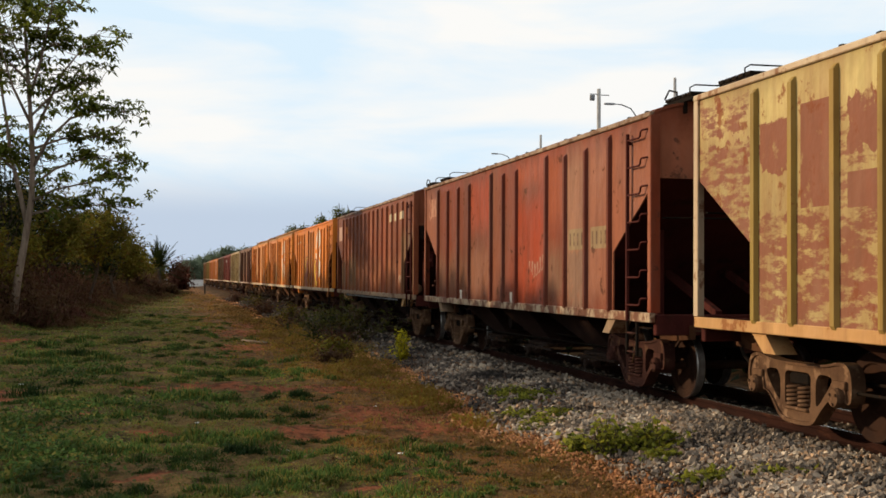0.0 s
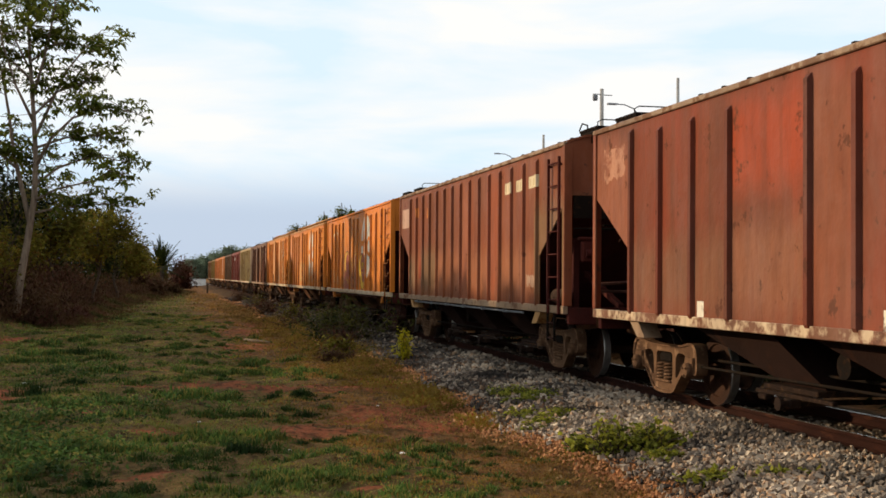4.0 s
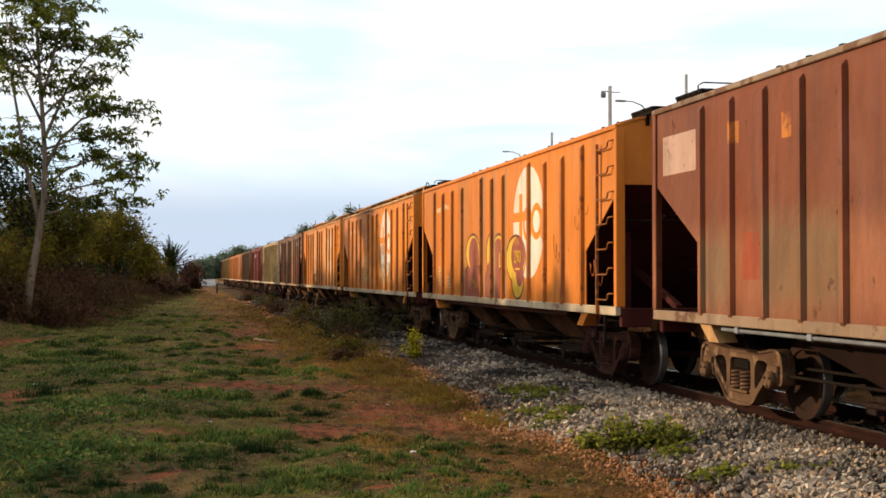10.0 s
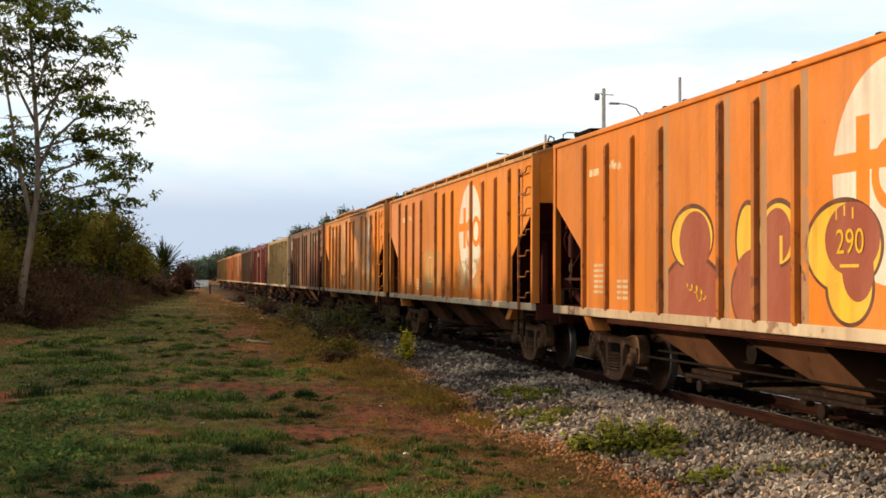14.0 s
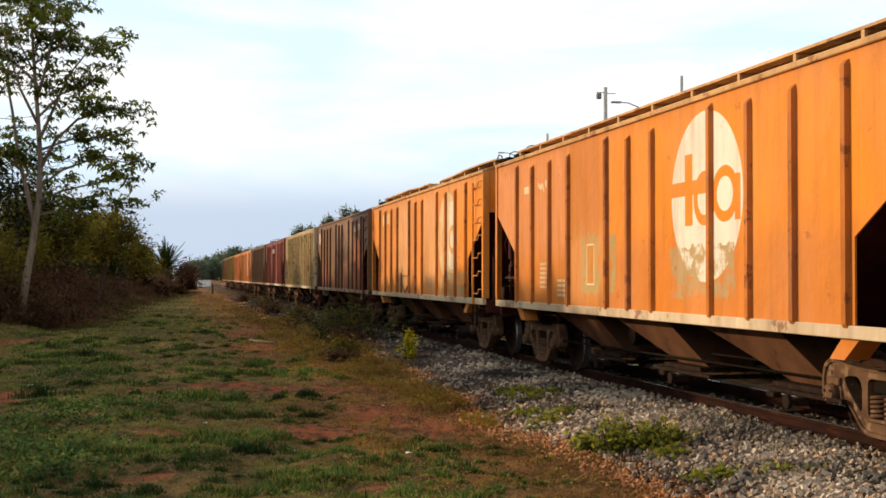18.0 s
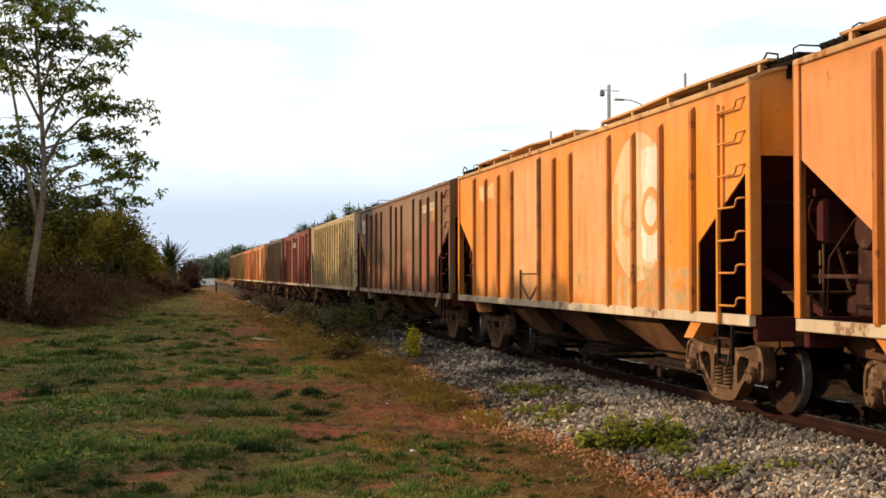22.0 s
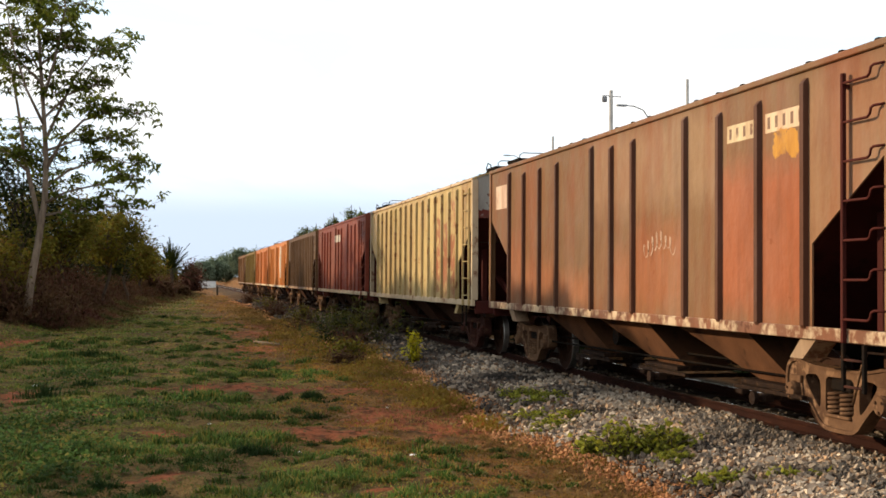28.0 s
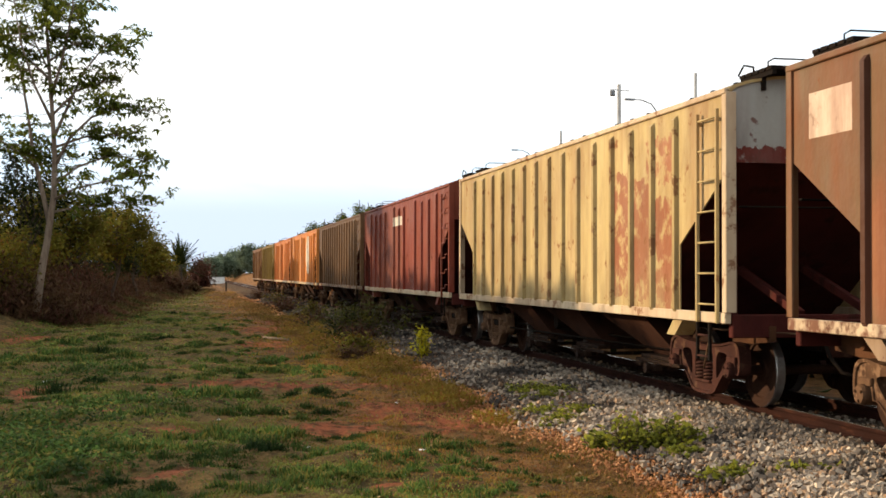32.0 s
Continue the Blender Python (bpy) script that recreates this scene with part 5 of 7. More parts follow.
M_ORANGE_RIB = wagon_paint("grimy_orange_rib_paint", (0.56, 0.165, 0.018), (0.34, 0.12, 0.035), (0.15, 0.055, 0.025), 0.56, dust=0.5, run=0.45)
M_CREAM_RIB = wagon_paint("grimy_cream_rib_paint", (0.46, 0.35, 0.155), (0.3, 0.2, 0.08), (0.15, 0.07, 0.035), 0.55, dust=0.5, run=0.5)
SCAR = (0.215, 0.085, 0.05)
WAGONS = []
SPECS = [
    (-31.11, dict(label="ochre yellow hopper wagon with peeling paint and rusty brown patches", ribs=RIBS_EVEN, trim=M_TRIM_TAN, post=M_TRIM, chord=M_TRIM, bracket=M_TRIM_TAN,
                  rib=wagon_paint("ochre_rib_paint", (0.37, 0.255, 0.06), (0.28, 0.18, 0.055), (0.2, 0.07, 0.03), 0.62),
                  paint=wagon_paint("ochre_paint", (0.46, 0.355, 0.135), (0.4, 0.295, 0.13), (0.2, 0.065, 0.03), 0.57, run=0.5, shapes=[
                      panel(0.0, 13.9, 2.9, 3.6, (0.52, 0.41, 0.17)), ("smear", at(6.95), 1.5, 6.9, 0.42, SCAR, 0.485), ("smear", at(0.7), 2.4, 0.62, 0.6, SCAR, 0.5),
                      ("box", at(1.86), 2.86, 0.31, 0.26, SCAR, 0.40), ("box", at(2.68), 2.72, 0.29, 0.5, SCAR, 0.36), ("box", at(3.5), 2.92, 0.28, 0.25, SCAR, 0.40), ("box", at(3.5), 2.34, 0.27, 0.16, SCAR, 0.36),
                      ("smear", at(2.7), 1.9, 1.2, 0.3, SCAR, 0.5), ("smear", at(8.0), 2.5, 5.0, 0.6, SCAR, 0.55), ("smear", at(0.7), 3.3, 0.6, 0.2, SCAR, 0.52)]))),
    (-15.87, dict(ladder_paint=M_MAROON_DARK, chute=M_CHUTE_DARK, near_bogie=M_CAST_DARK, label="red-brown hopper wagon with faded panels and a bent-rung ladder", ribs=RIBS_UNEVEN, trim=M_TRIM_PATCHY, chord=M_TRIM_BROWN, bracket=M_TRIM_DIRT,
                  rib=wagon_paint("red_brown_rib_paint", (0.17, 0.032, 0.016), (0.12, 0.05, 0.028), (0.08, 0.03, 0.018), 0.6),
                  paint=wagon_paint("red_brown_paint", (0.25, 0.042, 0.017), (0.14, 0.062, 0.032), (0.09, 0.035, 0.02), 0.6, shapes=[
                      panel(0, 1.46, 1, 3.6, (0.25, 0.082, 0.04)), panel(1.46, 4.36, 1, 2.2, (0.18, 0.075, 0.04)), panel(4.36, 6.08, 2.3, 3.6, (0.28, 0.048, 0.017), 0.36), panel(4.36, 6.08, 1, 2.3, (0.22, 0.085, 0.045)),
                      panel(6.08, 6.93, 1, 3.6, (0.21, 0.062, 0.028)), panel(7.78, 9.52, 1, 3.0, (0.29, 0.046, 0.016), 0.34), panel(7.78, 9.52, 3.0, 3.6, (0.3, 0.07, 0.03)), panel(9.52, 10.48, 1, 2.2, (0.19, 0.09, 0.05)), panel(9.52, 10.48, 2.2, 3.6, (0.27, 0.07, 0.03)),
                      panel(10.48, 11.44, 1, 3.6, (0.29, 0.135, 0.078), 0.36), panel(11.44, 12.42, 1, 3.6, (0.28, 0.105, 0.058), 0.36), panel(12.42, 13.9, 1, 3.6, (0.28, 0.095, 0.05), 0.36),
                      *plate(10.6, 11.3, 1.96, 2.27, (0.27, 0.19, 0.1), 0.34, (0.13, 0.07, 0.04)), *plate(11.6, 12.3, 1.96, 2.27, (0.29, 0.2, 0.1), 0.34, (0.13, 0.07, 0.04)),
                      ("box", at(0.75), 3.1, 0.4, 0.22, (0.42, 0.2, 0.12), 0.48), ("box", at(3.6), 1.2, 0.09, 0.09, WHITE, 0.2), ("box", at(7.4), 1.2, 0.08, 0.09, WHITE, 0.2), ("box", at(11.0), 1.5, 0.42, 0.42, (0.22, 0.12, 0.075), 0.4)]))),
    (-0.61, dict(ladder_paint=M_MAROON_DARK, chute=M_CHUTE_DARK, label="brown hopper wagon with many even ribs and cream plates", ribs=RIBS_EVEN, trim=M_TRIM_DIRT, ladder="straight", gear=True, chord=M_TRIM_BROWN, pipe=True, bracket=M_TRIM_TAN,
                 paint=wagon_paint("brown_paint", (0.24, 0.06, 0.025), (0.2, 0.075, 0.037), (0.09, 0.034, 0.02), 0.63, shapes=[
                     panel(0, 13.9, 1, 2.25, (0.285, 0.1, 0.044), 0.38), panel(1.5, 2.25, 1, 2.2, (0.2, 0.115, 0.06), 0.36), panel(3.05, 4.6, 1, 2.35, (0.2, 0.11, 0.055), 0.36), panel(12.3, 13.9, 1, 2.9, (0.19, 0.1, 0.05), 0.36), panel(6.96, 7.74, 1, 3.5, (0.28, 0.085, 0.038)), panel(9.3, 10.1, 1, 3.5, (0.26, 0.065, 0.026)),
                     ("box", at(2.34), 3.1, 0.09, 0.12, (0.45, 0.15, 0.03), 0.45), ("box", at(3.5), 3.05, 0.1, 0.13, (0.5, 0.17, 0.03), 0.45), ("box", at(2.7), 1.75, 0.2, 0.25, (0.3, 0.06, 0.025), 0.45),
                     *plate(10.38, 10.92, 3.03, 3.23, CREAM, 0.3, (0.5, 0.38, 0.22)), *plate(11.13, 11.68, 3.03, 3.23, CREAM, 0.3, (0.5, 0.38, 0.22)), *plate(11.9, 12.5, 3.04, 3.24, CREAM, 0.3, (0.5, 0.38, 0.22)),
                     ("box", at(0.78), 3.02, 0.5, 0.24, (0.48, 0.3, 0.22), 0.36), ("box", at(12.1), 1.5, 0.3, 0.09, (0.4, 0.25, 0.17), 0.4)]))),
    (14.67, dict(rib=M_ORANGE_RIB, brake=True, near_bogie=M_CAST_DARK, label="orange hopper wagon with a white disc and yellow-maroon graffiti", chute=M_CHUTE_TAN, ladder_paint=M_LADDER, ribs=RIBS_UNEVEN, trim=M_TRIM, hoop=False, flange=True, bay=True,
                 paint=wagon_paint("orange_paint", ORANGE, (0.55, 0.2, 0.05), (0.3, 0.1, 0.03), 0.66, shapes=badge(-2.46) + tag_shapes, streak=0.3, dust=0.2))),
    (29.78, dict(rib=M_ORANGE_RIB, brake=True, label="orange hopper wagon with a stained white disc and roof boards", chute=M_CHUTE_TAN, ladder_paint=M_LADDER, ribs=RIBS_UNEVEN, trim=M_TRIM, boards=True, bay=True, chord=M_TRIM_TAN, roof=M_TRIM_TAN,
                 paint=wagon_paint("faded_orange_paint", (0.61, 0.185, 0.02), (0.52, 0.2, 0.05), (0.36, 0.12, 0.03), 0.64, dust=0.2, shapes=[panel(0, 4.36, 1.7, 3.7, (0.58, 0.225, 0.08)), panel(6.08, 13.9, 1.8, 3.7, (0.66, 0.215, 0.018), 0.38), panel(4.36, 6.08, 1, 2.4, (0.54, 0.22, 0.06))] + badge(-2.4, 2.46, 0.3) + small_print(3.1, 1.75, 0.6, 6, CREAM, 0.42) + small_print(4.0, 1.48, 0.5, 4, CREAM, 0.42) + [("box", at(2.0), 3.02, 0.14, 0.06, CREAM, 0.45), ("box", at(3.0), 3.04, 0.3, 0.06, CREAM, 0.45),
                     ("box", at(9.2), 1.6, 0.9, 0.3, (0.38, 0.26, 0.12), 0.5), ("box", at(5.35), 1.72, 0.42, 0.42, (0.4, 0.27, 0.1), 0.47), ("box", at(5.35), 1.72, 0.17, 0.3, CREAM, 0.3), ("box", at(5.35), 1.72, 0.145, 0.275, (0.5, 0.2, 0.04), 0), ("box", at(6.3), 1.72, 0.12, 0.4, (0.34, 0.26, 0.1), 0.46)], streak=0.4, fade_amount=0.2))),
    (44.68, dict(buckled=True, rib=M_ORANGE_RIB, brake=True, label="sun-bleached orange hopper wagon with a worn white disc", ribs=RIBS_UNEVEN, trim=M_TRIM, boards=True, bay=True, chute=M_CHUTE_TAN, chord=M_TRIM_TAN, roof=M_TRIM_TAN,
                 paint=wagon_paint("bleached_orange_paint", (0.68, 0.225, 0.03), (0.58, 0.27, 0.085), (0.42, 0.14, 0.03), 0.64, shapes=[panel(0, 1.46, 1, 3.6, (0.7, 0.22, 0.02), 0.36), panel(4.36, 6.08, 1, 3.6, (0.62, 0.3, 0.12), 0.36), panel(6.93, 7.78, 1, 3.6, (0.7, 0.22, 0.02)), panel(7.78, 9.52, 1, 3.6, (0.62, 0.29, 0.11), 0.34), panel(11.44, 13.9, 1, 3.6, (0.7, 0.23, 0.02), 0.36), panel(2.4, 4.36, 1, 3.0, (0.66, 0.24, 0.05))]
                     + [("oval", -3.62, 2.43, 0.97, 0.98, (0.6, 0.42, 0.23), 0), ("box", -4.1, 2.46, 0.30, 0.72, WHITE, 0.4), ("ring", -4.1, 2.35, 0.33, 0.31, (0.6, 0.26, 0.07), 0), ("box", -4.4, 2.3, 0.07, 0.25, (0.6, 0.26, 0.07), 0), ("ring", -3.3, 2.35, 0.3, 0.3, (0.62, 0.3, 0.1), 0.42), ("box", -2.8, 2.4, 0.1, 0.4, (0.62, 0.3, 0.1), 0.45),
                        ("ring", at(11.0), 1.2, 0.28, 0.2, (0.3, 0.22, 0.1), 0.45), ("box", at(11.75), 1.22, 0.22, 0.14, (0.4, 0.34, 0.2), 0.45), ("box", at(8.3), 1.45, 0.25, 0.12, (0.36, 0.24, 0.1), 0.5)] + plate(4.15, 4.37, 1.12, 1.34, WHITE, 0.2, (0.1, 0.14, 0.06)) + [
                     ("box", at(2.4), 3.15, 0.6, 0.14, (0.65, 0.42, 0.2), 0.42), ("box", at(11.6), 1.35, 1.3, 0.28, (0.42, 0.27, 0.12), 0.52), ("box", at(10.3), 1.3, 0.5, 0.22, (0.46, 0.34, 0.18), 0.5)], streak=0.7, fade_amount=0.25))),
    (59.47, dict(ladder_paint=M_MAROON_DARK, chute=M_CHUTE_TAN, label="faded tan-brown hopper wagon with rust and cream plates", ribs=RIBS_UNEVEN, trim=M_TRIM_PATCHY, bracket=M_TRIM_DIRT,
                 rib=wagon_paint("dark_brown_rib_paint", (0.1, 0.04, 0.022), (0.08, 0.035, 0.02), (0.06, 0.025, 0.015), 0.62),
                 paint=wagon_paint("tan_brown_paint", (0.19, 0.092, 0.04), (0.18, 0.118, 0.066), (0.19, 0.052, 0.018), 0.66, run=0.6, chips=0.5, shapes=[
                     panel(1.46, 2.42, 1, 2.5, (0.24, 0.1, 0.048)), panel(2.42, 4.36, 1, 2.0, (0.25, 0.105, 0.05)), panel(4.36, 6.08, 1, 1.8, (0.25, 0.105, 0.05)), panel(6.08, 10.48, 2.3, 3.7, (0.24, 0.15, 0.085), 0.36), panel(6.93, 7.78, 1, 2.1, (0.25, 0.105, 0.05)), panel(7.78, 9.52, 1, 2.4, (0.26, 0.1, 0.045)), panel(10.48, 12.42, 1, 2.95, (0.28, 0.09, 0.04), 0.36), panel(12.42, 13.9, 1, 3.6, (0.23, 0.13, 0.07), 0.36),
                     *plate(10.65, 11.33, 3.05, 3.24, (0.6, 0.48, 0.3), 0.3), *plate(11.56, 12.38, 3.06, 3.26, (0.6, 0.45, 0.3), 0.3),
                     ("box", at(0.8), 3.08, 0.4, 0.22, (0.62, 0.48, 0.36), 0.36), ("box", at(12.0), 2.92, 0.26, 0.12, (0.45, 0.22, 0.03), 0.42)], streak=0.8))),
    (74.85, dict(rib=M_CREAM_RIB, near_bogie=M_CAST_DARK, label="cream hopper wagon with rust-stained ribs and brown scars", ribs=RIBS_EVEN, trim=M_TRIM, ladder="straight", post=M_TRIM, chord=M_TRIM, ends=M_PEELED,
                 paint=wagon_paint("cream_paint", (0.53, 0.41, 0.19), (0.4, 0.28, 0.115), (0.22, 0.09, 0.038), 0.6, run=0.45, shapes=[
                     ("box", at(10.4), 2.1, 0.36, 0.85, (0.27, 0.1, 0.05), 0.47), ("box", at(11.2), 2.0, 0.34, 0.8, (0.27, 0.1, 0.05), 0.45), ("box", at(11.95), 1.75, 0.34, 0.75, (0.27, 0.1, 0.05), 0.46),
                     ("box", at(11.9), 3.0, 0.5, 0.3, (0.3, 0.12, 0.06), 0.52)], low=(0.32, 0.24, 0.12), streak=0.7))),
    (89.90, dict(label="dark red hopper wagon with a small white plate", ribs=RIBS_UNEVEN, trim=M_TRIM,
                 paint=wagon_paint("dark_red_paint", (0.2, 0.03, 0.018), (0.22, 0.08, 0.045), (0.1, 0.035, 0.02), 0.6, shapes=[("box", at(6.6), 3.05, 0.7, 0.13, WHITE, 0.35)]))),
    (105.0, dict(label="plain grey-brown hopper wagon", ribs=RIBS_EVEN, trim=M_TRIM_BROWN,
                 paint=wagon_paint("grey_brown_paint", (0.15, 0.08, 0.036), (0.14, 0.08, 0.04), (0.09, 0.04, 0.02), 0.62))),
    (120.15, dict(label="orange hopper wagon with a worn white panel", ribs=RIBS_UNEVEN, trim=M_TRIM,
                  paint=wagon_paint("bright_orange_paint", (0.6, 0.2, 0.04), (0.55, 0.25, 0.08), (0.35, 0.12, 0.04), 0.62, shapes=[("oval", -2.4, 2.46, 0.97, 0.98, WHITE, 0.4)]))),
    (135.25, dict(label="dusty orange hopper wagon", ribs=RIBS_UNEVEN, trim=M_TRIM,
                  paint=wagon_paint("dusty_orange_paint", (0.55, 0.17, 0.04), (0.5, 0.22, 0.08), (0.35, 0.12, 0.04), 0.6))),
    (150.4, dict(label="olive yellow hopper wagon", ribs=RIBS_EVEN, trim=M_TRIM_BROWN,
                 paint=wagon_paint("olive_paint", (0.26, 0.17, 0.035), (0.2, 0.13, 0.04), (0.14, 0.07, 0.025), 0.6))),
    (165.2, dict(label="dull brown hopper wagon at the far end of the train", ribs=RIBS_UNEVEN, trim=M_TRIM_BROWN,
                 paint=wagon_paint("dull_brown_paint", (0.22, 0.1, 0.03), (0.17, 0.085, 0.03), (0.12, 0.05, 0.02), 0.6))),
]
for y, spec in SPECS:
    wagon = hopper_wagon(**spec)
    wagon.matrix_basis = pose(TRACK_X, y, 0)
    WAGONS.append((wagon, y))


def lettering(wagon, words, d, z, size, material, label):
    """Painted characters on the wagon's side, read from the field."""
    curve = bpy.data.curves.new("lettering", "FONT")
    curve.body, curve.size, curve.align_x = words, size, "CENTER"
    curve.extrude = 0.001
    tmp = new("lettering_source", curve)
    bpy.context.view_layer.update()
    mesh = bpy.data.meshes.new_from_object(tmp.evaluated_get(bpy.context.evaluated_depsgraph_get()))
    bpy.data.objects.remove(tmp)
    mesh.materials.clear()
    ob = link_mesh("lettering", mesh, material, wagon, label)
    ob.matrix_basis = Matrix(((0, 0, -1, -WIDE - 0.006), (-1, 0, 0, HALF - d), (0, 1, 0, z), (0, 0, 0, 1)))


M_GOLD = rough_material("yellow_spray_paint", (0.7, 0.42, 0.03), (0.6, 0.34, 0.03), 5, 0.6, bump=0.1)
lettering(WAGONS[3][0], "290", 8.74, 1.77, 0.32, M_GOLD, "yellow sprayed number")


def scribble(wagon, d, z, w, h, material, seed, loops, label):
    """A cursive sprayed line: one thin ribbon that loops along the side sheet."""
    rng = random.Random(seed)
    n = loops * 9
    ph, amp = 0.0, 0.5
    bm, last = bmesh.new(), None
    for k in range(n + 1):
        u = k / n
        if k % 9 == 0:
            amp = rng.uniform(0.35, 1.0)
        ph += 2 * math.pi / 9 * rng.uniform(0.8, 1.2)
        y = at(d + w * (u - 0.5) + 0.35 * w / loops * math.cos(ph))
        zz = z + h * (0.5 * amp * math.sin(ph) + 0.3 * math.sin(u * 5 + seed))
        wide = 0.008 + 0.006 * abs(math.sin(ph * 0.5))
        pair = (bm.verts.new((-WIDE - 0.004, y - wide, zz - wide * 0.6)), bm.verts.new((-WIDE - 0.004, y + wide, zz + wide * 0.6)))
        if last:
            bm.faces.new((last[0], pair[0], pair[1], last[1]))
        last = pair
    part("scribble", bm, material, wagon, label)


M_CHALK = rough_material("pale_chalk_line", (0.5, 0.36, 0.27), (0.36, 0.22, 0.15), 9, 0.9, bump=0.1)
M_DARKSPRAY = rough_material("dark_red_spray", (0.24, 0.05, 0.02), (0.36, 0.1, 0.02), 9, 0.8, bump=0.1)
scribble(WAGONS[1][0], 9.0, 1.75, 0.9, 0.26, M_CHALK, 3, 6, "pale cursive scribble")
scribble(WAGONS[6][0], 8.65, 1.98, 1.0, 0.24, M_CHALK, 5, 7, "pale cursive scribble")
scribble(WAGONS[3][0], 11.2, 1.95, 0.55, 0.34, M_DARKSPRAY, 2, 4, "thin dark red scribble")
scribble(WAGONS[3][0], 12.3, 2.45, 0.6, 0.4, M_DARKSPRAY, 4, 3, "thin dark red scribble")
scribble(WAGONS[3][0], 13.0, 1.6, 0.5, 0.3, M_DARKSPRAY, 6, 3, "thin dark red scribble")
scribble(WAGONS[3][0], 5.4, 1.4, 0.5, 0.16, M_GOLD, 7, 4, "small yellow sprayed signature")


def placard_frame(wagon):
    bm = bmesh.new()
    x = -WIDE - 0.03
    for y in (at(4.92), at(6.05)):
        box(bm, (x, y - 0.022, 1.07), (x + 0.029, y + 0.022, 1.62))
    box(bm, (x + 0.004, at(6.028), 1.545), (x + 0.025, at(4.942), 1.565))
    for y in (at(5.0), at(5.97)):
        beam(bm, (y, 1.36), (at(5.49), 1.10), 0.018, 0.018, x + 0.004, x + 0.02)
    part("placard_frame", bm, M_CAST, wagon, "dark steel bracket on the side sheet")


placard_frame(WAGONS[5][0])

# ---- trees, scrub, weeds and grass ----
def crown_points(rng, centre, radii, clumps, per, spread, umbrella=False):
    """Leaf places in many small clumps that fill an uneven crown."""
    c = rng.normal(0, 1, (clumps, 3))
    c /= np.linalg.norm(c, axis=1, keepdims=True)
    c *= rng.uniform(0.35, 1.0, (clumps, 1)) ** 0.6
    if umbrella:
        a, r = rng.uniform(0, 2 * np.pi, clumps), np.sqrt(rng.uniform(0, 1, clumps))
        c = np.stack([r * np.cos(a), r * np.sin(a), rng.uniform(-1, 1, clumps)], 1)
    c = np.asarray(centre) + c * np.asarray(radii)
    sp = spread * rng.uniform(0.5, 1.4, (clumps, 1, 1))
    return (c[:, None, :] + rng.normal(0, 1, (clumps, per, 3)) * sp).reshape(-1, 3), c


def limb_line(p, q, rng, bend=0.12, n=4):
    p, q = Vector(p), Vector(q)
    size = (q - p).length
    out = [p]
    for i in range(1, n):
        out.append(p.lerp(q, i / n) + Vector((rng.normal(0, 1), rng.normal(0, 1), rng.normal(0, 0.6))) * size * bend * 0.5)
    return out + [q]


def plain_tree(name, label, x, y, height, radius, leaf, bark, seed, clumps=60, per=40, size=0.2, trunk_r=0.12, low=0.35, spread=0.3, category="tree", flat=1.0, umbrella=False):
    """A tapered trunk with limbs and a crown of small leaf clumps."""
    rng = np.random.default_rng(seed)
    z0 = float(ground_z(x, y)) - 0.06
    tree = tagged(new(name), label, category)
    tree.matrix_basis = pose(x, y, z0)
    pts, clump = crown_points(rng, (0, 0, height * (1 + low) / 2), (radius, radius, height * (1 - low) / 2 * flat), clumps, per, spread, umbrella)
    pts = pts[pts[:, 2] > 0.08]
    bm = bmesh.new()
    top = Vector((rng.normal(0, 0.1) * radius, rng.normal(0, 0.1) * radius, height * (low + 0.35)))
    tube(bm, limb_line((0, 0, -0.1), top, rng, 0.06, 5), trunk_r, 8, trunk_r * 0.35)
    for c in clump[:: max(1, clumps // 16)]:
        start = Vector((0, 0, 0)).lerp(top, rng.uniform(0.35, 0.95))
        tube(bm, limb_line(start, c, rng, 0.14, 4), trunk_r * 0.4, 5, trunk_r * 0.08)
    part("trunk", bm, bark, tree)
    link_mesh("crown", leaf_mesh("crown", pts, size, size * 0.5, rng), leaf, tree)
    return tree


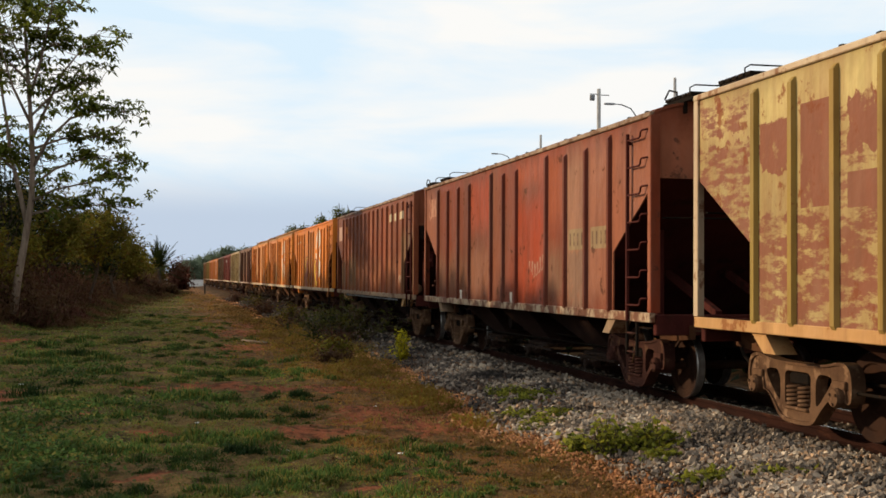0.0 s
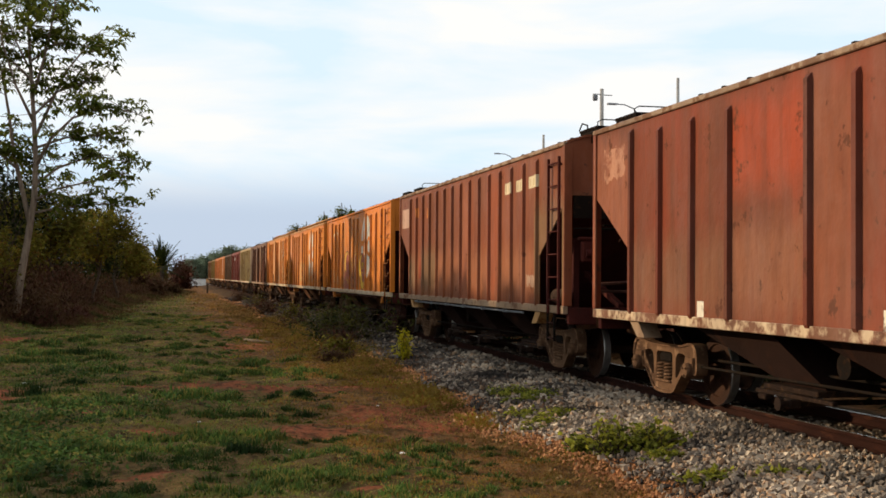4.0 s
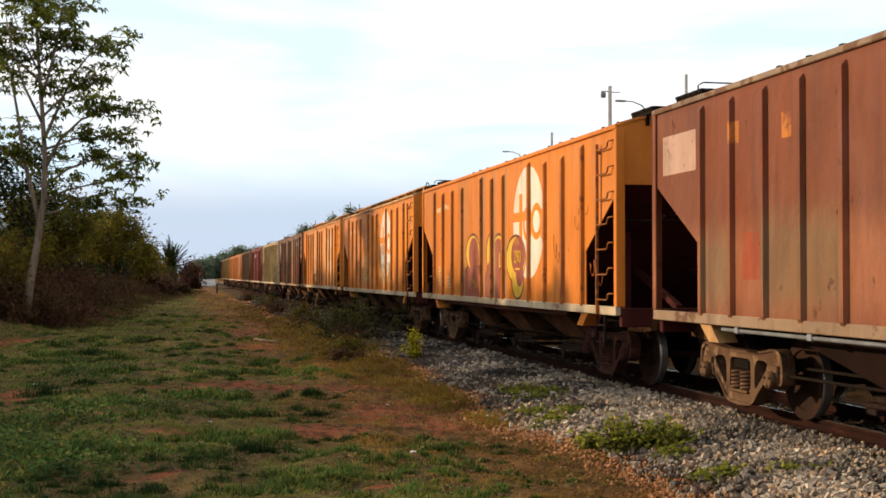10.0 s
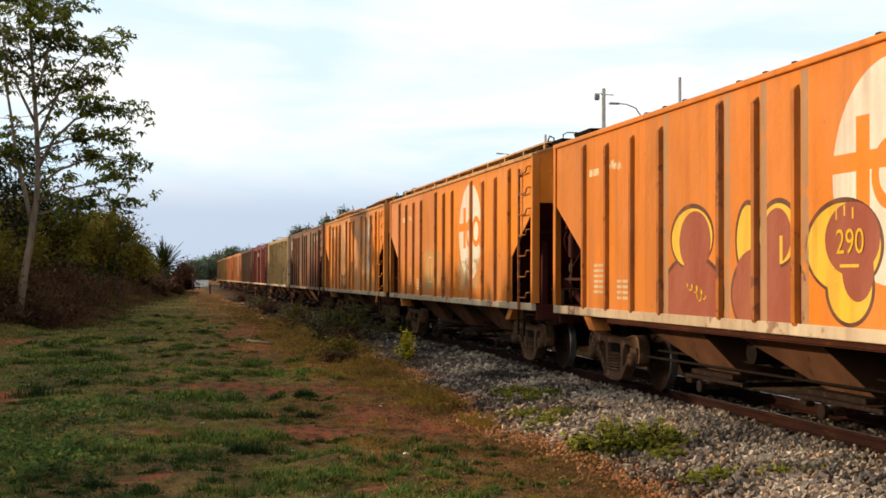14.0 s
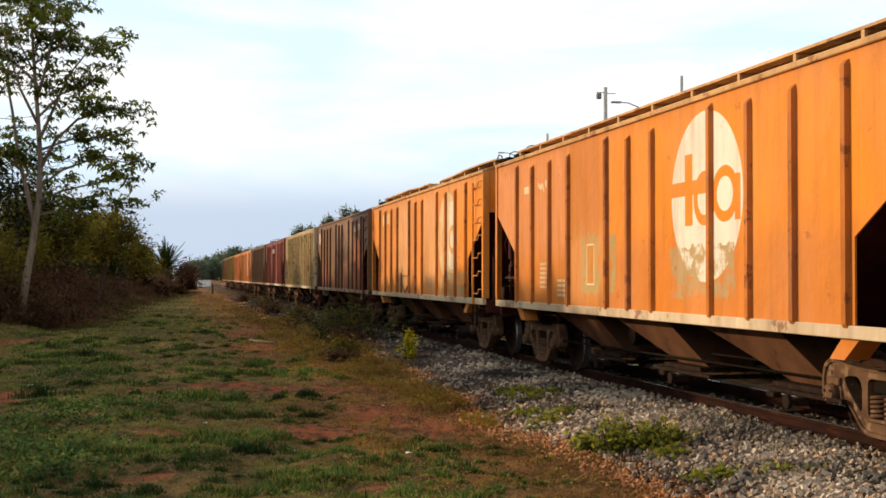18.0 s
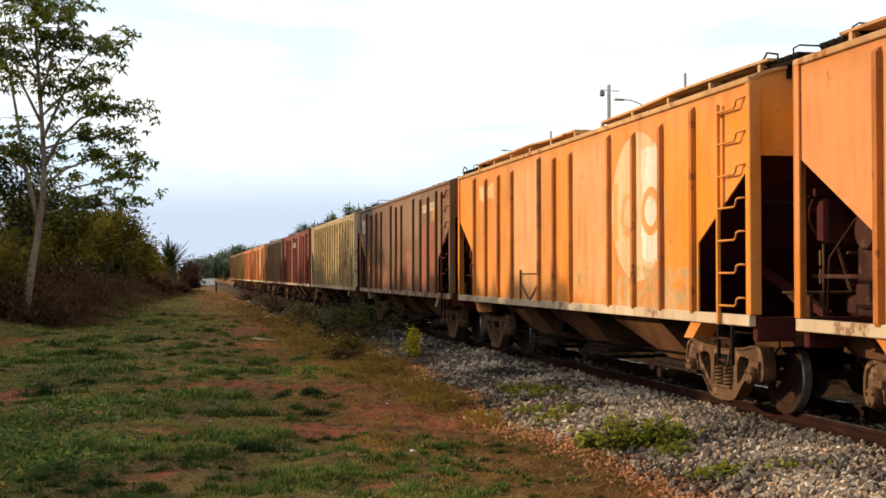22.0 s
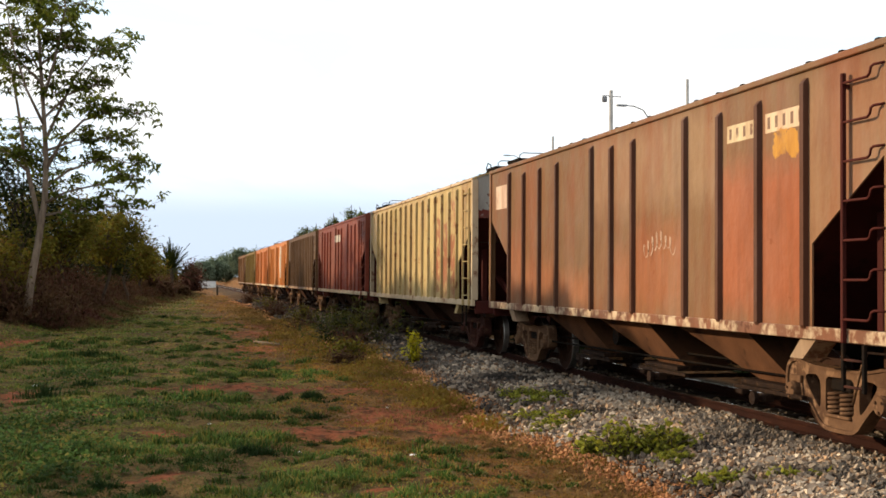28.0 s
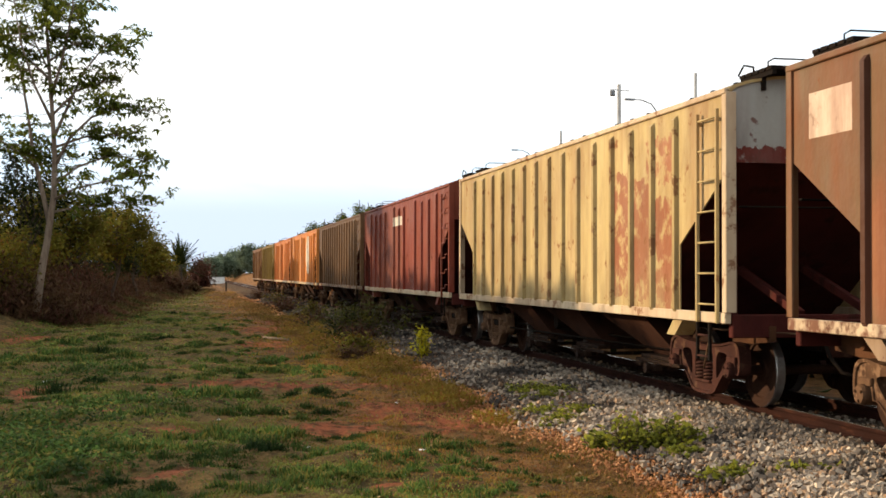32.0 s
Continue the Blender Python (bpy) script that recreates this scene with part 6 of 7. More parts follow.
def tall_tree():
    """The slender pale-barked tree on the bank, with drooping sprays of leaves and open gaps."""
    rng = np.random.default_rng(11)
    ox, oy = -5.15, 45.0
    oz = float(ground_z(ox, oy)) - 0.05
    tree = tagged(new("tall_tree"), "slender pale-barked tree with sparse drooping green leaf sprays", "tree")
    tree.matrix_basis = pose(ox, oy, oz)
    limbs = [
        ([(-5.15, 0.2), (-5.03, 1.31), (-4.81, 2.68), (-4.6, 4.25), (-4.58, 5.62), (-4.68, 7.19), (-4.81, 8.95), (-4.91, 10.53), (-4.99, 12.69)], 0.15, 0.03, 0.0),
        ([(-4.74, 3.27), (-5.02, 4.44), (-5.33, 5.6), (-5.57, 7.16), (-5.87, 8.71), (-6.35, 10.26)], 0.10, 0.02, 0.8),
        ([(-4.58, 5.23), (-4.06, 6.23), (-3.32, 6.94), (-2.2, 7.3), (-1.15, 7.1)], 0.07, 0.012, -0.7),
        ([(-4.63, 6.21), (-4.17, 7.4), (-3.72, 8.61), (-3.0, 9.7), (-2.5, 10.4)], 0.07, 0.012, 0.9),
        ([(-4.57, 4.64), (-3.86, 5.25), (-2.7, 5.75), (-1.45, 5.55)], 0.06, 0.012, 0.5),
        ([(-4.68, 4.05), (-3.86, 4.46), (-2.6, 4.75), (-1.4, 5.0)], 0.05, 0.01, -0.9),
        ([(-4.72, 7.58), (-4.29, 8.98), (-3.93, 10.38), (-3.76, 11.97)], 0.06, 0.012, -1.2),
        ([(-4.63, 3.66), (-3.66, 3.87), (-2.3, 4.05), (-1.15, 3.95)], 0.045, 0.01, 0.6),
        ([(-4.67, 6.8), (-5.21, 7.96), (-5.6, 9.31), (-5.81, 10.87)], 0.06, 0.012, -1.0),
        ([(-4.7, 8.2), (-5.5, 9.0), (-6.6, 9.6), (-7.6, 9.7)], 0.05, 0.012, 0.6),
        ([(-4.7, 7.0), (-3.9, 7.9), (-3.0, 8.3), (-2.3, 8.4)], 0.05, 0.01, 0.3),
        ([(-4.6, 5.9), (-3.6, 6.3), (-2.6, 6.4), (-1.7, 6.3)], 0.05, 0.01, 0.1),
        ([(-4.8, 8.9), (-4.0, 9.5), (-3.2, 9.5), (-2.5, 9.3)], 0.045, 0.01, -0.4),
        ([(-4.9, 10.0), (-4.2, 11.0), (-3.4, 11.4)], 0.04, 0.01, 0.5),
        ([(-4.8, 8.6), (-5.4, 9.8), (-5.9, 11.2)], 0.04, 0.01, 0.2),
        ([(-5.2, 5.2), (-6.0, 5.9), (-7.0, 6.4)], 0.05, 0.012, -0.4)]
    bm, wood, tips = bmesh.new(), bmesh.new(), []
    for i, (line, r0, r1, drift) in enumerate(limbs):
        n = len(line)
        pts = [Vector((px - ox, drift * (k / (n - 1)) ** 1.2 * 1.6, pz - oz)) for k, (px, pz) in enumerate(line)]
        tube(bm if i == 0 else wood, pts, r0, 9 if i == 0 else 6, r1)
        count = 24 if i == 0 else 11 + 3 * n
        for _ in range(count):
            u = rng.uniform(0.45 if i == 0 else 0.3, 1.0) * (n - 1)
            k = min(int(u), n - 2)
            p = pts[k].lerp(pts[k + 1], u - k)
            az = rng.uniform(0, 2 * math.pi)
            reach = rng.uniform(0.3, 1.3)
            q = p + Vector((math.cos(az), math.sin(az), rng.uniform(-0.25, 0.6))) * reach
            line_t = limb_line(p, q, rng, 0.2, 3)
            tube(wood, line_t, 0.016, 4, 0.006)
            # rosettes of long drooping leaves at the twig's tip and a little before it
            tips += [line_t[-1] + Vector(rng.normal(0, 0.04, 3)), line_t[-1] + Vector(rng.normal(0, 0.17, 3)), line_t[2] + Vector(rng.normal(0, 0.12, 3))]
    part("trunk", bm, M_BARK, tree, "pale slender trunk")
    part("branchwork", wood, M_BARK, tree)
    link_mesh("crown", rosette_mesh("crown", np.array([tuple(v) for v in tips]), 7, 0.34, 0.115, rng), M_LEAF, tree)


tall_tree()

BANK_TREES = [  # x, y, height, radius, leaf, seed, clumps, per, size, low, label
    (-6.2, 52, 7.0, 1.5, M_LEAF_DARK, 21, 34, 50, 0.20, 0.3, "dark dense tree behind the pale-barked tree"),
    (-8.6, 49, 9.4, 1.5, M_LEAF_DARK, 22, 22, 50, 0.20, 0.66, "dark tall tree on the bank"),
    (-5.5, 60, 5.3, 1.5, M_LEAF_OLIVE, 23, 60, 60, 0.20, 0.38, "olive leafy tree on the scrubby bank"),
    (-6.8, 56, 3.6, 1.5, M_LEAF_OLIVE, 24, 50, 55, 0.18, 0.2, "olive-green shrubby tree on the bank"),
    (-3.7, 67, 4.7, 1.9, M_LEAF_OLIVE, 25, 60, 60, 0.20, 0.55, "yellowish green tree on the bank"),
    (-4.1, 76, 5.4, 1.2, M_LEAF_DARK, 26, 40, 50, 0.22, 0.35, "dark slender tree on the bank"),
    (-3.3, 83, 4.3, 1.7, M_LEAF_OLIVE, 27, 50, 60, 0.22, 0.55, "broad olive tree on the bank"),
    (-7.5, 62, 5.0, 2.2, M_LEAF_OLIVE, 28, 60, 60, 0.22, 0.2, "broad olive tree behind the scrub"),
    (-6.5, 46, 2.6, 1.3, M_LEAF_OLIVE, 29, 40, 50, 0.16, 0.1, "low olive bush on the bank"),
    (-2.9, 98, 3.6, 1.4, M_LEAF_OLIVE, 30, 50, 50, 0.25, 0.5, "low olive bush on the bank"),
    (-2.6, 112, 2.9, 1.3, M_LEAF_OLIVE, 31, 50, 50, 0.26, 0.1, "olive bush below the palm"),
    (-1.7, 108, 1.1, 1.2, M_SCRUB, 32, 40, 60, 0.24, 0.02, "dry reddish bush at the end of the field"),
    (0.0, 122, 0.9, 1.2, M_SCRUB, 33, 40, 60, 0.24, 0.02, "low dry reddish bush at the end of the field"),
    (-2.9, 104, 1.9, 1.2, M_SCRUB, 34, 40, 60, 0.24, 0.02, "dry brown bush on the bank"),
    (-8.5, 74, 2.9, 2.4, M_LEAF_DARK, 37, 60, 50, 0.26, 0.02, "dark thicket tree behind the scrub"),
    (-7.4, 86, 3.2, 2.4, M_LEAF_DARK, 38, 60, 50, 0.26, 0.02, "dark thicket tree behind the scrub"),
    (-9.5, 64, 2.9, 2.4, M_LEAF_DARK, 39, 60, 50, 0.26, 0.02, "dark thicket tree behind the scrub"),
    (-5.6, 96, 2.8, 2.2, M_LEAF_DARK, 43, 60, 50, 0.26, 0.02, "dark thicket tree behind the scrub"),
    (-3.95, 49, 0.5, 0.5, M_RED_LEAF, 35, 16, 40, 0.16, 0.02, "low red-leaved shrub at the foot of the bank"),
    (-3.45, 50.5, 0.45, 0.5, M_RED_LEAF, 36, 16, 40, 0.16, 0.02, "low red-leaved shrub at the foot of the bank"),
]
for x, y, h, r, leaf, seed, clumps, per, size, low, label in BANK_TREES:
    plain_tree("bank_tree" if h > 2.6 else "bank_bush", label, x, y, h + (0.5 if h > 1 else 0.1), r, leaf, M_BARK_DARK, seed, int(clumps * 1.2), int(per * 1.2), size * 1.2, 0.10 if h > 1 else 0.02, low, 0.32 if h > 1 else 0.12, "tree" if h > 2.6 else "bush")


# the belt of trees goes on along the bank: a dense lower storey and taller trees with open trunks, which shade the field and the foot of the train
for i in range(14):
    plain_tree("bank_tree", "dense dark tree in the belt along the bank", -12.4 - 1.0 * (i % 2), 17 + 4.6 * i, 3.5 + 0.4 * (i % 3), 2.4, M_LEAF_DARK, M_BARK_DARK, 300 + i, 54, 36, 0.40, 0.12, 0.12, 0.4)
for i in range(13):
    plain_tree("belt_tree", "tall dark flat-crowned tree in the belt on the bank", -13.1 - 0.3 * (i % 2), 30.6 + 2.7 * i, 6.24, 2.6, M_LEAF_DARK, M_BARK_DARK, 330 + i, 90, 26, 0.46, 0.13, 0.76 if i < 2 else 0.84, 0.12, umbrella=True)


def palm():
    rng = np.random.default_rng(40)
    x, y = -0.75, 120.0
    ob = tagged(new("palm_tree"), "dark feathery palm at the end of the field", "palm")
    ob.matrix_basis = pose(x, y, float(ground_z(x, y)) - 0.1)
    bm = bmesh.new()
    tube(bm, [(0, 0, 0), (0.05, 0, 1.6), (0.0, 0.1, 3.2)], 0.2, 8, 0.14)
    part("trunk", bm, M_BARK_DARK, ob)
    # stiff upright fronds, each a keel with narrow leaflets on both sides
    rows = []
    for i in range(70):
        az, rise = rng.uniform(0, 6.28), rng.uniform(-0.45, 1.5)
        ln = rng.uniform(2.0, 3.3)
        d = np.array([math.cos(az) * math.cos(rise), math.sin(az) * math.cos(rise), math.sin(rise)])
        side = np.array([-math.sin(az), math.cos(az), 0.0])
        root = np.array([0, 0, 2.5 + 0.5 * rng.uniform()])
        for s in np.linspace(0.12, 1, 22):
            at_keel = root + d * ln * s - np.array([0, 0, 0.35 * s * s])
            for k in (-1, 1):
                tip = at_keel + k * side * 0.34 * (1.1 - s * 0.8) + d * 0.28 - np.array([0, 0, 0.06])
                rows += [at_keel, at_keel + d * 0.09, tip]
    link_mesh("fronds", array_mesh("fronds", np.array(rows), np.arange(len(rows)), np.full(len(rows) // 3, 3)), M_LEAF_DARK, ob)


palm()
plain_tree("red_tree", "reddish-brown tree far beyond the field", 1.6, 170, 3.6, 0.8, M_RED_LEAF, M_BARK_DARK, 41, 60, 60, 0.45, 0.2, 0.02, 0.5)
plain_tree("bank_tree", "dull green tree beside the reddish one", -1.9, 172, 3.2, 1.8, M_LEAF_OLIVE, M_BARK_DARK, 42, 60, 60, 0.4, 0.2, 0.02, 0.5)
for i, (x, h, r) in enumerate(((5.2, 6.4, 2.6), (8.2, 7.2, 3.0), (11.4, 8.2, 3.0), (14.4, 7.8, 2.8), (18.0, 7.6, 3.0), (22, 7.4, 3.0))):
    plain_tree("far_tree", "round-topped tree in the distance, its green paled for haze", x, 300 + 6 * (i % 3), h * 0.88, r, M_FAR_LEAF, M_BARK_DARK, 60 + i, 130, 60, 0.55, 0.25, 0.03, 0.42)
for i, (x, h, r) in enumerate(((20.3, 8.0, 0.9), (18.2, 7.0, 0.8), (15.2, 5.5, 1.2), (21.8, 7.9, 0.6), (16.6, 5.9, 0.7))):
    plain_tree("street_tree", "small sparse tree on the far side of the train", x, 150 + i, h + 0.3, r, M_LEAF, M_BARK_DARK, 80 + i, 26, 40, 0.28, 0.12, 0.72, 0.25)
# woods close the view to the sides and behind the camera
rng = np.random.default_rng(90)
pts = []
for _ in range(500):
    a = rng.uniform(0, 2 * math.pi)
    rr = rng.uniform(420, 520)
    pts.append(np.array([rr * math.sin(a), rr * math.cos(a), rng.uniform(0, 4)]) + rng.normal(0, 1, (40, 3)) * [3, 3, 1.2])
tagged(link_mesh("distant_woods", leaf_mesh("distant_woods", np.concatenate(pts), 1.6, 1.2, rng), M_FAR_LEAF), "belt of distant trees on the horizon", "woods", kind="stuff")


def scrub():
    """Dry brown undergrowth along the foot of the bank."""
    rng = np.random.default_rng(50)
    cl = []
    for _ in range(1700):
        y = rng.uniform(43.5, 140) if rng.uniform() < 0.65 else rng.uniform(43.5, 75)
        x = -4.0 - abs(rng.normal(0, 1.7)) + 0.25 * math.sin(y * 0.4) - (0.9 if y < 46 else 0) + 0.075 * min(60.0, max(0.0, y - 75))
        h = rng.uniform(0.5, 1.9) * (0.5 + 0.8 * min(1.0, (-3.4 + 0.075 * min(60.0, max(0.0, y - 75)) - x) / 2.0))
        cl.append((x, y, h * rng.uniform(0.5, 1.15)))
    out = []
    for x, y, h in cl:
        z = float(ground_z(x, y))
        n = 48
        u = rng.uniform(0, 1, n) ** 1.3
        out.append(np.stack([x + rng.normal(0, 0.28, n), y + rng.normal(0, 0.35, n), z + h * u], 1))
    tagged(link_mesh("scrub", leaf_mesh("scrub", np.concatenate(out), 0.26, 0.06, rng, -0.6), M_SCRUB), "dry brown scrub along the foot of the bank", "scrub", kind="stuff")
    # tall grass thins out from the scrub into the field
    n = 60000
    y = 45 + 110 * rng.uniform(0, 1, n) ** 1.5
    x = -3.3 + 0.075 * np.clip(y - 75, 0, 60) + rng.normal(-0.5, 0.75, n) + 0.35 * np.sin(y * 0.7) + 0.2 * np.sin(y * 1.9)
    edge_in = np.clip((-2.6 + 0.075 * np.clip(y - 75, 0, 60) - x) / 1.6, 0.1, 1.0)
    me = blade_mesh("bank_grass", np.stack([x, y, ground_z(x, y) - 0.02], 1), (0.08 + 0.5 * edge_in) * smooth(44, 50, y), 0.022 * (1 + 0.012 * (y[:, None] - 40)), rng, 0.6)
    tagged(link_mesh("bank_grass", me, M_BANK_GRASS), "tall dull grass at the foot of the scrubby bank", "grass", kind="stuff")


scrub()


def far_side():
    """Rough growth on the raised ground beyond the train."""
    rng = np.random.default_rng(55)
    out = []
    for _ in range(1500):
        y = rng.uniform(2, 150)
        x = rng.uniform(10.2, 14.0)
        h = rng.uniform(0.4, 1.3)
        n = 30
        out.append(np.stack([x + rng.normal(0, 0.3, n), y + rng.normal(0, 0.4, n), float(ground_z(x, y)) + h * rng.uniform(0, 1, n)], 1))
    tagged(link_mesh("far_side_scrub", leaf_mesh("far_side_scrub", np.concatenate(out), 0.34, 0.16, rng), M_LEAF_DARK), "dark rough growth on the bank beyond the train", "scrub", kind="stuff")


far_side()


def stalk_plant(name, label, x, y, height, radius, stems, leaf, size, seed, per=16, category="plant", width=0.55):
    """A weed or shrub: thin stems that fan out, leaves along each."""
    rng = np.random.default_rng(seed)
    ob = tagged(new(name), label, category)
    ob.matrix_basis = pose(x, y, float(ground_z(x, y)) + 0.0)
    bm, pts = bmesh.new(), []
    for _ in range(stems):
        az, out = rng.uniform(0, 6.28), abs(rng.normal(0, 0.55))
        tip = Vector((math.cos(az) * radius * out, math.sin(az) * radius * out, height * rng.uniform(0.45, 1.0) * (1 - 0.25 * out)))
        root = Vector((rng.normal(0, 0.12) * radius, rng.normal(0, 0.12) * radius, -0.05))
        tube(bm, limb_line(root, tip, rng, 0.12, 3), 0.008 + 0.008 * height, 4, 0.003)
        for s in rng.uniform(0.3, 1.05, per):
            p = root.lerp(tip, s)
            pts.append((p.x + rng.normal(0, size * 0.5), p.y + rng.normal(0, size * 0.5), max(0.02, p.z + rng.normal(0, size * 0.3))))
    part("stem", bm, M_BARK_DARK, ob)["kind"] = "stuff"
    link_mesh("leaves", leaf_mesh("leaves", np.array(pts), size, size * width, rng, 0.2), leaf, ob)
    return ob


stalk_plant("bush", "dull green spreading bush at the edge of the ballast", 4.7, 33.5, 1.35, 2.0, 60, M_BUSH, 0.12, 101, 22, "bush")
stalk_plant("bush", "dark low bush beside the rails", 4.35, 34.5, 0.9, 1.1, 40, M_LEAF_DARK, 0.13, 105, 22, "bush")
stalk_plant("bush", "low olive bush beside the rails", 4.9, 37.5, 1.0, 1.2, 40, M_BUSH, 0.13, 102, 22, "bush")
stalk_plant("bush", "dry brownish bush at the edge of the ballast", 4.2, 31.0, 0.7, 1.0, 40, M_SCRUB, 0.12, 103, 18, "bush", 0.3)
stalk_plant("yellow_plant", "upright plant with bright yellow-green leaves beside the ballast", 4.9, 26.0, 0.74, 0.2, 18, M_YELLOW_LEAF, 0.09, 104, 28)
for i, (x, y, h, r) in enumerate(((4.55, 12.3, 0.42, 0.6), (4.85, 12.1, 0.4, 0.5), (4.3, 12.7, 0.18, 0.25), (4.8, 11.6, 0.14, 0.2), (4.6, 15.6, 0.12, 0.4), (4.9, 15.2, 0.1, 0.3), (5.1, 18.0, 0.2, 0.6), (5.35, 17.5, 0.16, 0.5), (4.95, 16.9, 0.12, 0.4), (5.15, 12.35, 0.24, 0.08), (4.75, 10.35, 0.12, 0.35), (5.3, 10.2, 0.08, 0.25), (4.5, 14.6, 0.12, 0.4))):
    stalk_plant("weed", "bright green leafy weed growing through the ballast", x, y, h, r, 46, M_WEED, 0.072, 110 + i, 15, "weed", 0.75)
for i, (x, y, h, r) in enumerate(((4.4, 43, 0.7, 1.0), (4.9, 50, 0.8, 1.0), (4.5, 58, 0.8, 1.2), (4.9, 70, 0.9, 1.3), (4.6, 84, 0.9, 1.3), (3.9, 29, 0.45, 0.7), (3.5, 27, 0.3, 0.6))):
    stalk_plant("weed_clump", "olive and dry weed clump along the line", x, y, h, r, 40, M_LEAF_OLIVE if i % 2 else M_SCRUB, 0.12 + 0.02 * (i % 3), 130 + i, 16, "weed", 0.4)


# places of the thicker tufts: x, y, half width, half depth, height, count
TUFTS = ((-1.94, 20.4, 0.22, 0.15, 0.30, 2), (-2.3, 30.1, 1.0, 0.35, 0.26, 7), (0.02, 19.5, 0.4, 0.2, 0.24, 4), (0.62, 19.3, 0.4, 0.2, 0.24, 4), (0.9, 14.75, 0.55, 0.22, 0.17, 5),
         (0.74, 14.1, 0.3, 0.08, 0.2, 3), (-0.5, 13.8, 0.8, 0.3, 0.17, 8), (0.3, 13.3, 0.5, 0.2, 0.15, 4), (1.05, 11.2, 0.35, 0.15, 0.15, 4), (1.35, 11.7, 0.3, 0.15, 0.13, 3), (1.1, 26.8, 0.8, 0.3, 0.18, 5),
         (2.3, 27.6, 0.6, 0.25, 0.2, 4), (-1.5, 24.5, 0.7, 0.6, 0.2, 6), (-1.0, 18.7, 0.7, 0.3, 0.2, 6), (-0.1, 17.1, 0.9, 0.25, 0.17, 6), (1.2, 17.0, 0.8, 0.25, 0.15, 5), (2.67, 13.3, 0.12, 0.08, 0.16, 3),
         (2.0, 11.3, 0.6, 0.15, 0.1, 4), (-1.2, 11.9, 0.5, 0.3, 0.14, 4), (-2.9, 27.5, 0.5, 0.4, 0.2, 4), (-1.6, 28.5, 0.7, 0.3, 0.2, 4), (0.4, 24.3, 1.1, 0.3, 0.14, 5), (1.8, 24.4, 0.9, 0.3, 0.16, 5),
         (0.2, 33.0, 1.2, 0.5, 0.2, 5), (-1.5, 36.0, 1.2, 0.8, 0.22, 5), (-2.6, 34.0, 0.6, 0.8, 0.25, 4), (1.5, 13.0, 0.4, 0.2, 0.1, 3), (2.1, 14.2, 0.5, 0.2, 0.1, 3), (-0.9, 21.9, 0.5, 0.2, 0.16, 3),
         (3.0, 11.2, 0.7, 0.5, 0.09, 8), (3.3, 12.8, 0.5, 0.5, 0.09, 6), (2.9, 10.2, 0.6, 0.3, 0.08, 6), (2.4, 23.6, 1.2, 0.4, 0.14, 6), (3.1, 24.6, 0.7, 0.5, 0.16, 5))


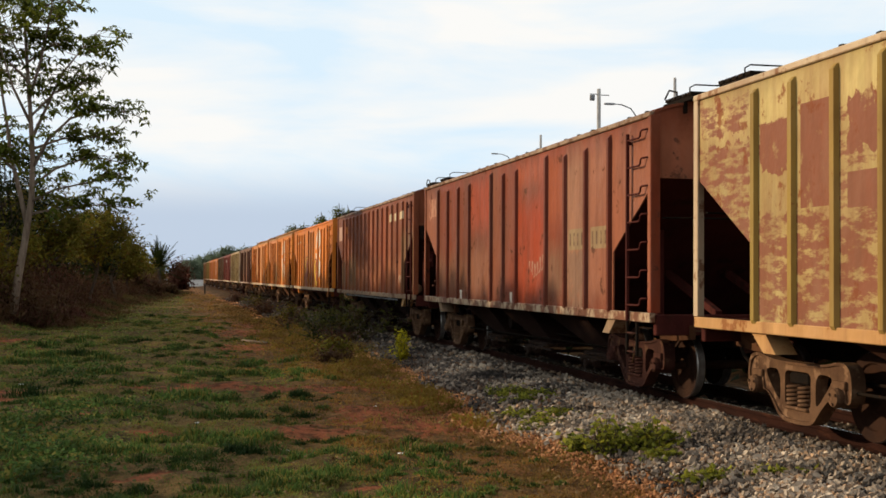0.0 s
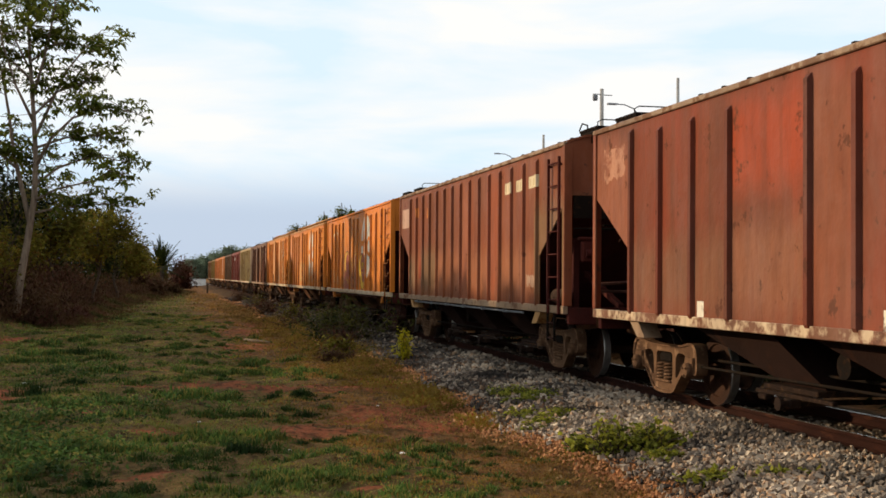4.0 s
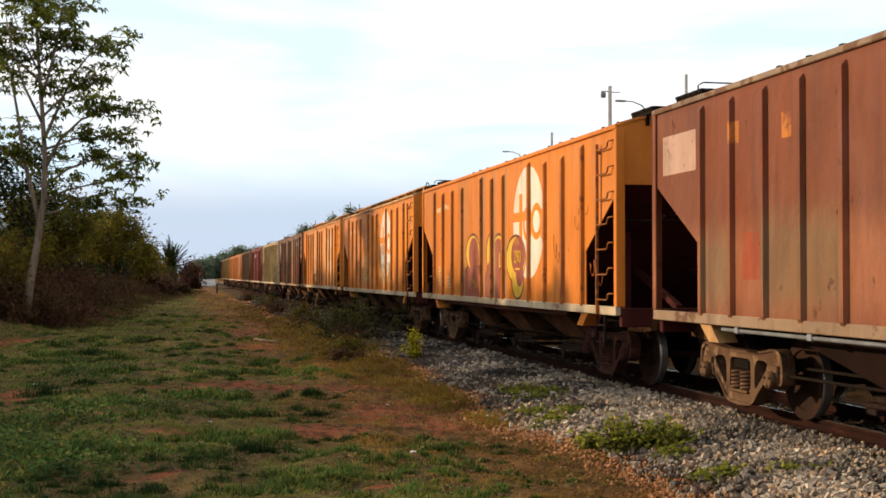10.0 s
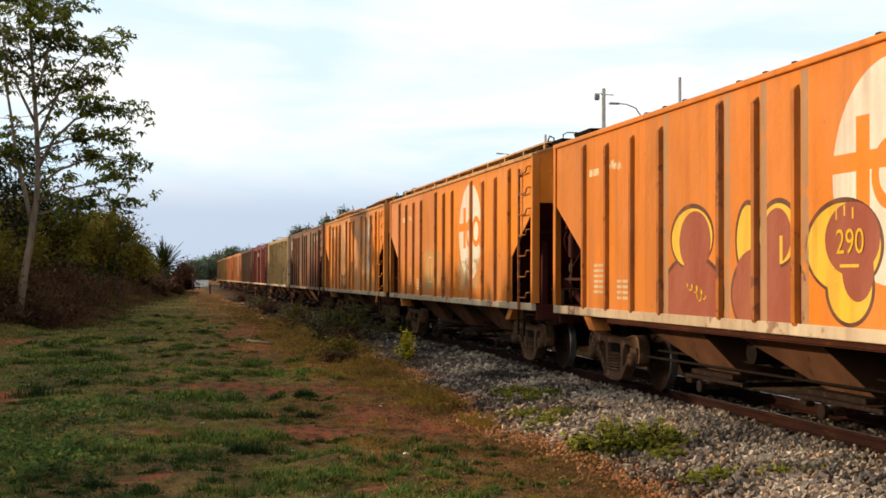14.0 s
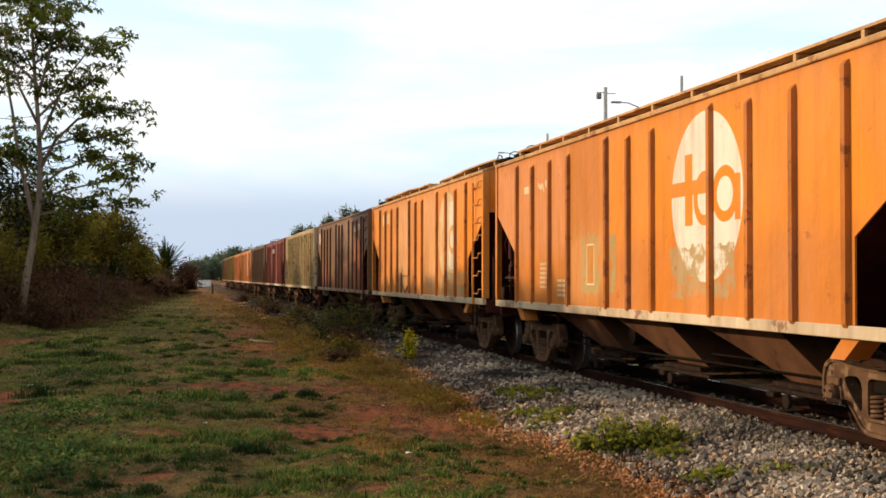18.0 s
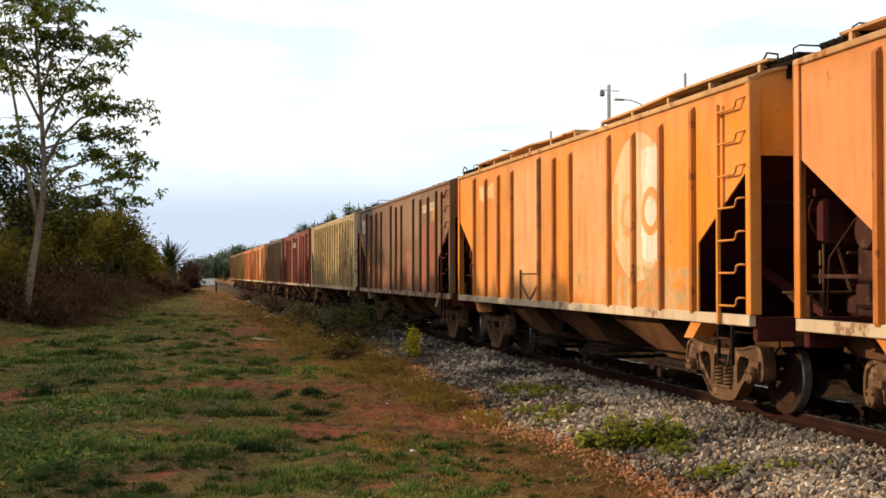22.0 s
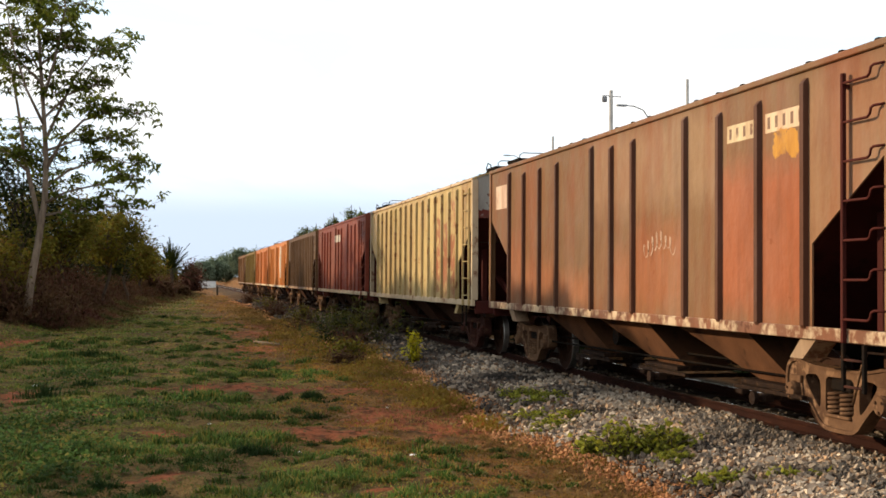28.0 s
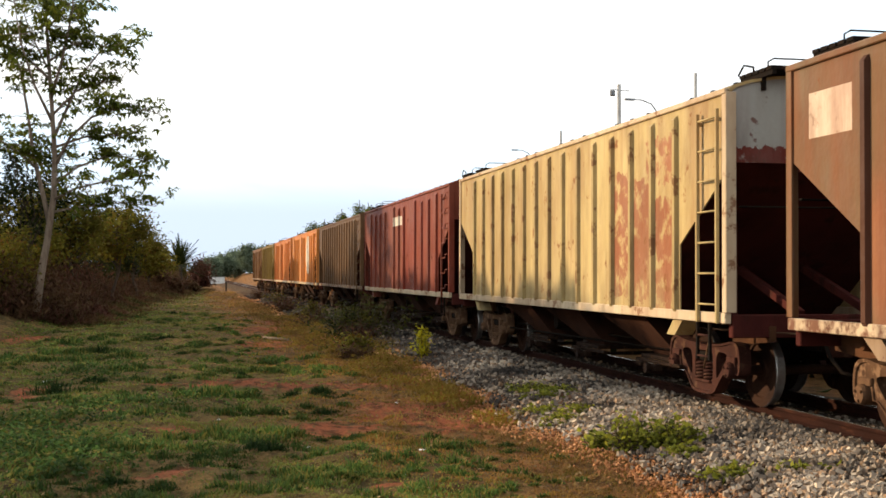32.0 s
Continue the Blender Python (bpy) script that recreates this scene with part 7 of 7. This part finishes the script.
def grass():
    rng = np.random.default_rng(70)

    def patchy(x, y):
        return 0.5 + 0.5 * np.sin(x * 2.3 + 1.9 * np.sin(y * 0.9)) * np.sin(y * 1.7 + 1.3 * np.sin(x * 1.4))

    roots, tall = [], []
    for y0, y1, n in ((8.0, 16.0, 95000), (16.0, 28.0, 90000), (28.0, 60.0, 150000), (60.0, 130.0, 90000)):
        y = rng.uniform(y0, y1, n)
        x = rng.uniform(-0.155, 0.42, n) * y
        p = 0.5 * patchy(x, y) + 0.5 * patchy(x * 3.1 + 4, y * 2.3)
        keep = (x < 4.25) & (x > -5.5) & (rng.uniform(0, 1, n) > 0.75 + 1.4 * bareness(x, y) - 1.15 * p - 0.4 * (1 - smooth(-1.5, 1.8, x)) * smooth(22, 34, y)) & (rng.uniform(0, 1, n) > 0.25 * dryness(x, y))
        x, y, p = x[keep], y[keep], p[keep]
        roots.append(np.stack([x, y, ground_z(x, y) - 0.01], 1))
        tall.append((0.014 + 0.05 * p ** 2) * (1 + 0.016 * (y - 8)))
    x, y = rng.uniform(-7, 4.2, 40000), rng.uniform(-5, 8, 40000)
    roots.append(np.stack([x, y, ground_z(x, y) - 0.01], 1))
    tall.append(0.014 + 0.05 * patchy(x, y) ** 2)
    r, h = np.concatenate(roots), np.concatenate(tall)
    lush = dryness(r[:, 0], r[:, 1]) + rng.normal(0, 0.15, len(r)) < 0.42
    for name, pick, mat, label in (("grass", lush, M_TUFT, "short patchy green grass"), ("parched_grass", ~lush, M_GRASS, "short patchy olive and dry grass")):
        me = blade_mesh(name, r[pick], h[pick], 0.007 * (1 + 0.05 * np.maximum(r[pick, 1:2] - 8, 0)), rng, 1.0)
        tagged(link_mesh(name, me, mat), label, "grass", kind="stuff")
    # thicker tufts, most of them in bands across the field
    cx, cy, ch = [], [], []
    for tx, ty, rx, ry, h, n in TUFTS:
        n = int(n * 1.6)
        cx.append(tx + rx * rng.uniform(-1, 1, n)), cy.append(ty + ry * rng.uniform(-1, 1, n)), ch.append(h * rng.uniform(0.55, 1.1, n))
    m = 1500
    ty = 9 + 50 * rng.uniform(0, 1, m) ** 1.3
    tx = rng.uniform(-0.15, 0.26, m) * ty
    ok = (tx < 3.3) & (tx > -4.5) & (bareness(tx, ty) < 0.4) & (rng.uniform(0, 1, m) < 1.1 - 0.75 * dryness(tx, ty)) & (patchy(tx * 0.6 + 1, ty * 0.8) > 0.42)
    cx.append(tx[ok]), cy.append(ty[ok]), ch.append((0.05 + 0.09 * rng.uniform(0, 1, ok.sum()) ** 1.6) * (1 + 0.01 * (ty[ok] - 9)))
    cx, cy, ch = np.concatenate(cx), np.concatenate(cy), np.concatenate(ch)
    k = 120
    d = rng.normal(0, 1, (len(cx), k, 2))
    x = (cx[:, None] + d[..., 0] * ch[:, None] * 0.85).ravel()
    y = (cy[:, None] + d[..., 1] * ch[:, None] * 0.5).ravel()
    hh = (ch[:, None] * np.exp(-0.35 * (d ** 2).sum(2))).ravel() * 0.95
    wide = np.repeat(0.007 * (1 + 0.045 * (cy - 8)), k)[:, None]
    me = blade_mesh("grass_tufts", np.stack([x, y, ground_z(x, y) - 0.01], 1), hh, wide, rng, 0.75)
    tagged(link_mesh("grass_tufts", me, M_TUFT_DARK), "thicker dark green grass tufts", "grass", kind="stuff")
    # broad-leaved ground weeds where the field is lush
    cx, cy = [], []
    for wx, wy, rx, ry, n in ((-1.65, 16.0, 0.45, 0.6, 2200), (-1.5, 14.0, 0.5, 0.7, 2600), (-1.1, 12.4, 0.4, 0.5, 1200), (-1.9, 25.0, 0.6, 1.4, 1500), (-0.6, 18.5, 0.7, 0.4, 1000)):
        cx.append(rng.normal(wx, rx, n)), cy.append(rng.normal(wy, ry, n))
    cx, cy = np.concatenate(cx), np.concatenate(cy)
    ok = (patchy(cx * 2.8 + 2, cy * 1.6) > 0.4) & (bareness(cx, cy) < 0.5)
    cx, cy = cx[ok], cy[ok]
    me = leaf_mesh("ground_weeds", np.stack([cx, cy, ground_z(cx, cy) + rng.uniform(0.01, 0.11, len(cx))], 1), 0.06, 0.045, rng, -0.1)
    tagged(link_mesh("ground_weeds", me, M_TUFT_DARK), "low broad-leaved green weeds among the grass", "weeds", kind="stuff")
    # yellowing and reddish weeds in the dry strip beside the ballast
    m = 1150
    cy = 14 + 39 * rng.uniform(0, 1, m) ** 0.9
    reach = 0.35 + 1.2 * smooth(15, 24, cy) * (1 - 0.4 * smooth(34, 46, cy))
    cx = 4.25 + 0.25 * np.sin(cy * 0.31) - np.abs(rng.normal(0, 0.6, m)) * reach + 0.5 * smooth(24, 30, cy) * rng.uniform(0, 1.6, m)
    ok = (patchy(cx * 1.3 + 3, cy * 0.9) > 0.33) & (bareness(cx, cy) < 0.75)
    cx, cy = cx[ok], cy[ok]
    ch = (0.05 + 0.16 * rng.uniform(0, 1, len(cx)) ** 2) * (1 + 0.8 * smooth(20, 30, cy))
    k = 60
    d = rng.normal(0, 1, (len(cx), k, 2))
    x, y = (cx[:, None] + d[..., 0] * ch[:, None] * 0.8).ravel(), (cy[:, None] + d[..., 1] * ch[:, None] * 0.6).ravel()
    z = ground_z(x, y) + rng.uniform(0, 1, len(x)) * np.repeat(ch, k) * np.exp(-0.4 * (d ** 2).sum(2)).ravel()
    me = leaf_mesh("dry_weeds", np.stack([x, y, z], 1), 0.06, 0.022, rng, -0.5)
    tagged(link_mesh("dry_weeds", me, M_DRY_WEED), "yellowing and reddish weeds beside the ballast", "weeds", kind="stuff")
    # fallen leaves and scraps of straw lying on the grass
    n = 2600
    y = 9 + 34 * rng.uniform(0, 1, n) ** 1.4
    x = rng.uniform(-0.15, 0.34, n) * y
    keep = x < 4.4
    me = leaf_mesh("fallen_leaves", np.stack([x, y, ground_z(x, y) + 0.035], 1)[keep], 0.05, 0.028, rng, 0.0)
    tagged(link_mesh("fallen_leaves", me, M_LITTER), "dry fallen leaves scattered over the field", "leaves", kind="stuff")
    # straw along the foot of the ballast and in the dry strip beside it
    n = 40000
    y = 8.5 + 70 * rng.uniform(0, 1, n) ** 1.4
    x = 4.1 + 0.25 * np.sin(y * 0.31) + rng.normal(-0.25, 0.5, n) - 0.1
    keep = (x < 4.8) & (rng.uniform(0, 1, n) > 0.2 + 0.5 * patchy(x * 1.4, y * 0.8))
    x, y = x[keep], y[keep]
    me = blade_mesh("dry_grass", np.stack([x, y, ground_z(x, y) - 0.01], 1), 0.045 * (1 + 0.03 * (y - 8)), 0.006 * (1 + 0.04 * (y[:, None] - 8)), rng, 1.3)
    tagged(link_mesh("dry_grass", me, M_STRAW), "dry straw-coloured grass along the ballast", "grass", kind="stuff")


grass()
# ---- poles, lamps, far walls, litter ----
def utility_pole():
    ob = tagged(new("utility_pole"), "grey concrete utility pole with a small floodlight and crossarm", "pole")
    ob.matrix_basis = pose(16.06, 45, float(ground_z(16.06, 45)))
    bm = bmesh.new()
    tube(bm, [(0, 0, -0.2), (0, 0, 7.12)], 0.10, 10, 0.07)
    part("shaft", bm, M_CONCRETE, ob)
    part("crossarm", boxed((-0.09, -0.02, 6.87), (0.42, 0.02, 6.9), 0.006), M_GALV, ob)
    part("bracket", boxed((-0.36, -0.02, 6.9), (-0.07, 0.02, 6.925), 0.006), M_GALV, ob)
    bm = boxed((-0.36, -0.06, 6.66), (-0.17, 0.06, 6.89), 0.03)
    part("floodlight", bm, M_GALV, ob, "grey floodlight housing")


utility_pole()


def street_lamp(x, y, top, reach):
    ob = tagged(new("street_lamp"), "grey steel street lamp with a curved arm", "street lamp", "street lamps beyond the line")
    z0 = float(ground_z(x, y))
    ob.matrix_basis = pose(x, y, z0)
    t = top - z0
    bm = bmesh.new()
    tube(bm, [(0, 0, -0.2), (0, 0, t - 0.9)], 0.08, 8, 0.06)
    part("post", bm, M_GALV, ob)
    bm = bmesh.new()
    tube(bm, [(0, 0, t - 0.9), (-0.08 * reach, 0, t - 0.55), (-0.3 * reach, 0, t - 0.15), (-0.6 * reach, 0, t - 0.01), (-0.85 * reach, 0, t)], 0.03, 8, 0.02)
    part("arm", bm, M_GALV, ob)
    bm = bmesh.new()
    prism(bm, [(-0.10, t - 0.03), (0.10, t - 0.03), (0.06, t + 0.035), (-0.06, t + 0.035)], -1.12 * reach, -0.82 * reach)
    part("lamp_head", bm, M_GALV, ob, "flat grey lamp head")


street_lamp(17.75, 45, 8.22, 1.3)
street_lamp(19.75, 70, 8.76, 1.2)


def mast(x, y, top):
    ob = tagged(new("mast"), "thin grey post beyond the line", "post")
    ob.matrix_basis = pose(x, y, float(ground_z(x, y)))
    bm = bmesh.new()
    tube(bm, [(0, 0, -0.2), (0, 0, top - float(ground_z(x, y)))], 0.09, 8, 0.06)
    part("shaft", bm, M_CONCRETE, ob)


mast(19.17, 45, 9.33)
mast(18.33, 60, 8.75)
ob = tagged(new("marker_post"), "short dark post beside the line", "post")
ob.matrix_basis = pose(3.96, 135, float(ground_z(3.96, 135)) - 0.05)
part("shaft", boxed((-0.09, -0.09, 0), (0.09, 0.09, 1.05), 0.02), M_TIMBER, ob)


def far_house(x, y, w, d, h, roof_h, wall, label):
    ob = tagged(new("far_house"), label, "house")
    ob.matrix_basis = pose(x, y, float(ground_z(x, y)) - 0.1)
    part("walls", boxed((-w / 2, -d / 2, 0), (w / 2, d / 2, h), 0.02), wall, ob)
    bm = bmesh.new()
    prism(bm, [(-d / 2 - 0.3, h), (d / 2 + 0.3, h), (0, h + roof_h)], -w / 2 - 0.3, w / 2 + 0.3)
    part("roof", bm, M_ROOFTILE, ob)
    for k in (-0.25, 0.25):
        part("window", boxed((k * w - 0.5, -d / 2 - 0.03, h * 0.4), (k * w + 0.5, -d / 2 - 0.002, h * 0.8), 0.01), M_STEEL_DARK, ob)


far_house(1.6, 232, 4.2, 5, 1.6, 0.8, M_WHITEWALL, "low pale house with a clay roof far up the line")
ob = tagged(new("far_wall"), "long low whitewashed wall far up the line", "wall")
ob.matrix_basis = pose(4.4, 221, float(ground_z(4.4, 221)) - 0.05)
part("wall", boxed((-2.4, -0.1, 0), (1.8, 0.1, 1.2), 0.02), M_WHITEWALL, ob)
part("coping", boxed((-2.45, -0.16, 1.2005), (1.85, 0.16, 1.28), 0.01), M_CONCRETE, ob)


def litter(x, y, size, seed):
    rng = random.Random(seed)
    bm = bmesh.new()
    bmesh.ops.create_icosphere(bm, subdivisions=1, radius=size)
    for v in bm.verts:
        v.co *= rng.uniform(0.6, 1.2)
        v.co.z *= 0.4
    me = bpy.data.meshes.new("litter")
    bm.to_mesh(me), bm.free()
    ob = tagged(link_mesh("litter", me, M_PAPER), "crumpled white scrap of litter on the grass", "litter", "scraps on the field")
    ob.matrix_basis = pose(x, y, float(ground_z(x, y)) + size * 0.25, 0, 0, rng.uniform(0, 180))


for i, (x, y, s) in enumerate(((-2.46, 22.8, 0.06), (2.43, 12.93, 0.045), (-3.23, 58.6, 0.14), (-3.36, 79, 0.14), (1.95, 11.3, 0.03), (1.3, 13.6, 0.025), (0.4, 16.5, 0.03), (2.9, 17.4, 0.035), (-2.2, 22.4, 0.05))):
    litter(x, y, s, i)
bm = bmesh.new()
tube(bm, [(2.15, 36.3, float(ground_z(2.15, 36.3)) + 0.05), (2.7, 34.4, float(ground_z(2.7, 34.4)) + 0.05)], 0.045, 6, 0.03)
me = bpy.data.meshes.new("stick")
bm.to_mesh(me), bm.free()
tagged(link_mesh("stick", me, M_BARK), "bleached stick lying on the grass", "stick")

# ---- the train rolls past ----
def travel(t):
    """Metres the train has moved towards the camera since 13 s."""
    u = (t - 13) / 19
    return 2.836 * (t - 13) - 0.239 * u * u + 1.277 * u ** 3


def motions():
    for wagon, y in WAGONS:
        walk(wagon, [(t, pose(TRACK_X, y - travel(t), 0)) for t in range(0, 33)])
    for wheels, y in WHEELS:
        walk(wheels, [(i * 0.2, pose(0, y, WHEEL_R, math.degrees(travel(i * 0.2) / WHEEL_R))) for i in range(161)])


motions()
